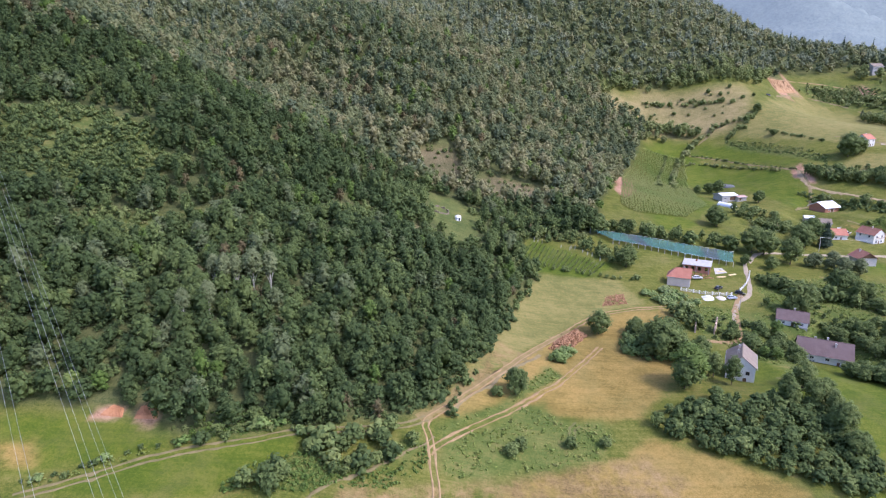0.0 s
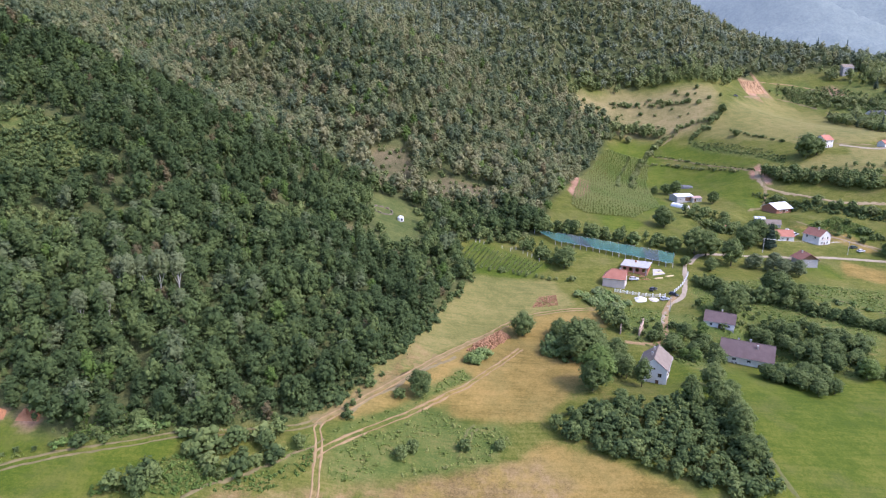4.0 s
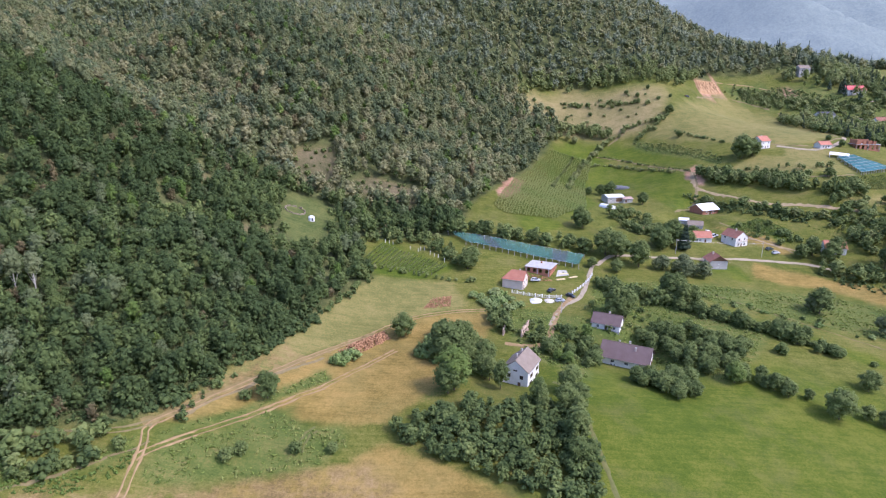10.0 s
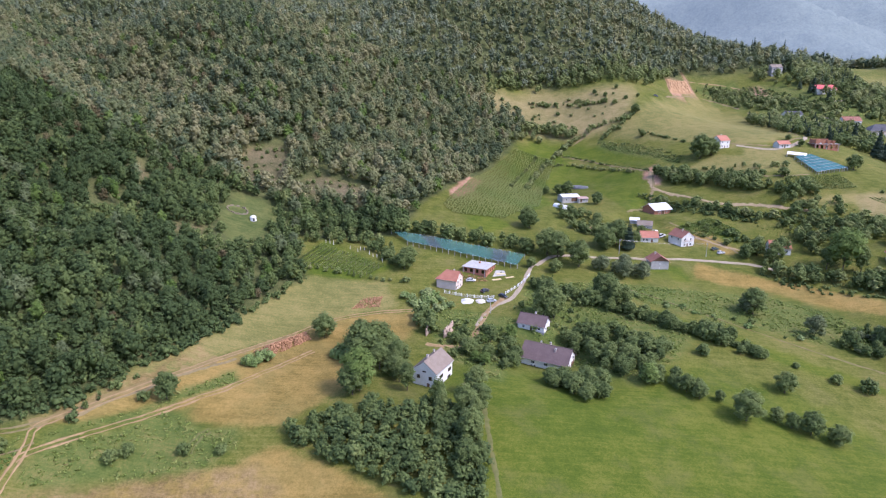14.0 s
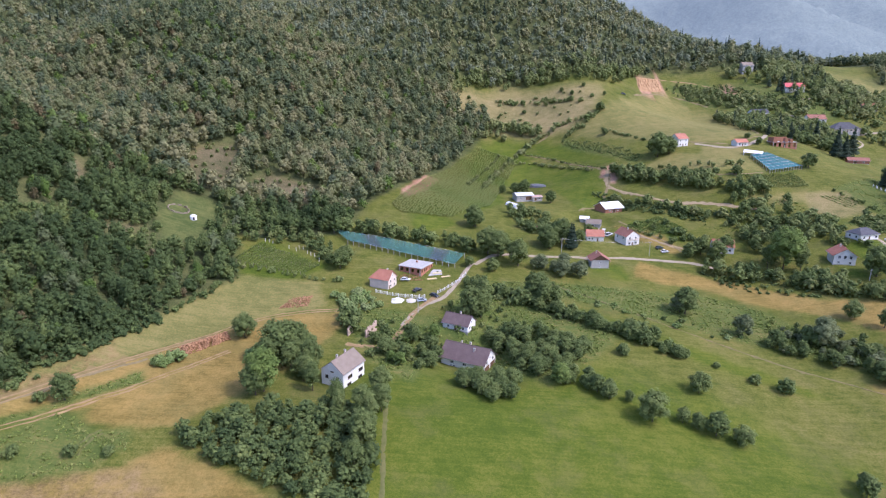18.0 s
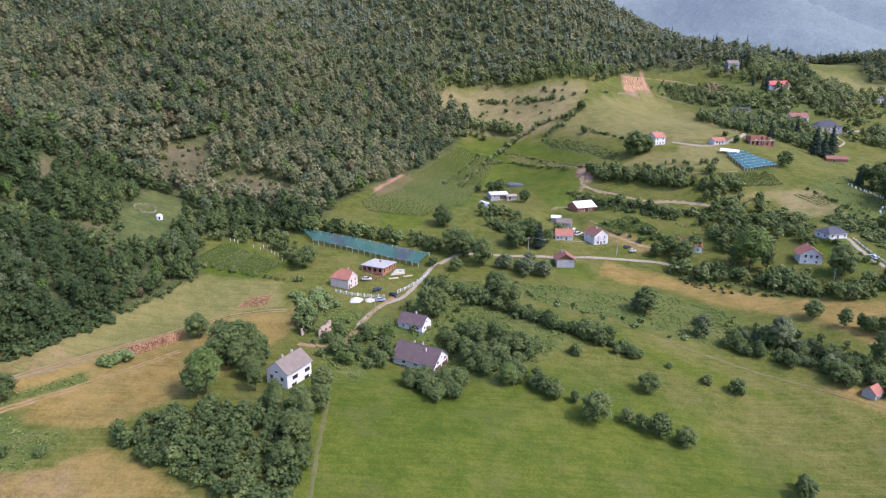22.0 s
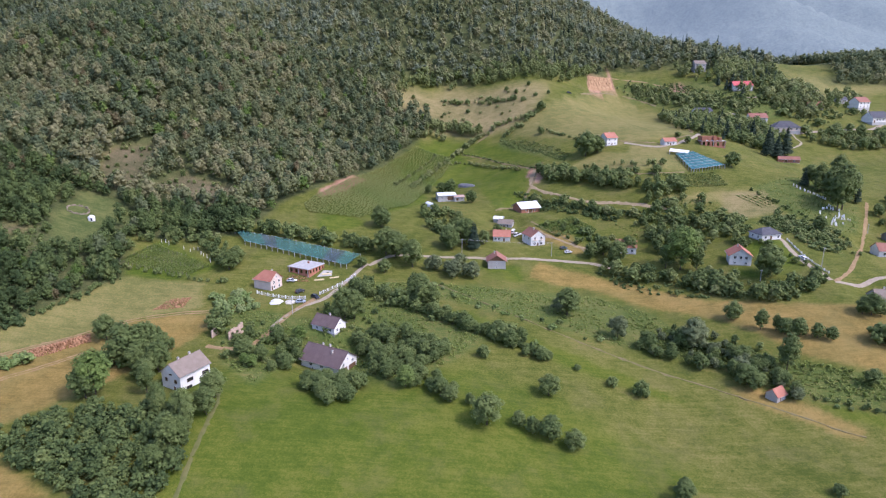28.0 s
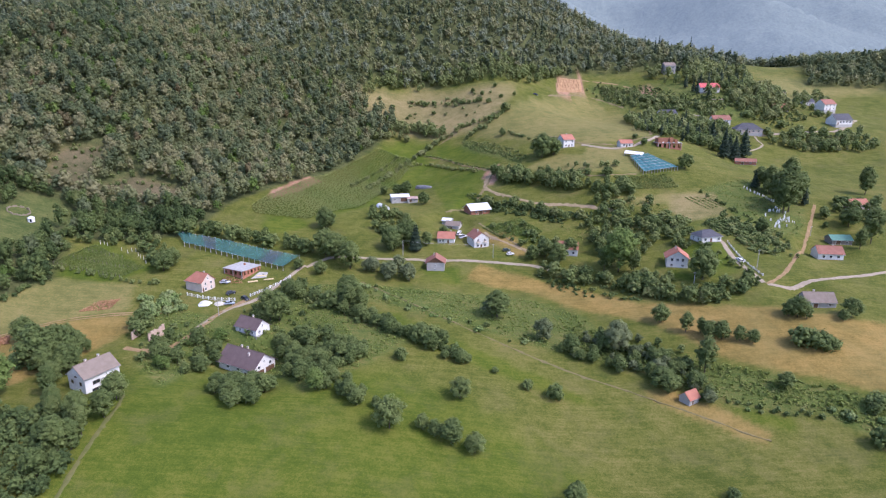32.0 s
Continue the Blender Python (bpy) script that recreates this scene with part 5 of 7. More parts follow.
thicket(((394, 589), (462, 549), (488, 541), (480, 511), (431, 520), (408, 548), (390, 573)), 9, {'plum': 0.4, 'bush': 0.3, 'round': 0.3}, 2.5, 7, "scrub and trees on the hamlet slope", 223)
thicket(((474, 566), (505, 565), (515, 544), (495, 513), (469, 520), (463, 540)), 10, {'round': 0.5, 'tall': 0.5}, 5, 10, "trees in the middle of the hamlet", 224)
thicket(((355, 618), (399, 605), (397, 588), (359, 597)), 8, {'plum': 0.5, 'bush': 0.3, 'round': 0.2}, 2.5, 6, "scrub beside the clay bank", 225)
thicket(((418, 653), (441, 634), (472, 640), (543, 666), (518, 608), (472, 573), (432, 593), (409, 621)), 11, {'tall': 0.6, 'round': 0.3, 'spruce': 0.1}, 7, 12, "trees along the foot of the wooded hill", 226)
thicket(((494, 503), (522, 494), (560, 484), (546, 463), (507, 461), (476, 467)), 9, {'round': 0.5, 'plum': 0.5}, 4, 9, "trees below the hamlet road", 227)
thicket(((513, 550), (558, 565), (554, 525), (511, 508)), 11, {'round': 0.6, 'plum': 0.4}, 4, 8, "garden trees in the hamlet", 228)
thicket(((145, 555), (170, 573), (191, 575), (212, 577), (229, 570), (243, 571), (267, 570), (295, 578), (326, 612), (346, 640), (294, 612), (231, 600), (170, 598), (144, 578)), 6.5, {'tall': 0.6, 'round': 0.4}, 7, 12, "lower edge of the mountain woods", 229)
thicket(((458, 622), (470, 657), (502, 690), (496, 644), (470, 590), (452, 590)), 7, {'round': 0.6, 'tall': 0.4}, 8, 14, "large trees beside the knoll", 242)
thicket(((480, 569), (514, 607), (530, 596), (525, 565), (514, 530), (495, 512), (476, 522), (466, 540)), 7, {'round': 0.6, 'tall': 0.4}, 7, 12, "trees behind the hamlet", 243)
thicket(((490, 480), (510, 486), (540, 482), (521, 459), (493, 461), (476, 469)), 6, {'round': 0.4, 'plum': 0.6}, 3.5, 6, "trees along the hamlet road", 244)
thicket(((362, 462), (398, 541), (419, 518), (443, 500), (450, 480), (434, 446), (408, 436), (394, 443), (376, 446)), 6, {'tall': 0.5, 'spruce': 0.2, 'round': 0.3}, 6, 10, "dark trees behind the unfinished house", 245)
thicket(((306, 362), (322, 352), (343, 349), (336, 320), (321, 306), (311, 315), (297, 324)), 7.5, {'tall': 0.4, 'round': 0.6}, 4.5, 8.5, "tall trees behind the village houses", 246)
thicket(((290, 311), (305, 314), (321, 306), (321, 294), (308, 290), (292, 298)), 5.5, {'round': 0.6, 'tall': 0.4}, 5, 9, "trees beside the red-roofed house", 247)
thicket(((400, 352), (412, 366), (424, 360), (430, 340), (420, 336), (414, 350)), 6, {'tall': 0.7, 'spruce': 0.3}, 9, 15, "tall dark trees above the graveyard", 248)
hedge(((224, 554), (236, 545), (250, 539), (256, 536)), 4, 2.4, {'plum': 0.6, 'bush': 0.4}, 3, 5.5, "bush row on the dry slope", 249)
thicket(((297, 320), (305, 320), (307, 308), (298, 292), (296, 303)), 4.6, {'plum': 0.5, 'bush': 0.3, 'round': 0.2}, 2.5, 6, "trees behind the red-roofed house", 230)
thicket(((332, 328), (348, 319), (345, 301), (338, 291), (327, 297), (322, 313)), 5, {'round': 0.5, 'tall': 0.2, 'plum': 0.3}, 4, 8, "trees beside the bungalow", 231)
thicket(((351, 315), (368, 320), (382, 314), (387, 295), (378, 279), (373, 283), (371, 298), (362, 305)), 4.5, {'bush': 0.8, 'plum': 0.2}, 1.2, 3.2, "scrub on the slope below the graves", 232)
thicket(((325, 261), (336, 256), (339, 244), (329, 242), (322, 250)), 4, {'bush': 0.6, 'plum': 0.4}, 1.5, 3.5, "bushes under the lawn", 233)
thicket(((303, 273), (314, 272), (323, 262), (317, 249), (306, 252), (299, 262)), 4.6, {'plum': 0.4, 'round': 0.6}, 4, 7.5, "dense trees below the village", 234)
thicket(((369, 627), (403, 598), (437, 551), (458, 538), (450, 527), (408, 549), (372, 588)), 6, {'plum': 0.4, 'bush': 0.4, 'round': 0.2}, 2.5, 6, "dense scrub on the hamlet slope", 235)
thicket(((233, 495), (272, 421), (270, 414), (231, 485)), 3.2, {'bush': 1.0}, 0.7, 1.6, "bracken strip between the fields", 236)
thicket(((45, 298), (56, 303), (80, 293), (90, 283), (91, 270), (83, 271), (76, 278), (66, 287), (56, 290)), 4.6, {'plum': 0.6, 'tall': 0.4}, 3, 6, "young orchard trees by the net", 237)
thicket(((20, 283), (32, 285), (37, 271), (36, 260), (30, 255)), 5, {'tall': 0.5, 'round': 0.5}, 5, 8, "trees beside the vineyard", 238)
thicket(((273, 234), (284, 231), (296, 222), (308, 215), (307, 197), (299, 197), (289, 205), (278, 215)), 4.2, {'willow': 0.4, 'plum': 0.6}, 2.5, 5, "stream bank bushes", 239)


# the pattern trees that no place took are removed
for kind, models in MODELS.items():
    for i, src in enumerate(models):
        if (kind, i) not in used_models:
            for o in (*src.children_recursive, src):
                bpy.data.objects.remove(o)

# ---- houses, barns and sheds ----
def box(bm, x0, x1, y0, y1, z0, z1):
    v = [bm.verts.new((x, y, z)) for z in (z0, z1) for y in (y0, y1) for x in (x0, x1)]
    for f in ((0, 2, 3, 1), (4, 5, 7, 6), (0, 1, 5, 4), (2, 6, 7, 3), (0, 4, 6, 2), (1, 3, 7, 5)):
        bm.faces.new([v[i] for i in f])


def prism(bm, outline, y0, y1, axis="y"):
    """An outline of (x, z) drawn out along y, or of (y, z) along x."""
    def at(a, b, d):
        return (a, d, b) if axis == "y" else (d, a, b)
    lo = [bm.verts.new(at(a, b, y0)) for a, b in outline]
    hi = [bm.verts.new(at(a, b, y1)) for a, b in outline]
    n = len(outline)
    for i in range(n):
        bm.faces.new((lo[i], lo[(i + 1) % n], hi[(i + 1) % n], hi[i]))
    bm.faces.new(lo[::-1])
    bm.faces.new(hi)
    bmesh.ops.recalc_face_normals(bm, faces=bm.faces)


def slab(bm, corners, thick):
    """A flat plate of the given upper corners."""
    n = (Vector(corners[1]) - Vector(corners[0])).cross(Vector(corners[2]) - Vector(corners[0])).normalized()
    if n.z < 0:
        n = -n
    top = [bm.verts.new(c) for c in corners]
    low = [bm.verts.new(Vector(c) - n * thick) for c in corners]
    k = len(corners)
    bm.faces.new(top)
    bm.faces.new(low[::-1])
    for i in range(k):
        bm.faces.new((top[i], low[i], low[(i + 1) % k], top[(i + 1) % k]))
    bmesh.ops.recalc_face_normals(bm, faces=bm.faces)


def on_wall(side, length, width):
    """The pose of a wall's surface: local x along it, y out of it, z up."""
    if side == "S":
        return pose(0, -width / 2, 0, 0, 0, 180)
    if side == "N":
        return pose(0, width / 2, 0, 0, 0, 0)
    if side == "E":
        return pose(length / 2, 0, 0, 0, 0, -90)
    return pose(-length / 2, 0, 0, 0, 0, 90)


def put_window(root, m, u, z, w, h, frame_mat, balcony=False):
    """A window on a wall: frame standing a little proud, dark pane set into it, sill below."""
    bm = bmesh.new()
    t = 0.09
    box(bm, u - w / 2 - t, u - w / 2, -0.02, 0.07, z - h / 2 - t, z + h / 2 + t)
    box(bm, u + w / 2, u + w / 2 + t, -0.02, 0.07, z - h / 2 - t, z + h / 2 + t)
    box(bm, u - w / 2, u + w / 2, -0.02, 0.07, z + h / 2, z + h / 2 + t)
    box(bm, u - w / 2, u + w / 2, -0.02, 0.07, z - h / 2 - t, z - h / 2)
    box(bm, u - 0.03, u + 0.03, -0.02, 0.055, z - h / 2, z + h / 2)
    bm.transform(m)
    win = part("window", bm, frame_mat, root)
    bm = bmesh.new()
    box(bm, u - w / 2, u + w / 2, -0.02, 0.02, z - h / 2, z + h / 2)
    bm.transform(m)
    part("pane", bm, GLASS, win)
    bm = bmesh.new()
    box(bm, u - w / 2 - 0.12, u + w / 2 + 0.12, -0.02, 0.16, z - h / 2 - t - 0.05, z - h / 2 - t)
    bm.transform(m)
    part("sill", bm, CONCRETE, win)
    if balcony:
        bm = bmesh.new()
        box(bm, u - w / 2 - 0.5, u + w / 2 + 0.5, 0.0, 1.1, z - h / 2 - 0.30, z - h / 2 - 0.16)
        for k in range(7):
            a = u - w / 2 - 0.45 + k * (w + 0.9) / 6
            box(bm, a - 0.03, a + 0.03, 1.02, 1.08, z - h / 2 - 0.16, z - h / 2 + 0.8)
        box(bm, u - w / 2 - 0.5, u + w / 2 + 0.5, 1.0, 1.1, z - h / 2 + 0.78, z - h / 2 + 0.88)
        bm.transform(m)
        part("balcony", bm, CREAM, root, "pale balcony with railing")


def put_door(root, m, u, z0, w, h, material):
    bm = bmesh.new()
    box(bm, u - w / 2 - 0.1, u - w / 2, -0.02, 0.06, z0, z0 + h + 0.1)
    box(bm, u + w / 2, u + w / 2 + 0.1, -0.02, 0.06, z0, z0 + h + 0.1)
    box(bm, u - w / 2, u + w / 2, -0.02, 0.06, z0 + h, z0 + h + 0.1)
    bm.transform(m)
    d = part("door", bm, PVC, root)
    bm = bmesh.new()
    box(bm, u - w / 2, u + w / 2, -0.02, 0.025, z0, z0 + h)
    for k in range(3):
        box(bm, u - w * 0.36, u + w * 0.36, 0.025, 0.04, z0 + 0.15 + k * h / 3, z0 + h / 3 - 0.1 + k * h / 3)
    bm.transform(m)
    part("door_leaf", bm, material, d)


def house(label, x, y, z, yaw, L, W, H, R, wall, roof, windows=(), doors=(), chimneys=(), over=0.5, hip=(0, 0),
          gable=None, plinth=4.0, frame_mat=None, name="house", category="house"):
    """A house with its ridge along local x. hip: how far the ridge stops short at the W and the E end."""
    root = tagged(new(name), label, category)
    root.matrix_basis = pose(x, y, z, 0, 0, yaw)
    a, b = L / 2, W / 2
    bm = bmesh.new()
    box(bm, -a, a, -b, b, 0.0, H)
    part("wall", bm, wall, root)
    bm = bmesh.new()
    box(bm, -a - 0.04, a + 0.04, -b - 0.04, b + 0.04, -plinth, 0.35)
    part("plinth", bm, CONCRETE, root)
    slope = R / b
    if not hip[0] or not hip[1]:
        for end, h in ((-1, hip[0]), (1, hip[1])):
            if not h:
                bm = bmesh.new()
                e = end * a
                prism(bm, ((-b, H), (b, H), (0, H + R)), e - 0.15 - (end > 0) * 0.14, e + 0.15 - (end > 0) * 0.16 + (end < 0) * 0.0, "x")
                part("gable", bm, gable or wall, root)
    ez = H - over * slope + 0.12
    rz = H + R + 0.12
    xa = -a - (over if hip[0] else over * 0.8)
    xb = a + (over if hip[1] else over * 0.8)
    ra, rb = (-a + hip[0]) if hip[0] else xa, (a - hip[1]) if hip[1] else xb
    for s in (-1, 1):
        bm = bmesh.new()
        slab(bm, ((xa, s * (b + over), ez), (xb, s * (b + over), ez), (rb, 0, rz), (ra, 0, rz)), 0.16)
        part("roof", bm, roof, root)
        bm = bmesh.new()
        box(bm, xa, xb, s * (b + over) - 0.08, s * (b + over) + 0.08, ez - 0.24, ez - 0.08)
        part("gutter", bm, METAL, root)
    for end, h, e, rr in ((-1, hip[0], xa, ra), (1, hip[1], xb, rb)):
        if h:
            bm = bmesh.new()
            slab(bm, ((e, -b - over, ez), (e, b + over, ez), (rr, 0, rz)), 0.16)
            part("hip", bm, roof, root)
    bm = bmesh.new()
    prism(bm, ((-0.16, rz - 0.08), (0.16, rz - 0.08), (0.1, rz + 0.08), (-0.1, rz + 0.08)), ra, rb, "x")
    part("ridge_cap", bm, roof, root)
    for cx, cy in chimneys:
        zz = rz - abs(cy) * slope
        bm = bmesh.new()
        box(bm, cx - 0.28, cx + 0.28, cy - 0.28, cy + 0.28, zz - 0.6, zz + 1.0)
        ch = part("chimney", bm, CREAM if wall is not BRICK else BRICK, root)
        bm = bmesh.new()
        box(bm, cx - 0.36, cx + 0.36, cy - 0.36, cy + 0.36, zz + 1.0, zz + 1.14)
        box(bm, cx - 0.2, cx + 0.2, cy - 0.2, cy + 0.2, zz + 1.14, zz + 1.3)
        part("chimney_cap", bm, CONCRETE, ch)
    for side, u, zc, w, h, *bal in windows:
        put_window(root, on_wall(side, L, W), u, zc, w, h, frame_mat or PVC, bool(bal))
    for side, u, z0, w, h in doors:
        put_door(root, on_wall(side, L, W), u, z0, w, h, WOOD)
    return root


def row(side, zc, us, w=1.0, h=1.2):
    return [(side, u, zc, w, h) for u in us]


# houses at the foot of the meadow
house("white two-storey house with a weathered grey fibre-cement roof", 103.0, 185.6, -5.2, 63, 11.8, 8.8, 6.6, 3.3, WHITEWASH, TILE_GREY,
      row("S", 4.0, (-3.8, 2.2), 2.2, 1.1) + row("S", 1.5, (-3.4, 2.8), 2.0, 1.0) + row("W", 4.2, (-2.2, 2.2), 1.0, 1.1) + [("W", 0, 6.7, 1.1, 1.1)] + row("E", 4.0, (-2, 2)),
      [("W", -1.5, 0.3, 1.1, 2.1)], ((-1.5, 1.2), (2.8, 1.0)), frame_mat=WOOD)
# wide E doors: dark brown leaves stand in for the shaded open garage bays
house("long white house with a plum-brown tiled roof and open garage end", 145.9, 207.4, -9.4, -28, 17.6, 10.6, 4.0, 4.0, WHITEWASH, TILE_PLUM,
      row("S", 2.4, (-1, 4.0), 1.3, 0.9) + row("S", 1.0, (3.2, 4.4), 0.6, 0.6) + [("E", 2.6, 3.7, 1.1, 1.1), ("E", -2.8, 3.7, 1.1, 1.1), ("E", 0, 5.2, 0.5, 0.6)],
      [("E", 2.5, 0.0, 4.2, 2.5), ("E", -2.5, 0.0, 4.2, 2.5), ("S", -4.6, 0, 1.0, 2.0)], ((-3.2, 1.2), (3.4, -1.8), (0.8, 0.3)), over=0.7)
house("low white cottage with a dark plum tiled roof", 142.9, 224.9, -1.9, -28, 11, 7.2, 2.9, 2.9, WHITEWASH, TILE_PLUM,
      row("S", 1.5, (-3.5, 3.0), 0.9, 1.0) + [("E", 0, 3.6, 0.7, 0.7), ("E", 1.8, 1.6, 1.0, 1.0)], [("S", -0.2, 0.1, 1.0, 1.9)], ((0.5, 0.4),))
house("cream rendered house with an orange-red clay tile roof", 109.3, 258.8, 3.8, -25, 9.6, 7.4, 4.8, 3.2, CREAM, TILE_RED,
      row("E", 3.6, (-1.6, 1.6), 0.9, 1.2) + row("E", 1.4, (-1.6, 1.6), 0.9, 1.2) + [("E", 0, 5.8, 0.7, 0.8)] + row("N", 3.4, (-2.5, 2.5)), [("E", 2.9, 0.2, 1.0, 2.1)], ((1.8, 1.0),), hip=(3.0, 0))
# farm and village across the lane
house("white two-storey house with an old red tiled roof and balcony", 236.3, 316.2, 9.3, 110, 10, 8.4, 5.4, 2.9, WHITEWASH, TILE_OLD,
      [("W", -1.9, 4.2, 1.0, 1.3, 1), ("W", 1.9, 4.2, 1.0, 1.3, 1), ("W", -2, 1.5, 1.2, 1.2), ("W", 2, 1.5, 1.2, 1.2), ("W", 0, 6.6, 0.8, 0.9)] + row("N", 4.2, (-2.5, 2.5)) + row("S", 4.0, (-2.5, 2.5)), [("W", 0.1, 0, 1.0, 2.0)], ((-1, 0.5),))
house("small grey-white house with a brown tiled roof and boarded gable", 214.2, 288.5, 4.6, 88, 8, 8.6, 4.4, 2.7, GREYWALL, TILE_OLD,
      row("W", 3.0, (0.0,), 0.6, 0.5) + row("W", 1.0, (0.3,), 0.6, 0.4), [], ((1.5, 1.0),), gable=WOOD, over=0.8)
house("whitewashed cottage with a bright red tiled roof", 219.5, 319.5, 10.3, -6, 9, 7, 3.2, 2.6, WHITEWASH, TILE_RED,
      row("S", 1.7, (1.5, 3.2), 0.9, 1.0) + [("E", 0, 1.8, 1.0, 1.0)], [("S", -1.2, 0.1, 1.0, 2.0)], ((2.2, 0.8),))
house("small garden hut with a red tiled roof", 191.5, 331, 12.0, 35, 5, 4.2, 2.0, 1.8, WOODGREY, TILE_OLD, name="hut", category="hut")
house("grey outbuilding with a weathered roof and pale walls", 223.5, 338.5, 13.2, -18, 8, 6, 2.8, 1.8, GREYWALL, TILE_GREY, row("S", 1.6, (-1.5, 2.0), 0.9, 0.8), [("S", 0.3, 0, 1.2, 2.0)], name="outbuilding", category="shed")
house("small shed with a white sheet roof", 220.0, 346.5, 14.4, -18, 5, 5, 2.6, 0.9, GREYWALL, SHEETWHITE, [("S", 0, 1.5, 0.8, 0.6)], [], (), name="shed", category="shed")
house("brick barn under a white sheet-metal roof", 238.0, 361.5, 17.8, 22, 12.5, 10.5, 3.4, 2.6, BRICK, SHEETWHITE, row("S", 1.8, (-3, 3), 1.0, 0.7), [("S", 0, 0, 2.6, 2.6)], over=0.9, name="barn", category="barn")
house("open farm shed with a rusty white sheet roof", 188.8, 388.5, 20.3, 12, 11.5, 9, 3.4, 1.0, CONCRETE, SHEETWHITE, row("S", 1.8, (3.4,), 1.0, 0.8), [("S", -2.2, 0, 4.2, 2.7)], name="farm_shed", category="shed")
house("low lean-to with a rusty pinkish roof beside the farm shed", 197.0, 386.5, 20.2, 12, 6.5, 6.0, 2.5, 0.7, CONCRETE, RUSTY, [("S", -1.5, 1.4, 0.8, 0.6)], [("S", 1.4, 0, 1.6, 2.0)], name="lean_to", category="shed")
house("white house with an orange-red roof among garden trees", 282, 302.5, 8.6, -14, 10, 8, 3.8, 2.8, WHITEWASH, TILE_RED, row("S", 1.9, (-3, 0, 3)) + [("E", 0, 4.4, 0.8, 0.9), ("E", 1.6, 1.8, 1, 1.1)], [("E", -1.8, 0.1, 1.0, 2.0)], ((1.5, 1.2),))
house("white two-storey house with an orange-red roof over a lawn", 329.2, 279.6, 9.6, 74, 9, 9.4, 5.0, 3.2, WHITEWASH, TILE_RED,
      row("W", 3.9, (-2.4, 0, 2.4), 1.0, 1.3) + row("W", 1.3, (-2.4, 2.4), 0.9, 0.9) + row("S", 3.8, (-2, 2)), [("S", 0, 0, 1.0, 2.1)], ((1.5, 0.8),), over=0.9)
house("white bungalow with a dark grey hipped roof and porch", 349.8, 297.2, 17.4, 16, 11.5, 8.5, 3.2, 2.4, WHITEWASH, TILE_DARK, row("S", 1.7, (-4.2, 3.6), 1.2, 1.2) + row("W", 1.7, (-1.8, 1.8)), [("S", 0.2, 0.1, 1.2, 2.1)], (), hip=(3.2, 3.2))
house("white house with a brick-red roof on the hillside", 407, 289.5, 10.6, -8, 11.5, 8, 3.4, 2.9, WHITEWASH, TILE_OLD, row("S", 1.8, (-3.4, 0, 3.2), 1.1, 1.2) + [("E", 0, 4.5, 0.8, 0.9)], [("E", -1.5, 0, 1.0, 2.0)], ((2.5, 1.2),))
house("hillside barn with a green sheet roof", 421.5, 304.5, 14.2, -4, 10, 7, 2.8, 1.8, WOODGREY, TILE_GREEN, row("S", 1.7, (-2.5,), 1.0, 0.8), [("S", 1.8, 0, 2.2, 2.3)], name="barn", category="barn")
house("old stone barn with a patched grey roof behind trees", 374.5, 242.5, 3.4, -4, 12, 7.4, 2.8, 3.0, GREYWALL, TILE_GREY, row("S", 1.6, (-3.5,), 0.8, 0.7), [("S", 2.0, 0, 1.8, 2.1)], ((-1.5, 0.6),), name="barn", category="barn")
house("tiny field hut with a red roof at the meadow edge", 302.3, 190.2, -12.4, 30, 5, 4.2, 2.4, 1.9, GREYWALL, TILE_RED, row("S", 1.2, (-0.9,), 0.5, 0.5), [("S", 0.8, 0, 0.8, 1.7)], over=0.4, name="field_hut", category="hut")
# upper hamlet
house("small white house with a pale grey roof among hamlet trees", 527, 574, ground_at(527, 574) - 0.3, -30, 10, 7.5, 3.4, 2.6, WHITEWASH, TILE_GREY, row("S", 1.8, (-2.5, 2.5)), [("S", 0, 0, 1.0, 2.0)])
house("low white annexe with a brown roof in the hamlet", 506, 549, ground_at(506, 549) - 0.3, 20, 8, 6, 3.0, 2.2, WHITEWASH, TILE_OLD, row("S", 1.7, (-2, 2)), [("S", 0, 0, 1.0, 2.0)])
house("small grey-roofed house near the hamlet road", 552, 570, ground_at(552, 570) - 0.3, 10, 9, 7, 3.2, 2.4, WHITEWASH, TILE_DARK, row("S", 1.7, (-2.5, 2.5)), [("S", 0, 0, 1.0, 2.0)])
house("tall white house with a red roof on the slope", 303, 428, 51.8, 24, 9, 8, 5.6, 3.0, WHITEWASH, TILE_RED, row("S", 4.2, (-2.5, 2.5)) + row("S", 1.5, (-2.5, 2.5)) + row("E", 4.2, (-2, 2)), [("S", 0, 0, 1.0, 2.0)], ((1, 1),))
house("small white house with an orange roof beside the road", 342, 419.5, 52.6, 8, 8.5, 6.5, 3.0, 2.0, WHITEWASH, TILE_RED, row("S", 1.7, (-2, 2)), [("S", 0, 0, 1.0, 2.0)])
house("white house with a bright pinkish red roof", 460, 573, 88.6, 4, 18, 10, 4.6, 3.6, WHITEWASH, TILE_PINK, row("S", 3.2, (-6, -2, 2, 6), 1.4, 1.3) + row("S", 1.0, (-5, 5)), [("S", 0, 0, 1.2, 2.0)])
house("white village house with a brownish red roof", 444, 505, 62.6, -3, 14, 9, 5.0, 3.2, WHITEWASH, TILE_OLD, row("S", 3.4, (-4.5, -1.5, 1.5, 4.5), 1.2, 1.3) + row("S", 1.0, (-4, 4)), [("S", 0, 0, 1.2, 2.0)])
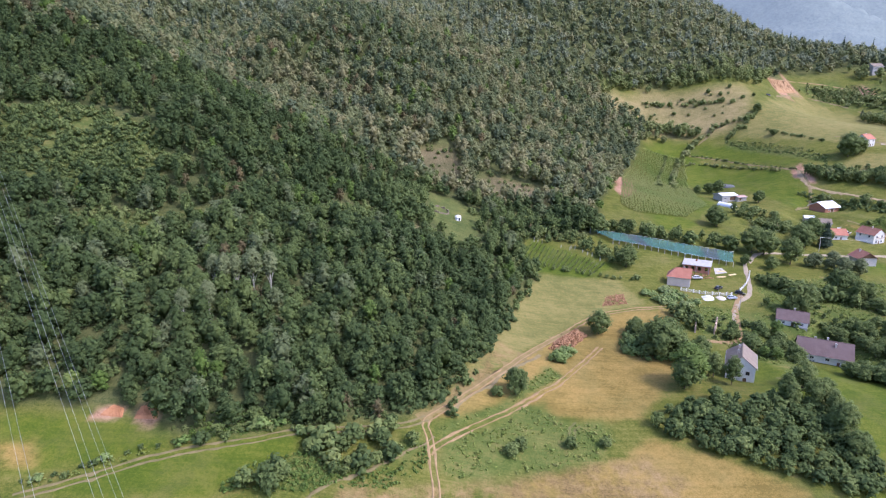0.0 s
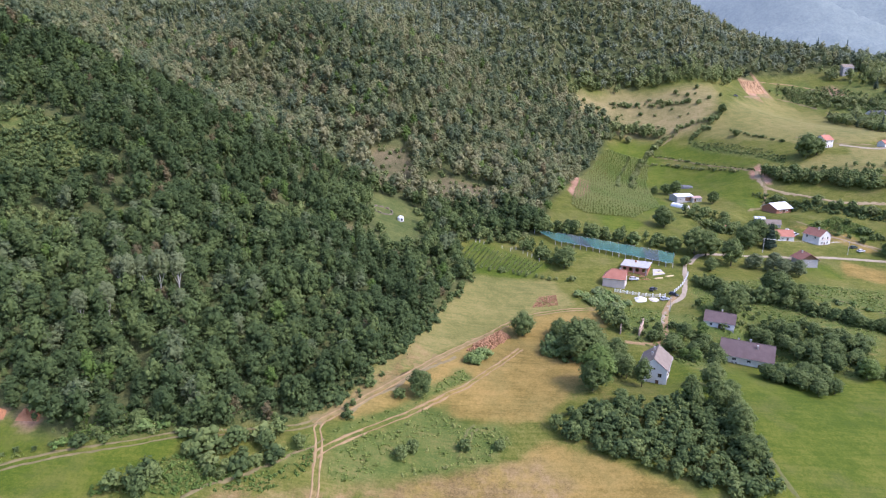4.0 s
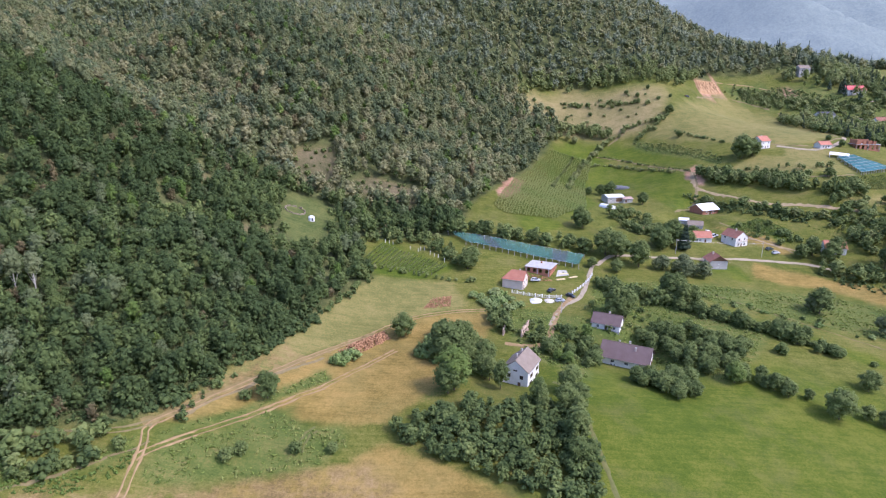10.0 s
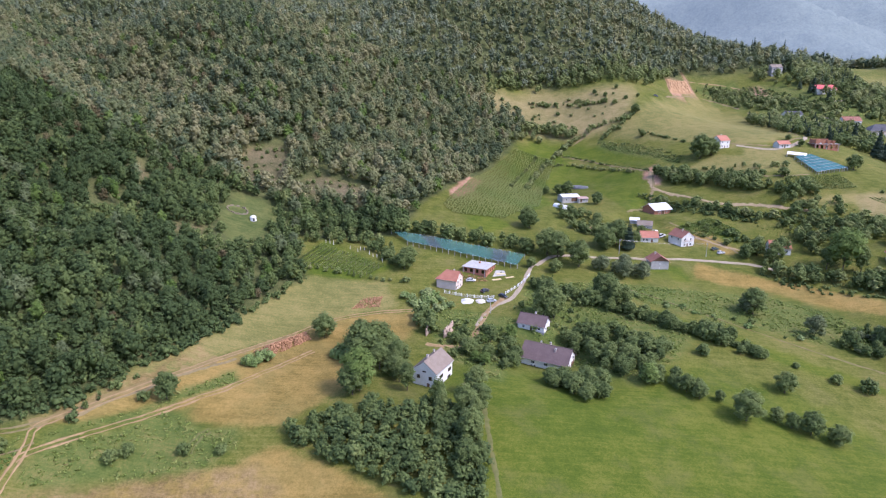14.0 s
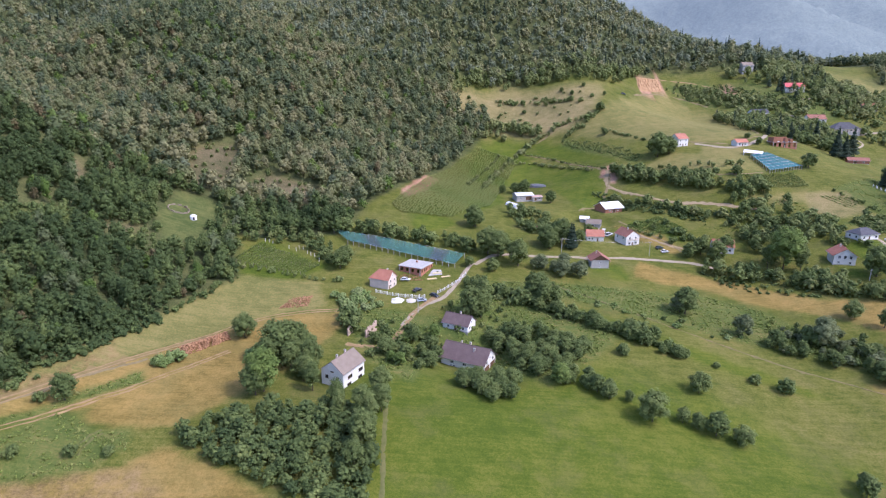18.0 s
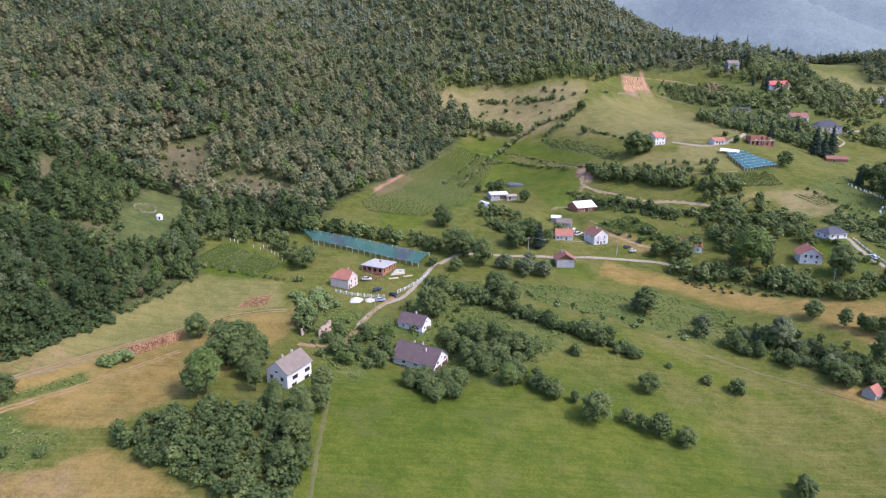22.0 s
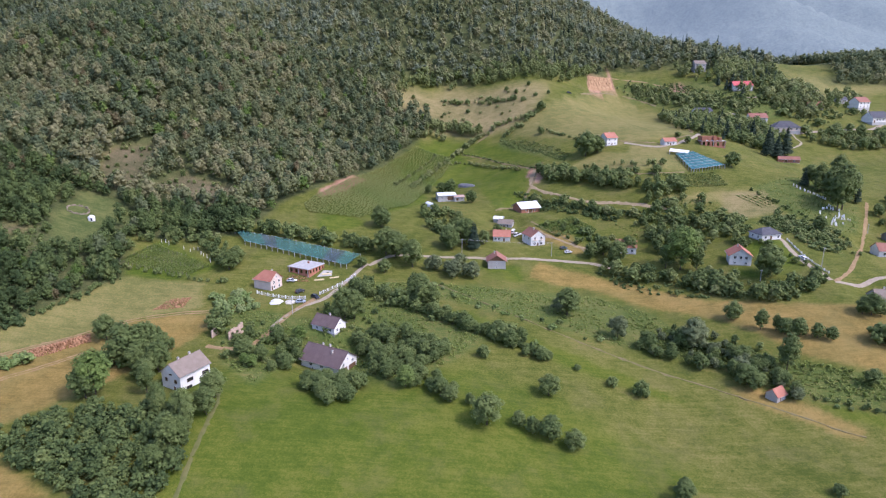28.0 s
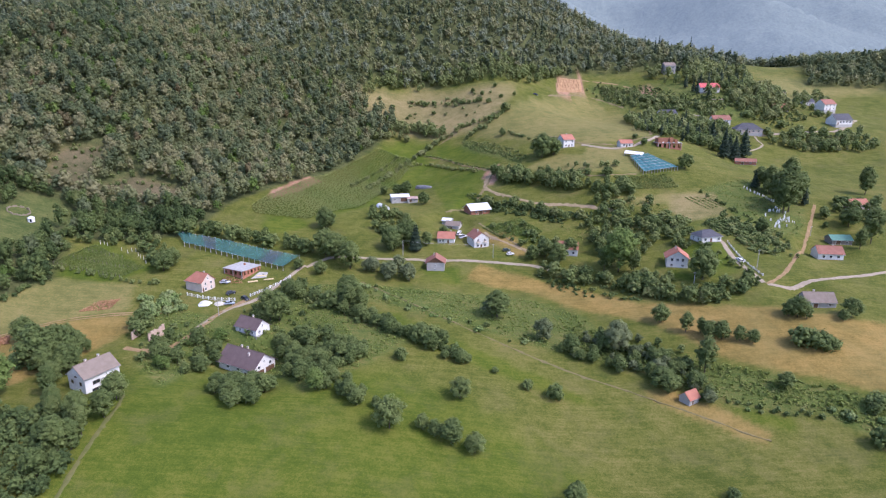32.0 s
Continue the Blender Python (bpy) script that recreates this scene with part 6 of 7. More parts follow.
house("wide village house with a dark hipped roof", 461, 493, 57.4, -4, 20, 12, 3.4, 4.4, CREAM, TILE_DARK, row("S", 1.8, (-7, -3, 3, 7), 1.3, 1.2), [("S", 0, 0, 1.2, 2.0)], hip=(6, 6))
house("village house with a grey roof among trees", 408, 527, 67.6, 5, 14, 9, 4.2, 2.6, WHITEWASH, TILE_DARK, row("S", 2.4, (-4, 0, 4), 1.3, 1.3), [("S", 2, 0, 1.0, 2.0)])
house("large white house with a weathered red roof at the hamlet edge", 559, 554, 73.6, 24, 15.5, 9.6, 5.4, 4.0, WHITEWASH, TILE_OLD, row("S", 4.2, (-5, 0, 5), 1.4, 1.4) + row("S", 1.4, (-5, 5), 1.4, 1.4) + [("E", 0, 7.4, 1.0, 1.2)], [("S", 0, 0, 1.4, 2.2)])
house("large pale house with a dark steep roof", 549, 516, 63.0, 16, 17, 10.4, 4.2, 4.6, WHITEWASH, TILE_DARK, row("S", 2.4, (-6, -2.5, 1, 4), 1.4, 1.4) + [("E", 0, 6.2, 1.2, 1.2)], [("S", 6.6, 0, 1.4, 2.2)])
house("narrow grey house on a green knoll", 443, 631, 108.0, 3, 11, 9, 6.5, 3.0, GREYWALL, TILE_GREY, row("S", 4.4, (-3, 3), 1.3, 1.4) + row("S", 1.6, (-3, 3), 1.3, 1.3), [("S", 0, 0, 1.2, 2.0)])
house("small house with an orange roof in the hamlet", 510, 539, 73.2, -8, 12, 8, 3.2, 3.0, CREAM, TILE_RED, row("S", 1.8, (-3.5, 3.5), 1.2, 1.2), [("S", 0, 0, 1.0, 2.0)])
house("long low shed with an orange-brown roof", 427, 421, 40.6, -18, 13, 6, 2.6, 1.6, BRICK, TILE_OLD, row("S", 1.5, (-3,), 1, .8), [("S", 2, 0, 1.6, 2.0)], name="shed", category="shed")
house("hillside cottage with a reddish roof behind trees", 453, 341, 25.4, 3, 10, 7, 3.0, 2.6, CREAM, TILE_RED, row("S", 1.7, (-3, 3), 1.1, 1.1), [("S", 0, 0, 1.0, 2.0)])

# ---- net house, vines, crops ----
def net_material(name, col, clear):
    m, n, l, b = mat(name, 0.8, 0.2)
    v = coords(n)
    l.new(ramp(n, l, noise_of(n, l, v, 0.35, 4), ((0.3, tuple(c * 0.75 for c in col)), (0.7, tuple(min(1, c * 1.25) for c in col)))), b.inputs["Base Color"])
    tr = n.new("ShaderNodeBsdfTransparent")
    ms = n.new("ShaderNodeMixShader")
    ms.inputs[0].default_value = clear
    l.new(b.outputs[0], ms.inputs[1])
    l.new(tr.outputs[0], ms.inputs[2])
    l.new(ms.outputs[0], n["Material Output"].inputs[0])
    return m


NET_TEAL = net_material("teal_shade_net", (0.055, 0.155, 0.135), 0.35)
NET_BLUE = net_material("blue_shade_net", (0.06, 0.19, 0.215), 0.3)
NET_DARK = net_material("dark_shade_net", (0.07, 0.10, 0.125), 0.35)


def quad_at(p, u, v):
    """A place on the patch between four corners, by two fractions."""
    a, b, c, d = [np.array(q, float) for q in p]
    return a * (1 - u) * (1 - v) + b * u * (1 - v) + c * u * v + d * (1 - u) * v


def net_house(label, corners, high, across, along, nets, front_only):
    """Shade net stretched over rows of posts; corners: front start, front end, back end, back start (x, y)."""
    root = tagged(new("net_tunnel"), label, "shade net")
    for j in range(along):
        u0, u1 = j / along, (j + 1) / along
        bm = bmesh.new()
        n = 6
        g = [[None] * (n + 1) for _ in range(n + 1)]
        for a in range(n + 1):
            for b in range(n + 1):
                x, y = quad_at(corners, u0 + (u1 - u0) * a / n, b / n)
                sag = 0.35 * math.sin(math.pi * a / n) + 0.12 * math.sin(9.0 * x + 5 * y)
                g[a][b] = bm.verts.new((x, y, ground_at(x, y) + high - sag))
        for a in range(n):
            for b in range(n):
                bm.faces.new((g[a][b], g[a + 1][b], g[a + 1][b + 1], g[a][b + 1]))
        part("net_panel", bm, nets[j % len(nets)], root)
    rows = (0.0, 1.0) if front_only else [k / across for k in range(across + 1)]
    for v in rows:
        for j in range(2 * along + 1):
            x, y = quad_at(corners, j / (2 * along), v)
            z = ground_at(x, y)
            bm = bmesh.new()
            box(bm, x - 0.11, x + 0.11, y - 0.11, y + 0.11, z - 0.4, z + high + 0.1)
            part("post", bm, CONCRETE, root, "pale concrete post")
    for v in rows:
        bm = bmesh.new()
        pts = [(*quad_at(corners, j / 24, v),) for j in range(25)]
        for p, q in zip(pts, pts[1:]):
            tube(bm, (*p, ground_at(*p) + high), (*q, ground_at(*q) + high), 0.03, 0.03, 4)
        part("cable", bm, METAL, root)
    return root


net_house("long low shade-net tunnel of teal netting on concrete posts", ((88, 294), (142, 275.5), (147, 287), (79, 306)), 2.3, 2, 9, (NET_TEAL, NET_TEAL, NET_DARK, NET_TEAL, NET_TEAL), True)
net_house("blue shade netting over a sloping berry plot on pale posts", ((341.9, 376.1), (365.5, 382.7), (352.1, 401.6), (340.0, 398.6)), 2.4, 6, 6, (NET_BLUE,), False)
bm = bmesh.new()
slab(bm, ((337, 403, ground_at(337, 403) + 2.2), (348, 399, ground_at(348, 399) + 2.2), (350, 402, ground_at(350, 402) + 2.6), (339, 406, ground_at(339, 406) + 2.6)), 0.1)
for x, y in ((337.4, 403.2), (347.8, 399.4), (349.6, 401.8), (339.2, 405.7)):
    box(bm, x - 0.08, x + 0.08, y - 0.08, y + 0.08, ground_at(x, y) - 0.3, ground_at(x, y) + 2.4)
part_root = tagged(new("shed_roof"), "white sheet canopy at the head of the netted plot", "canopy")
part("canopy", bm, SHEETWHITE, part_root)

leaf_rng = np.random.default_rng(33)


def crop_row(name, label, a, b, height, width, per_m, size, leaf, category, group, tone=0.45, posts=False):
    """One planted row from a to b, as a hedge of leaf clumps."""
    root = tagged(new(name), label, category, group)
    ln = math.hypot(b[0] - a[0], b[1] - a[1])
    n = max(8, int(ln * per_m))
    t = leaf_rng.random(n)
    x = a[0] + (b[0] - a[0]) * t + leaf_rng.normal(0, width / 3, n)
    y = a[1] + (b[1] - a[1]) * t + leaf_rng.normal(0, width / 3, n)
    z = heights(x, y) + leaf_rng.uniform(0.1, 1.0, n) * height
    d = leaf_rng.normal(size=(n, 3)) + np.array([0, 0, 0.6])
    d /= np.linalg.norm(d, axis=1)[:, None]
    u = np.cross(d, leaf_rng.normal(size=(n, 3)))
    u /= np.linalg.norm(u, axis=1)[:, None]
    w = np.cross(d, u)
    p = np.stack([x, y, z], 1)
    s = size * leaf_rng.uniform(0.6, 1.3, (n, 1))
    v = np.stack([p + u * s, p + w * s, p - u * s, p - w * s], 1).reshape(-1, 3)
    me = mesh_from("foliage", v, np.arange(4 * n).reshape(-1, 4))
    me.attributes.new("tint", "FLOAT", "POINT").data.foreach_set("value", np.full(4 * n, tone, np.float32))
    part_mesh("foliage", me, leaf, root)
    if posts:
        for k in range(int(ln / 8) + 1):
            q = min(1.0, k * 8 / ln)
            px_, py_ = a[0] + (b[0] - a[0]) * q, a[1] + (b[1] - a[1]) * q
            g = ground_at(px_, py_)
            bm = bmesh.new()
            box(bm, px_ - 0.06, px_ + 0.06, py_ - 0.06, py_ + 0.06, g - 0.3, g + height + 0.35)
            part("stake", bm, WOODGREY, root)
    return root


VINEYARD = ((38, 269), (71, 263), (78, 272), (46, 290))
for k in range(17):
    v = k / 16
    a = quad_at(VINEYARD, v, 0.0)
    b = quad_at(VINEYARD, v, 1.0)
    crop_row("vine_row", "green row of trained vines on grass", a, b, 1.3, 0.35, 22, 0.2, LEAF, "vines", "vineyard rows", 0.66, True)


def maize():
    """Rows of maize running up the slope."""
    rng = np.random.default_rng(8)
    V, T, base = [], [], 0
    d = np.array([43.0, 162.0])
    d /= np.hypot(*d)
    nrm = np.array([-d[1], d[0]])
    u, w = np.meshgrid(np.arange(-20, 210, 1.1), np.arange(-70, 70, 1.6))
    p = np.array([131.0, 340.0]) + u.ravel()[:, None] * d + w.ravel()[:, None] * nrm + rng.normal(0, 0.32, (u.size, 2))
    keep = inside(MAIZE, p[:, 0], p[:, 1]) > 0
    p = p[keep]
    z = heights(p[:, 0], p[:, 1])
    for k in range(6):
        a = rng.uniform(0, 6.283, len(p))
        h = rng.uniform(0.5, 1.9, len(p))
        tip = np.stack([np.cos(a), np.sin(a), np.zeros(len(p))], 1)
        side = np.stack([-np.sin(a), np.cos(a), np.zeros(len(p))], 1) * 0.16
        foot = np.column_stack([p, z + h * 0.5])
        mid = foot + tip * 0.4 + np.array([0, 0, 0.45])
        end = foot + tip * 0.85 + np.array([0, 0, 0.15])
        q = np.stack([foot - side * 0.5, mid - side * 1.6, end, mid + side * 1.6], 1).reshape(-1, 3)
        V.append(q)
        T.append(np.arange(len(q)).reshape(-1, 4) + base)
        base += len(q)
    me = mesh_from("maize", np.concatenate(V), np.concatenate(T))
    tone = 0.85 + 0.3 * smooth_noise(np.concatenate(V)[:, 0], np.concatenate(V)[:, 1], 16.0)
    me.attributes.new("tint", "FLOAT", "POINT").data.foreach_set("value", tone.astype(np.float32))
    me.materials.append(LEAF_BRIGHT)
    tagged(new("maize", me), "green rows of maize up the sloping field", "maize", kind="stuff")


MAIZE = ((165, 488), (196, 478), (180, 429), (166, 362), (140, 332), (112, 334), (106, 345), (126, 412), (150, 462))
maize()
GARDEN = ((240, 332), (250, 319), (272, 324), (261, 340))
for k in range(15):
    v = k / 14
    a, b = quad_at(GARDEN, 0.0, v), quad_at(GARDEN, 1.0, v)
    crop_row("garden_row", "bright green leafy vegetable row", a, b, 0.6, 0.7, 12, 0.3, LEAF_BRIGHT, "vegetables", "vegetable rows", 0.6)

BERRIES = ((322, 370), (325, 358), (359, 361), (357, 376))
for k in range(11):
    v = k / 10
    crop_row("berry_row", "dark green row of berry canes on grass", quad_at(BERRIES, v, 0.0), quad_at(BERRIES, v, 1.0), 1.1, 0.4, 6, 0.32, LEAF, "berry canes", "berry rows", 0.5)
for k in range(5):
    crop_row("plot_row", "green row on a brown dug plot", (358 + 3.4 * k, 349 - 0.6 * k), (366 + 2.8 * k, 333 + 1.2 * k), 0.7, 0.5, 7, 0.3, LEAF_BRIGHT, "vegetables", "plot rows", 0.5)

# ---- unfinished buildings, ruins and heaps ----
def brick_shell(label, x, y, z, yaw, L, W, H, openings, slab_mat, upper=()):
    """An unfinished house of hollow brick: four walls of piers and lintels, a floor slab on top."""
    root = tagged(new("unfinished_house"), label, "house")
    root.matrix_basis = pose(x, y, z, 0, 0, yaw)
    for side, (n, ln, off) in {"S": (openings[0], L, -W / 2), "N": (openings[0], L, W / 2), "E": (openings[1], W, L / 2), "W": (openings[1], W, -L / 2)}.items():
        bm = bmesh.new()
        step = ln / n
        def put(u0, u1, z0, z1):
            if side in "SN":
                box(bm, u0, u1, off - 0.15, off + 0.15, z0, z1)
            else:
                e = 0.16
                box(bm, off - 0.15, off + 0.15, max(u0, -ln / 2 + e), min(u1, ln / 2 - e), z0, z1)
        put(-ln / 2 - (0.15 if side in "SN" else 0), ln / 2 + (0.15 if side in "SN" else 0), -1.4, 0.9)
        put(-ln / 2 - (0.15 if side in "SN" else 0), ln / 2 + (0.15 if side in "SN" else 0), H - 0.5, H)
        for k in range(n + 1):
            u = -ln / 2 + k * step
            wd = step * 0.26
            put(max(-ln / 2 - 0.15, u - wd), min(ln / 2 + 0.15, u + wd), 0.9, H - 0.5)
        part("brick_wall", bm, BRICK, root)
    bm = bmesh.new()
    box(bm, -L / 2 - 0.5, L / 2 + 0.5, -W / 2 - 0.5, W / 2 + 0.5, H, H + 0.22)
    part("slab", bm, slab_mat, root, "pale bare concrete slab")
    bm = bmesh.new()
    box(bm, -L / 2 + 0.2, L / 2 - 0.2, -W / 2 + 0.2, W / 2 - 0.2, -0.2, 0.05)
    part("floor", bm, CONCRETE, root)
    for cx, cy in ((-L / 2 + 0.4, -W / 2 - 0.3), (0, -W / 2 - 0.3), (L / 2 - 0.4, -W / 2 - 0.3)):
        bm = bmesh.new()
        box(bm, cx - 0.12, cx + 0.12, cy - 0.1, cy + 0.1, -0.6, H)
        part("column", bm, CONCRETE, root)
    for x0, x1, y0, y1, h in upper:
        bm = bmesh.new()
        box(bm, x0, x1, y0, y1, H + 0.22, H + 0.22 + h)
        part("upper_wall", bm, BRICK, root)
    return root


brick_shell("unfinished brick bungalow with a bare concrete roof slab", 123.4, 273.2, 6.9, -27, 11.8, 10.8, 3.1, (4, 5), CONCRETE, ((-1.0, -0.2, 2, 2.6, 0.9),))
brick_shell("unfinished pinkish brick house with half-built upper walls", 372, 421, 51.6, -4, 16, 9, 4.0, (5, 3), CONCRETE,
            ((-7.8, -5.0, -4.5, -4.2, 2.8), (-3.6, -1.5, -4.5, -4.2, 3.0), (0, 1.8, -4.5, -4.2, 2.6), (3.4, 5.0, -4.5, -4.2, 2.2), (-7.8, -7.5, -4.2, 4, 3.0), (1.8, 2.1, -4.2, 4, 2.4), (5.0, 5.3, -4.2, 4, 2.0), (-7.4, 4.8, 4.1, 4.4, 2.8)))


def ruined_wall(label, x, y, yaw, length, tops, material):
    """A broken wall: piers of uneven height with window gaps between."""
    root = tagged(new("ruined_wall"), label, "ruin")
    root.matrix_basis = pose(x, y, ground_at(x, y) - 0.5, 0, 0, yaw)
    n = len(tops)
    for k, top in enumerate(tops):
        u0, u1 = -length / 2 + k * length / n, -length / 2 + (k + 1) * length / n
        bm = bmesh.new()
        if k % 2 and top > 2:
            box(bm, u0, u1, -0.22, 0.22, 0, 1.7)
            box(bm, u0, u1, -0.22, 0.22, 2.9, max(3.1, top))
        else:
            prism(bm, ((u0, 0), (u1, 0), (u1, top * 0.92), ((u0 + u1) / 2, top), (u0, top * 0.85)), -0.22, 0.22)
        part("masonry", bm, material, root)
    return root


RUIN = plain("crumbling_brick_plaster", (0.35, 0.24, 0.17), (0.58, 0.46, 0.36), 1.2)
ruined_wall("broken brick wall of a ruined house with empty window holes", 108.5, 217.5, 60, 7.0, (3.6, 4.2, 4.6, 4.0, 4.9, 5.2), RUIN)
ruined_wall("crumbling end wall of a ruined house", 100.5, 217.5, 70, 4.0, (3.4, 3.9, 3.2), RUIN)
STONE = plain("old_stone", (0.16, 0.13, 0.10), (0.34, 0.28, 0.21), 1.5)
for k in range(10):
    a = k * 0.628
    ruined_wall("low wall piece of an old round stone foundation", -1.5 + 5.0 * math.cos(a), 306.5 + 4.2 * math.sin(a), math.degrees(a) + 90, 3.0, (1.0 + 0.2 * (k % 3), 1.3, 0.9), STONE)


def heap(name, label, outline, count, low, high, material, category, seed, rise=0.8):
    """A heap of broken pieces."""
    rng = np.random.default_rng(seed)
    p = np.array(outline, float)
    V, T = [], []
    cube = np.array([(x, y, z) for z in (-1, 1) for y in (-1, 1) for x in (-1, 1)], float)
    fc = np.array([(0, 2, 3, 1), (4, 5, 7, 6), (0, 1, 5, 4), (2, 6, 7, 3), (0, 4, 6, 2), (1, 3, 7, 5)])
    k = 0
    while k < count:
        x, y = rng.uniform(p[:, 0].min(), p[:, 0].max()), rng.uniform(p[:, 1].min(), p[:, 1].max())
        d = inside(outline, np.array([x]), np.array([y]))[0]
        if d < 0:
            continue
        e = Euler(rng.uniform(0, 3, 3)).to_matrix()
        s = rng.uniform(low, high, 3) * (1, 0.6, 0.35)
        V.append((cube * s) @ np.array(e).T + (x, y, ground_at(x, y) + rng.uniform(0, 1) * min(1, d / 2.5) * rise))
        T.append(fc + 8 * k)
        k += 1
    me = mesh_from(name, np.concatenate(V), np.concatenate(T))
    me.materials.append(material)
    return tagged(new(name, me), label, category, kind="stuff")


RUBBLE = tiles("rubble_brick_and_earth", (0.21, 0.108, 0.050), (0.42, 0.240, 0.128))
heap("rubble_heap", "long heap of reddish brick rubble and earth", ((38, 196), (46, 197), (56, 211), (53, 216), (44, 206)), 620, 0.15, 0.75, RUBBLE, "rubble", 1, 1.3)
heap("rubble_heap", "flat scatter of reddish broken brick", ((68, 235), (80, 238), (80, 246), (72, 244)), 300, 0.12, 0.5, RUBBLE, "rubble", 2, 0.4)
heap("rubble_heap", "brown rubble spilt round the unfinished bungalow", ((115, 264), (121, 262), (127, 262), (126, 266), (118, 268)), 120, 0.1, 0.4, RUBBLE, "rubble", 3, 0.3)


def mound(label, x, y, radius, high, material):
    """A poured heap of gravel."""
    rng = np.random.default_rng(int(x))
    bm = bmesh.new()
    rings = []
    for k in range(6):
        t = k / 5
        r = radius * (1 - t)
        ring = []
        for i in range(14):
            a = 6.283 * i / 14
            rr = r * (1 + 0.12 * rng.normal()) + 0.02
            xx, yy = x + rr * math.cos(a), y + rr * 0.8 * math.sin(a)
            ring.append(bm.verts.new((xx, yy, ground_at(xx, yy) - 0.1 + high * (1 - (1 - t) ** 1.4) + 0.04 * rng.normal())))
        rings.append(ring)
    for r0, r1 in zip(rings, rings[1:]):
        for i in range(14):
            bm.faces.new((r0[i], r0[(i + 1) % 14], r1[(i + 1) % 14], r1[i]))
    bm.faces.new(rings[-1])
    root = tagged(new("gravel_heap"), label, "gravel heap", "gravel heaps")
    part("gravel", bm, material, root)


SAND = plain("white_gravel", (0.55, 0.54, 0.52), (0.74, 0.73, 0.71), 2.0, 0.95, 0.1, bump=0.5)
mound("white gravel heap beside the lane", 116.9, 244.0, 3.0, 1.5, SAND)
mound("pale sand heap beside the lane", 122.6, 244.3, 2.6, 0.9, plain("pale_sand", (0.46, 0.42, 0.35), (0.64, 0.60, 0.52), 2.0, 0.95, 0.1, bump=0.5))


def plank_stack(label, x, y, yaw, n):
    root = tagged(new("plank_stack"), label, "planks", "building timber")
    root.matrix_basis = pose(x, y, ground_at(x, y), 0, 0, yaw)
    for k in range(n):
        bm = bmesh.new()
        box(bm, -2.2, 2.2, (k % 4) * 0.32 - 0.6, (k % 4) * 0.32 - 0.32, 0.05 + 0.12 * (k // 4), 0.15 + 0.12 * (k // 4))
        part("plank", bm, FRESHWOOD, root)


FRESHWOOD = plain("fresh_timber", (0.52, 0.40, 0.20), (0.72, 0.60, 0.36), 2.0)
plank_stack("stack of fresh yellow planks on grass", 131.2, 263.8, 20, 12)
plank_stack("loose fresh planks by the garden fence", 137.6, 266.6, 25, 8)
plank_stack("pile of pale boards beside the unfinished bungalow", 133.6, 269.6, 10, 8)
bm = bmesh.new()
slab(bm, ((129.5, 266.5, ground_at(129.5, 266.5) + 0.12), (136, 268.5, ground_at(136, 268.5) + 0.12), (135.5, 273, ground_at(135.5, 273) + 0.12), (131.5, 273, ground_at(131.5, 273) + 0.12)), 0.3)
pad = tagged(new("concrete_pad"), "bare pale concrete pad beside the unfinished bungalow", "pad", kind="structure")
part("pad", bm, CONCRETE, pad)


def fence(label, line, step, high, wall_mat):
    """A garden fence of white posts on a low kerb, with two rails."""
    root = tagged(new("fence"), label, "fence")
    c = curve_points(line, step)
    for x, y in c:
        g = ground_at(x, y)
        bm = bmesh.new()
        box(bm, x - 0.17, x + 0.17, y - 0.17, y + 0.17, g - 0.3, g + high)
        box(bm, x - 0.22, x + 0.22, y - 0.22, y + 0.22, g + high, g + high + 0.1)
        part("post", bm, wall_mat, root)
    for p, q in zip(c, c[1:]):
        for z0, r in ((0.15, 0.14), (high * 0.55, 0.05), (high * 0.85, 0.05)):
            bm = bmesh.new()
            tube(bm, (*p, ground_at(*p) + z0), (*q, ground_at(*q) + z0), r, r, 4)
            part("kerb" if z0 < 0.2 else "rail", bm, CONCRETE if z0 < 0.2 else PVC, root)


fence("white concrete post fence along the garden front", ((107, 250), (112, 248.6), (117, 247.6), (123, 247.0), (128.5, 247.2)), 2.4, 1.3, PVC)
fence("white concrete post fence along the gravel lane", ((134, 251), (137, 254.2), (140.5, 258.5), (144, 263.5), (147, 269)), 2.2, 1.3, PVC)
fence("low white fence beside the driveway", ((361.5, 262), (359.5, 272), (359, 283), (359.5, 294)), 2.6, 0.9, PVC)

# ---- cars ----
TYRE, _tn, _tl, _tb = mat("tyre_rubber", 0.8, 0.2)
_tb.inputs["Base Color"].default_value = (0.02, 0.02, 0.02, 1)
LAMP, _ln, _ll, _lb = mat("lamp_glass", 0.15, 0.5)
_lb.inputs["Base Color"].default_value = (0.6, 0.6, 0.58, 1)
TAIL, _an, _al, _ab = mat("tail_lamp", 0.2, 0.5)
_ab.inputs["Base Color"].default_value = (0.35, 0.02, 0.02, 1)


def paint(name, col):
    m, n, l, b = mat(name, 0.3, 0.5)
    b.inputs["Base Color"].default_value = (*col, 1)
    b.inputs["Coat Weight"].default_value = 0.6
    return m


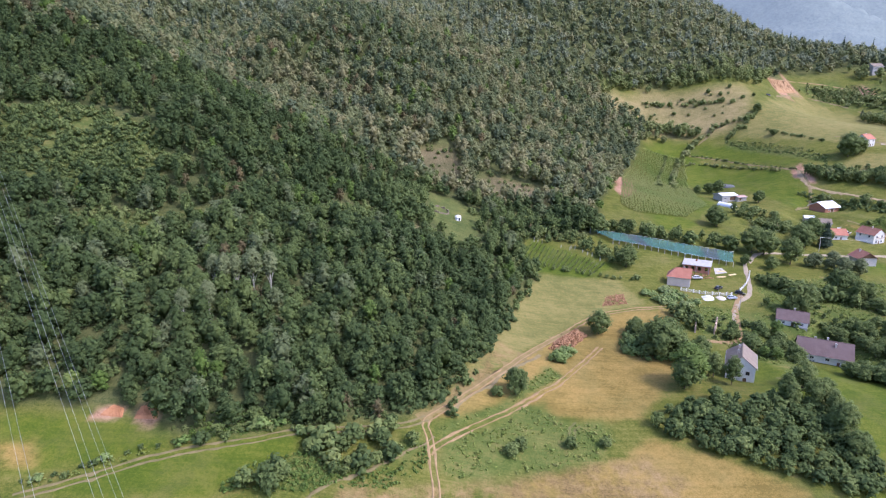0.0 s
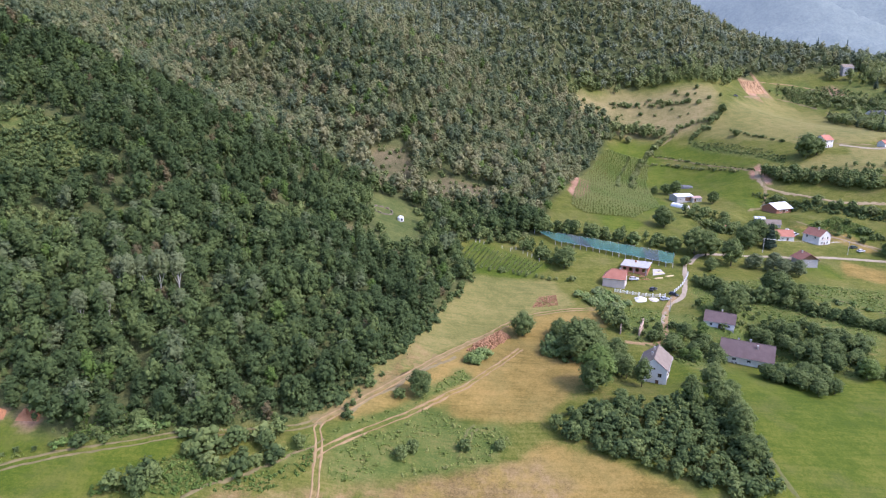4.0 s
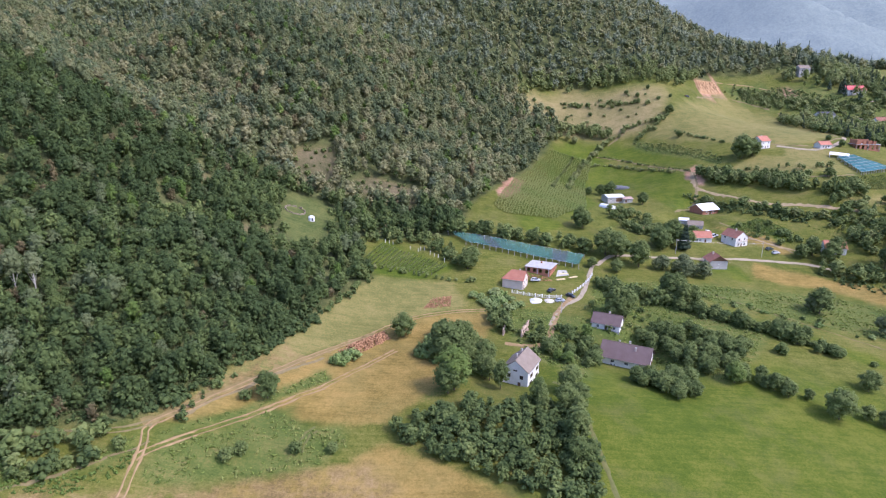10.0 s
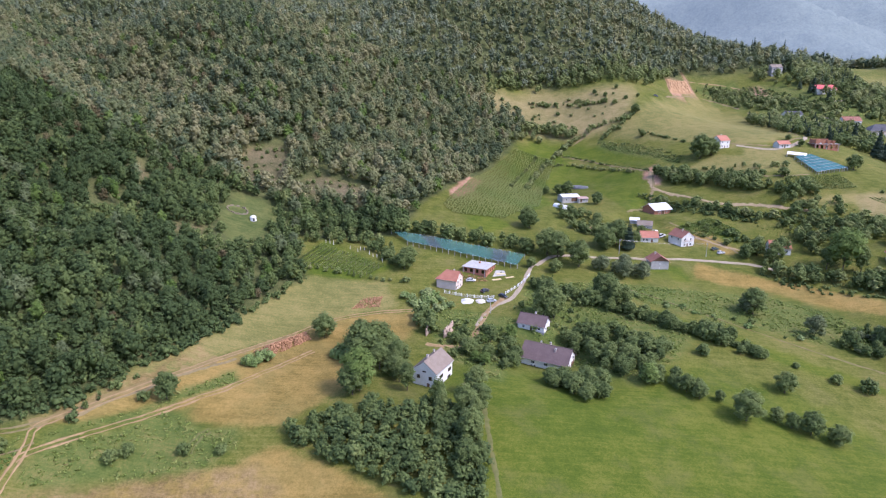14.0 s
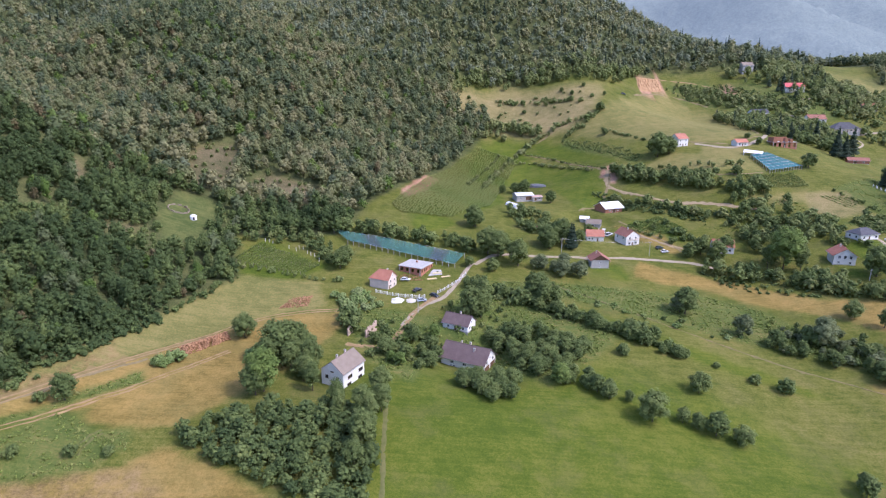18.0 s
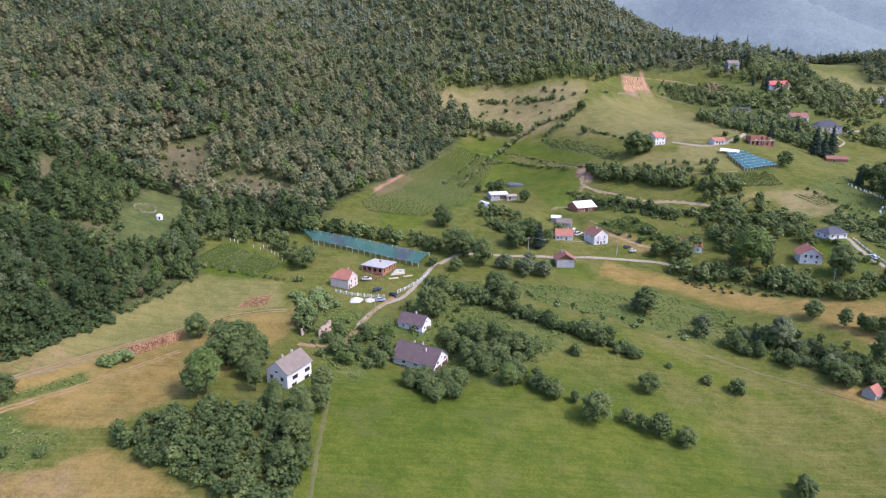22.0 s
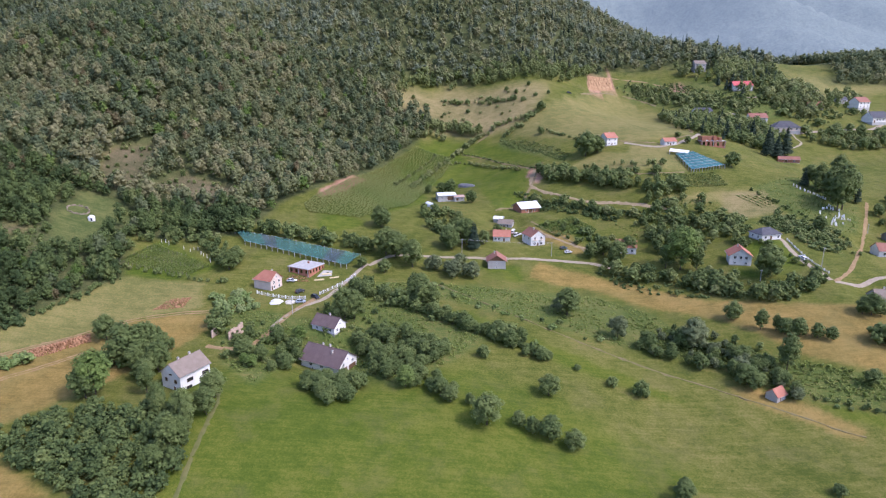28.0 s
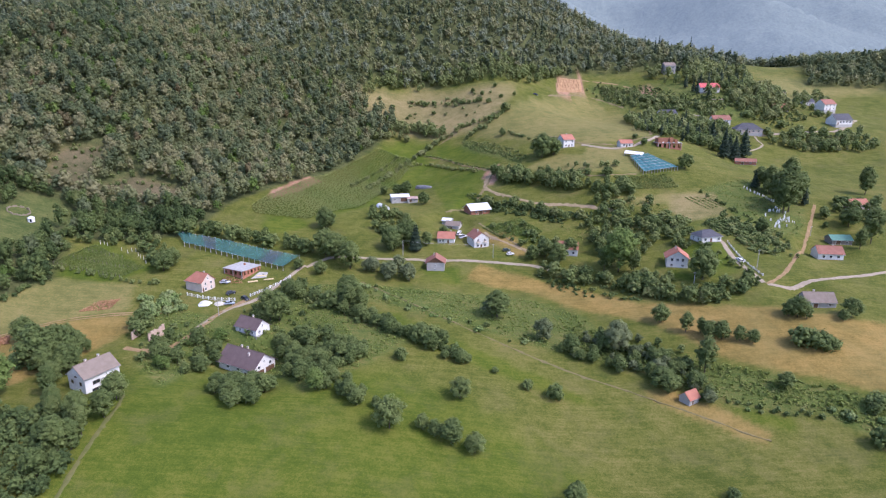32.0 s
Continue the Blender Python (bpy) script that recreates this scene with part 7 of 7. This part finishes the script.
def car(label, x, y, yaw, col, long=4.2, tall=1.45, name="car"):
    root = tagged(new(name), label, "car", "parked cars")
    e = 1.2
    gz = [ground_at(x + e * math.cos(radians(yaw)) * s, y + e * math.sin(radians(yaw)) * s) for s in (-1, 1)]
    tilt = math.degrees(math.atan2(gz[1] - gz[0], 2 * e))
    root.matrix_basis = pose(x, y, ground_at(x, y) + 0.12, 0, -tilt, yaw)
    k = long / 4.2
    body = paint("car_paint", col)
    bm = bmesh.new()
    prism(bm, [(px_ * k, pz) for px_, pz in ((-2.1, 0.35), (2.08, 0.35), (2.12, 0.6), (2.0, 0.78), (1.0, 0.93), (-1.75, 0.98), (-2.1, 0.85))], -0.86, 0.86)
    bmesh.ops.bevel(bm, geom=bm.edges[:], offset=0.06, segments=2, affect="EDGES")
    part("body", bm, body, root)
    bm = bmesh.new()
    lo = [(-1.75, 0.95), (1.05, 0.92)]
    hi = [(-1.35, tall), (0.25, tall)]
    v = []
    for (px_, pz), w in ((lo[0], 0.80), (lo[1], 0.80), (hi[1], 0.62), (hi[0], 0.62)):
        v.append((bm.verts.new((px_ * k, -w, pz)), bm.verts.new((px_ * k, w, pz))))
    for i in range(4):
        j = (i + 1) % 4
        bm.faces.new((v[i][0], v[j][0], v[j][1], v[i][1]))
    bm.faces.new([q[0] for q in v][::-1])
    bm.faces.new([q[1] for q in v])
    bmesh.ops.recalc_face_normals(bm, faces=bm.faces)
    part("cabin_glass", bm, GLASS, root)
    bm = bmesh.new()
    box(bm, -1.36 * k, 0.26 * k, -0.63, 0.63, tall - 0.01, tall + 0.05)
    for px_, qx in ((-1.4, -1.75), (0.27, 1.05), (-0.5, -0.5)):
        for s in (-1, 1):
            tube(bm, (px_ * k, s * 0.63, tall), (qx * k, s * 0.81, 0.93), 0.05, 0.06, 4)
    part("roof", bm, body, root)
    for px_ in (-1.3, 1.3):
        for s in (-1, 1):
            bm = bmesh.new()
            bmesh.ops.create_cone(bm, cap_ends=True, segments=16, radius1=0.32, radius2=0.32, depth=0.2, matrix=pose(px_ * k, s * 0.8, 0.2, 90))
            wh = part("wheel", bm, TYRE, root)
            bm = bmesh.new()
            bmesh.ops.create_cone(bm, cap_ends=True, segments=12, radius1=0.2, radius2=0.2, depth=0.22, matrix=pose(px_ * k, s * 0.8, 0.2, 90))
            part("rim", bm, METAL, wh)
    for s in (-1, 1):
        bm = bmesh.new()
        box(bm, 2.0 * k, 2.1 * k, s * 0.6 - 0.18, s * 0.6 + 0.18, 0.58, 0.74)
        part("headlight", bm, LAMP, root)
        bm = bmesh.new()
        box(bm, -2.13 * k, -2.06 * k, s * 0.62 - 0.15, s * 0.62 + 0.15, 0.62, 0.82)
        part("tail_light", bm, TAIL, root)
    return root


car("white estate car parked beside the cream house", 119.2, 262.0, -12, (0.75, 0.76, 0.78), 4.4)
car("dark car parked on the lawn", 125.0, 252.6, 35, (0.03, 0.035, 0.045), 4.1)
car("black car parked at the garden gate", 132.6, 248.2, -35, (0.015, 0.015, 0.02), 4.3)
car("silver-blue car parked beside the gravel heaps", 127.3, 244.0, 8, (0.42, 0.47, 0.55), 4.2)
car("white car parked on the concrete driveway", 357.0, 275.2, 98, (0.80, 0.80, 0.80), 4.4)
car("white van parked behind the farmhouse", 228.6, 323.5, 20, (0.78, 0.78, 0.77), 4.6, 1.9, "van")
car("white car parked in the farmyard", 226.4, 327.2, 70, (0.72, 0.72, 0.71), 4.2)
car("small white car beside the village road", 252.5, 302.8, 10, (0.74, 0.74, 0.73), 3.9)
car("dark blue car parked at the top of the pasture", 300, 561, 10, (0.03, 0.05, 0.10), 4.3)
car("old dark green car beside the village road", 250.9, 306.6, 12, (0.06, 0.09, 0.07), 4.0)

# ---- poles, tent, tunnel, stack, graves ----
def pole(label, x, y, high, arm=0.0, material=None, lean=0.0):
    root = tagged(new("utility_pole"), label, "pole", "utility poles")
    root.matrix_basis = pose(x, y, ground_at(x, y), lean, 0, 20)
    bm = bmesh.new()
    tube(bm, (0, 0, -0.5), (0, 0, high), 0.15, 0.10, 8)
    part("shaft", bm, material or CONCRETE, root)
    bm = bmesh.new()
    box(bm, -0.7 - arm, 0.7 + arm, -0.05, 0.05, high - 0.5, high - 0.38)
    part("crossarm", bm, METAL, root)
    for s in (-0.6, 0.6):
        bm = bmesh.new()
        tube(bm, (s, 0, high - 0.38), (s, 0, high - 0.15), 0.05, 0.04, 6)
        part("insulator", bm, PVC, root)
    return root


POLES = ((126.1, 234.6, 6.5), (197.3, 297.8, 8.0), (243.3, 299.6, 7.5), (361.6, 268.0, 9.0), (330.3, 260.4, 5.5), (408.9, 308, 5.0))
for x, y, h in POLES:
    pole("slim pale concrete utility pole", x, y, h)


def wires(label, ends, sag, r=0.02):
    root = tagged(new("overhead_wires"), label, "wires")
    for off in (-0.6, 0.6):
        bm = bmesh.new()
        (ax, ay, az), (bx, by, bz) = ends
        pts = []
        for k in range(15):
            t = k / 14
            pts.append((ax + (bx - ax) * t, ay + (by - ay) * t + off, az + (bz - az) * t - sag * 4 * t * (1 - t)))
        for p, q in zip(pts, pts[1:]):
            tube(bm, p, q, r, r, 4)
        part("wire", bm, METAL, root)


def power_line(low, high, sag):
    """Two long conductors of a power line, climbing to the hill."""
    root = tagged(new("power_line"), "pair of thin grey power line conductors crossing the valley side", "power line", kind="structure")
    low, high = Vector(low), Vector(high)
    for off in (-0.3, 0.3):
        bm = bmesh.new()
        pts = [low.lerp(high, k / 24) + Vector((off, off, -sag * 4 * (k / 24) * (1 - k / 24))) for k in range(25)]
        for p, q in zip(pts, pts[1:]):
            tube(bm, p, q, 0.014, 0.014, 4)
        part("conductor", bm, METAL, root)


power_line((-12, 32, 24), (-168, 217, 90), 3.0)
power_line((-5, 18, 33), (-165, 208, 98), 3.0)
power_line((-11, 15, 34), (-172, 209, 98), 3.0)
wires("pair of sagging overhead wires along the village road", ((197.3, 297.8, ground_at(197.3, 297.8) + 7.7), (243.3, 299.6, ground_at(243.3, 299.6) + 7.2)), 0.8)


def tent(x, y):
    root = tagged(new("tent"), "small white round tent with a dark entrance on grass", "tent")
    root.matrix_basis = pose(x, y, ground_at(x, y) - 0.1) @ Matrix.Diagonal((0.82, 0.82, 0.85, 1))
    n = 10
    bm = bmesh.new()
    lo = [bm.verts.new((2.0 * math.cos(6.283 * i / n), 2.0 * math.sin(6.283 * i / n), -0.4)) for i in range(n)]
    hi = [bm.verts.new((1.9 * math.cos(6.283 * i / n), 1.9 * math.sin(6.283 * i / n), 2.0)) for i in range(n)]
    for i in range(n):
        bm.faces.new((lo[i], lo[(i + 1) % n], hi[(i + 1) % n], hi[i]))
    part("side", bm, PVC, root)
    bm = bmesh.new()
    rings = [[bm.verts.new((r * math.cos(6.283 * i / n), r * math.sin(6.283 * i / n), z)) for i in range(n)] for r, z in ((2.15, 1.95), (1.6, 2.6), (0.9, 3.0), (0.2, 3.2))]
    for a, b in zip(rings, rings[1:]):
        for i in range(n):
            bm.faces.new((a[i], a[(i + 1) % n], b[(i + 1) % n], b[i]))
    bm.faces.new(rings[-1])
    part("roof", bm, PVC, root)
    bm = bmesh.new()
    box(bm, 0.5, 1.4, -1.95, -1.7, 0.0, 1.7)
    part("entrance", bm, GLASS, root, "dark open entrance")


tent(8.2, 300.8)


def tunnel(label, x, y, yaw, long, radius, material):
    root = tagged(new("polytunnel"), label, "polytunnel")
    root.matrix_basis = pose(x, y, ground_at(x, y) - 0.2, 0, 0, yaw)
    n = 10
    arc = [(radius * math.cos(math.pi * i / n), radius * 1.05 * math.sin(math.pi * i / n)) for i in range(n + 1)]
    bm = bmesh.new()
    prism(bm, arc, -long / 2, long / 2)
    part("cover", bm, material, root)
    for k in range(6):
        yy = -long / 2 + long * k / 5
        bm = bmesh.new()
        for p, q in zip(arc, arc[1:]):
            tube(bm, (p[0] * 1.01, yy, p[1] * 1.01), (q[0] * 1.01, yy, q[1] * 1.01), 0.05, 0.05, 4)
        part("hoop", bm, METAL, root)


tunnel("white polythene tunnel beside the farm shed", 180, 367, 28, 11, 2.4, SHEETWHITE)


def tarp_stack(x, y, yaw):
    root = tagged(new("hay_stack"), "long hay stack under a grey tarpaulin in the green field", "hay stack")
    root.matrix_basis = pose(x, y, ground_at(x, y) - 0.2, 0, 0, yaw)
    rng = np.random.default_rng(5)
    bm = bmesh.new()
    n, k = 12, 9
    g = []
    for i in range(n + 1):
        u = -1 + 2 * i / n
        s = (1 - abs(u) ** 5) ** 0.5 if abs(u) < 1 else 0.02
        g.append([bm.verts.new((u * 6.5, math.cos(math.pi * j / (k - 1)) * 2.2 * max(s, 0.35), (math.sin(math.pi * j / (k - 1)) ** 0.7) * 2.4 * max(s, 0.3) + 0.12 * rng.normal())) for j in range(k)])
    for a, b in zip(g, g[1:]):
        for j in range(k - 1):
            bm.faces.new((a[j], a[j + 1], b[j + 1], b[j]))
    part("tarpaulin", bm, plain("grey_tarpaulin", (0.09, 0.09, 0.10), (0.22, 0.22, 0.24), 0.8, 0.6, 0.3), root)
    bm = bmesh.new()
    box(bm, -6.0, 6.0, -1.7, 1.7, -0.6, 0.5)
    part("bales", bm, plain("hay", (0.26, 0.20, 0.10), (0.42, 0.34, 0.18), 3.0), root)


tarp_stack(203.5, 421, -18)


def gravestone(x, y, s, yaw):
    root = tagged(new("gravestone"), "small white upright gravestone in grass", "gravestone", "gravestones")
    root.matrix_basis = pose(x, y, ground_at(x, y), 0, 0, yaw)
    bm = bmesh.new()
    arc = [(-0.28 * s, -0.2), (0.28 * s, -0.2), (0.28 * s, 0.9 * s)] + [(0.28 * s * math.cos(math.pi * k / 6), 0.9 * s + 0.25 * s * math.sin(math.pi * k / 6)) for k in range(1, 6)] + [(-0.28 * s, 0.9 * s)]
    prism(bm, arc, -0.09, 0.09)
    part("stone", bm, PVC, root)
    bm = bmesh.new()
    box(bm, -0.45 * s, 0.45 * s, -0.35, 0.35, -0.3, 0.1)
    part("base", bm, CONCRETE, root)


grave_rng = np.random.default_rng(21)
for k in range(16):                                        # a straight row, then stones scattered down the slope
    gravestone(399 + 8.5 * k / 15 + grave_rng.normal(0, 0.4), 363 - 19 * k / 15, grave_rng.uniform(0.9, 1.4), grave_rng.uniform(-10, 25))
for cx, cy, spread_r, count in ((403, 332, 4.0, 14), (402, 321, 4.0, 16), (395, 315, 4.0, 6), (392, 324, 4.0, 4)):
    for k in range(count):
        gravestone(cx + grave_rng.normal(0, spread_r * 0.6), cy + grave_rng.normal(0, spread_r * 0.6), grave_rng.uniform(0.8, 1.3), grave_rng.uniform(-20, 40))


def clay_bank(low_a, low_b, top_a, top_b, deep, label, clay):
    """A bare clay cutting with gullies washed down its face."""
    low_a, low_b, top_a, top_b = (np.array(q, float) for q in (low_a, low_b, top_a, top_b))
    u, v = np.meshgrid(np.linspace(0, 1, 60), np.linspace(0, 1, 36))
    u, v = u.ravel(), v.ravel()
    low = low_a + u[:, None] * (low_b - low_a)
    top = top_a + u[:, None] * (top_b - top_a)
    p = low + (top - low) * v[:, None]
    edge = np.minimum(np.minimum(u, 1 - u) * 8, np.minimum(v, 1 - v) * 6).clip(0, 1)
    gully = np.abs(smooth_noise(u * 42 + 3 * np.sin(v * 4), v * 7, 1.0)) + 0.6 * np.abs(smooth_noise(u * 97, v * 11 + 5, 1.0))
    z = heights(p[:, 0], p[:, 1]) - 0.6 * deep + edge * deep * (1.0 + gully * np.sin(v * 3.1))
    k = (np.arange(35)[:, None] * 60 + np.arange(59)[None]).ravel()
    me = mesh_from("clay_bank", np.column_stack([p, z]), np.stack([k, k + 1, k + 61, k + 60], 1))
    me.materials.append(clay)
    tagged(new("clay_bank", me), label, "bank", kind="structure")


RED_EARTH = plain("red_earth", (0.27, 0.125, 0.06), (0.45, 0.235, 0.125), 0.5, 0.95, 0.05, bump=0.4)
CLAY = plain("bare_clay", (0.27, 0.155, 0.075), (0.44, 0.29, 0.16), 0.25, 0.95, 0.05, bump=0.4)
clay_bank((321, 586), (354, 606), (330, 628), (358, 639), 1.5, "bare orange-brown clay cutting with washed gullies", CLAY)
clay_bank((-79, 134), (-72, 134), (-78, 138), (-74, 139), 0.7, "fresh orange-red earth slip at the wood edge", RED_EARTH)
clay_bank((-88, 134), (-81, 134), (-85, 138), (-82, 137), 0.5, "fresh orange-red earth slip at the wood edge", RED_EARTH)


def stake(x, y):
    """A white-painted post with a pointed top."""
    root = tagged(new("stake"), "white wooden stake standing among young orchard trees", "post", "orchard stakes")
    root.matrix_basis = pose(x, y, ground_at(x, y))
    bm = bmesh.new()
    tube(bm, (0, 0, -0.4), (0, 0, 1.7), 0.12, 0.11, 6)
    tube(bm, (0, 0, 1.7), (0, 0, 1.85), 0.11, 0.02, 6)
    part("post", bm, WHITEWASH, root)


for x, y in ((47, 292), (49, 292), (51, 291), (60, 287), (64, 285), (65, 287), (67, 287), (70, 283), (72, 281), (74, 280), (77, 276), (81, 279), (82, 279), (51, 299), (54, 299), (55, 299)):
    stake(x, y)
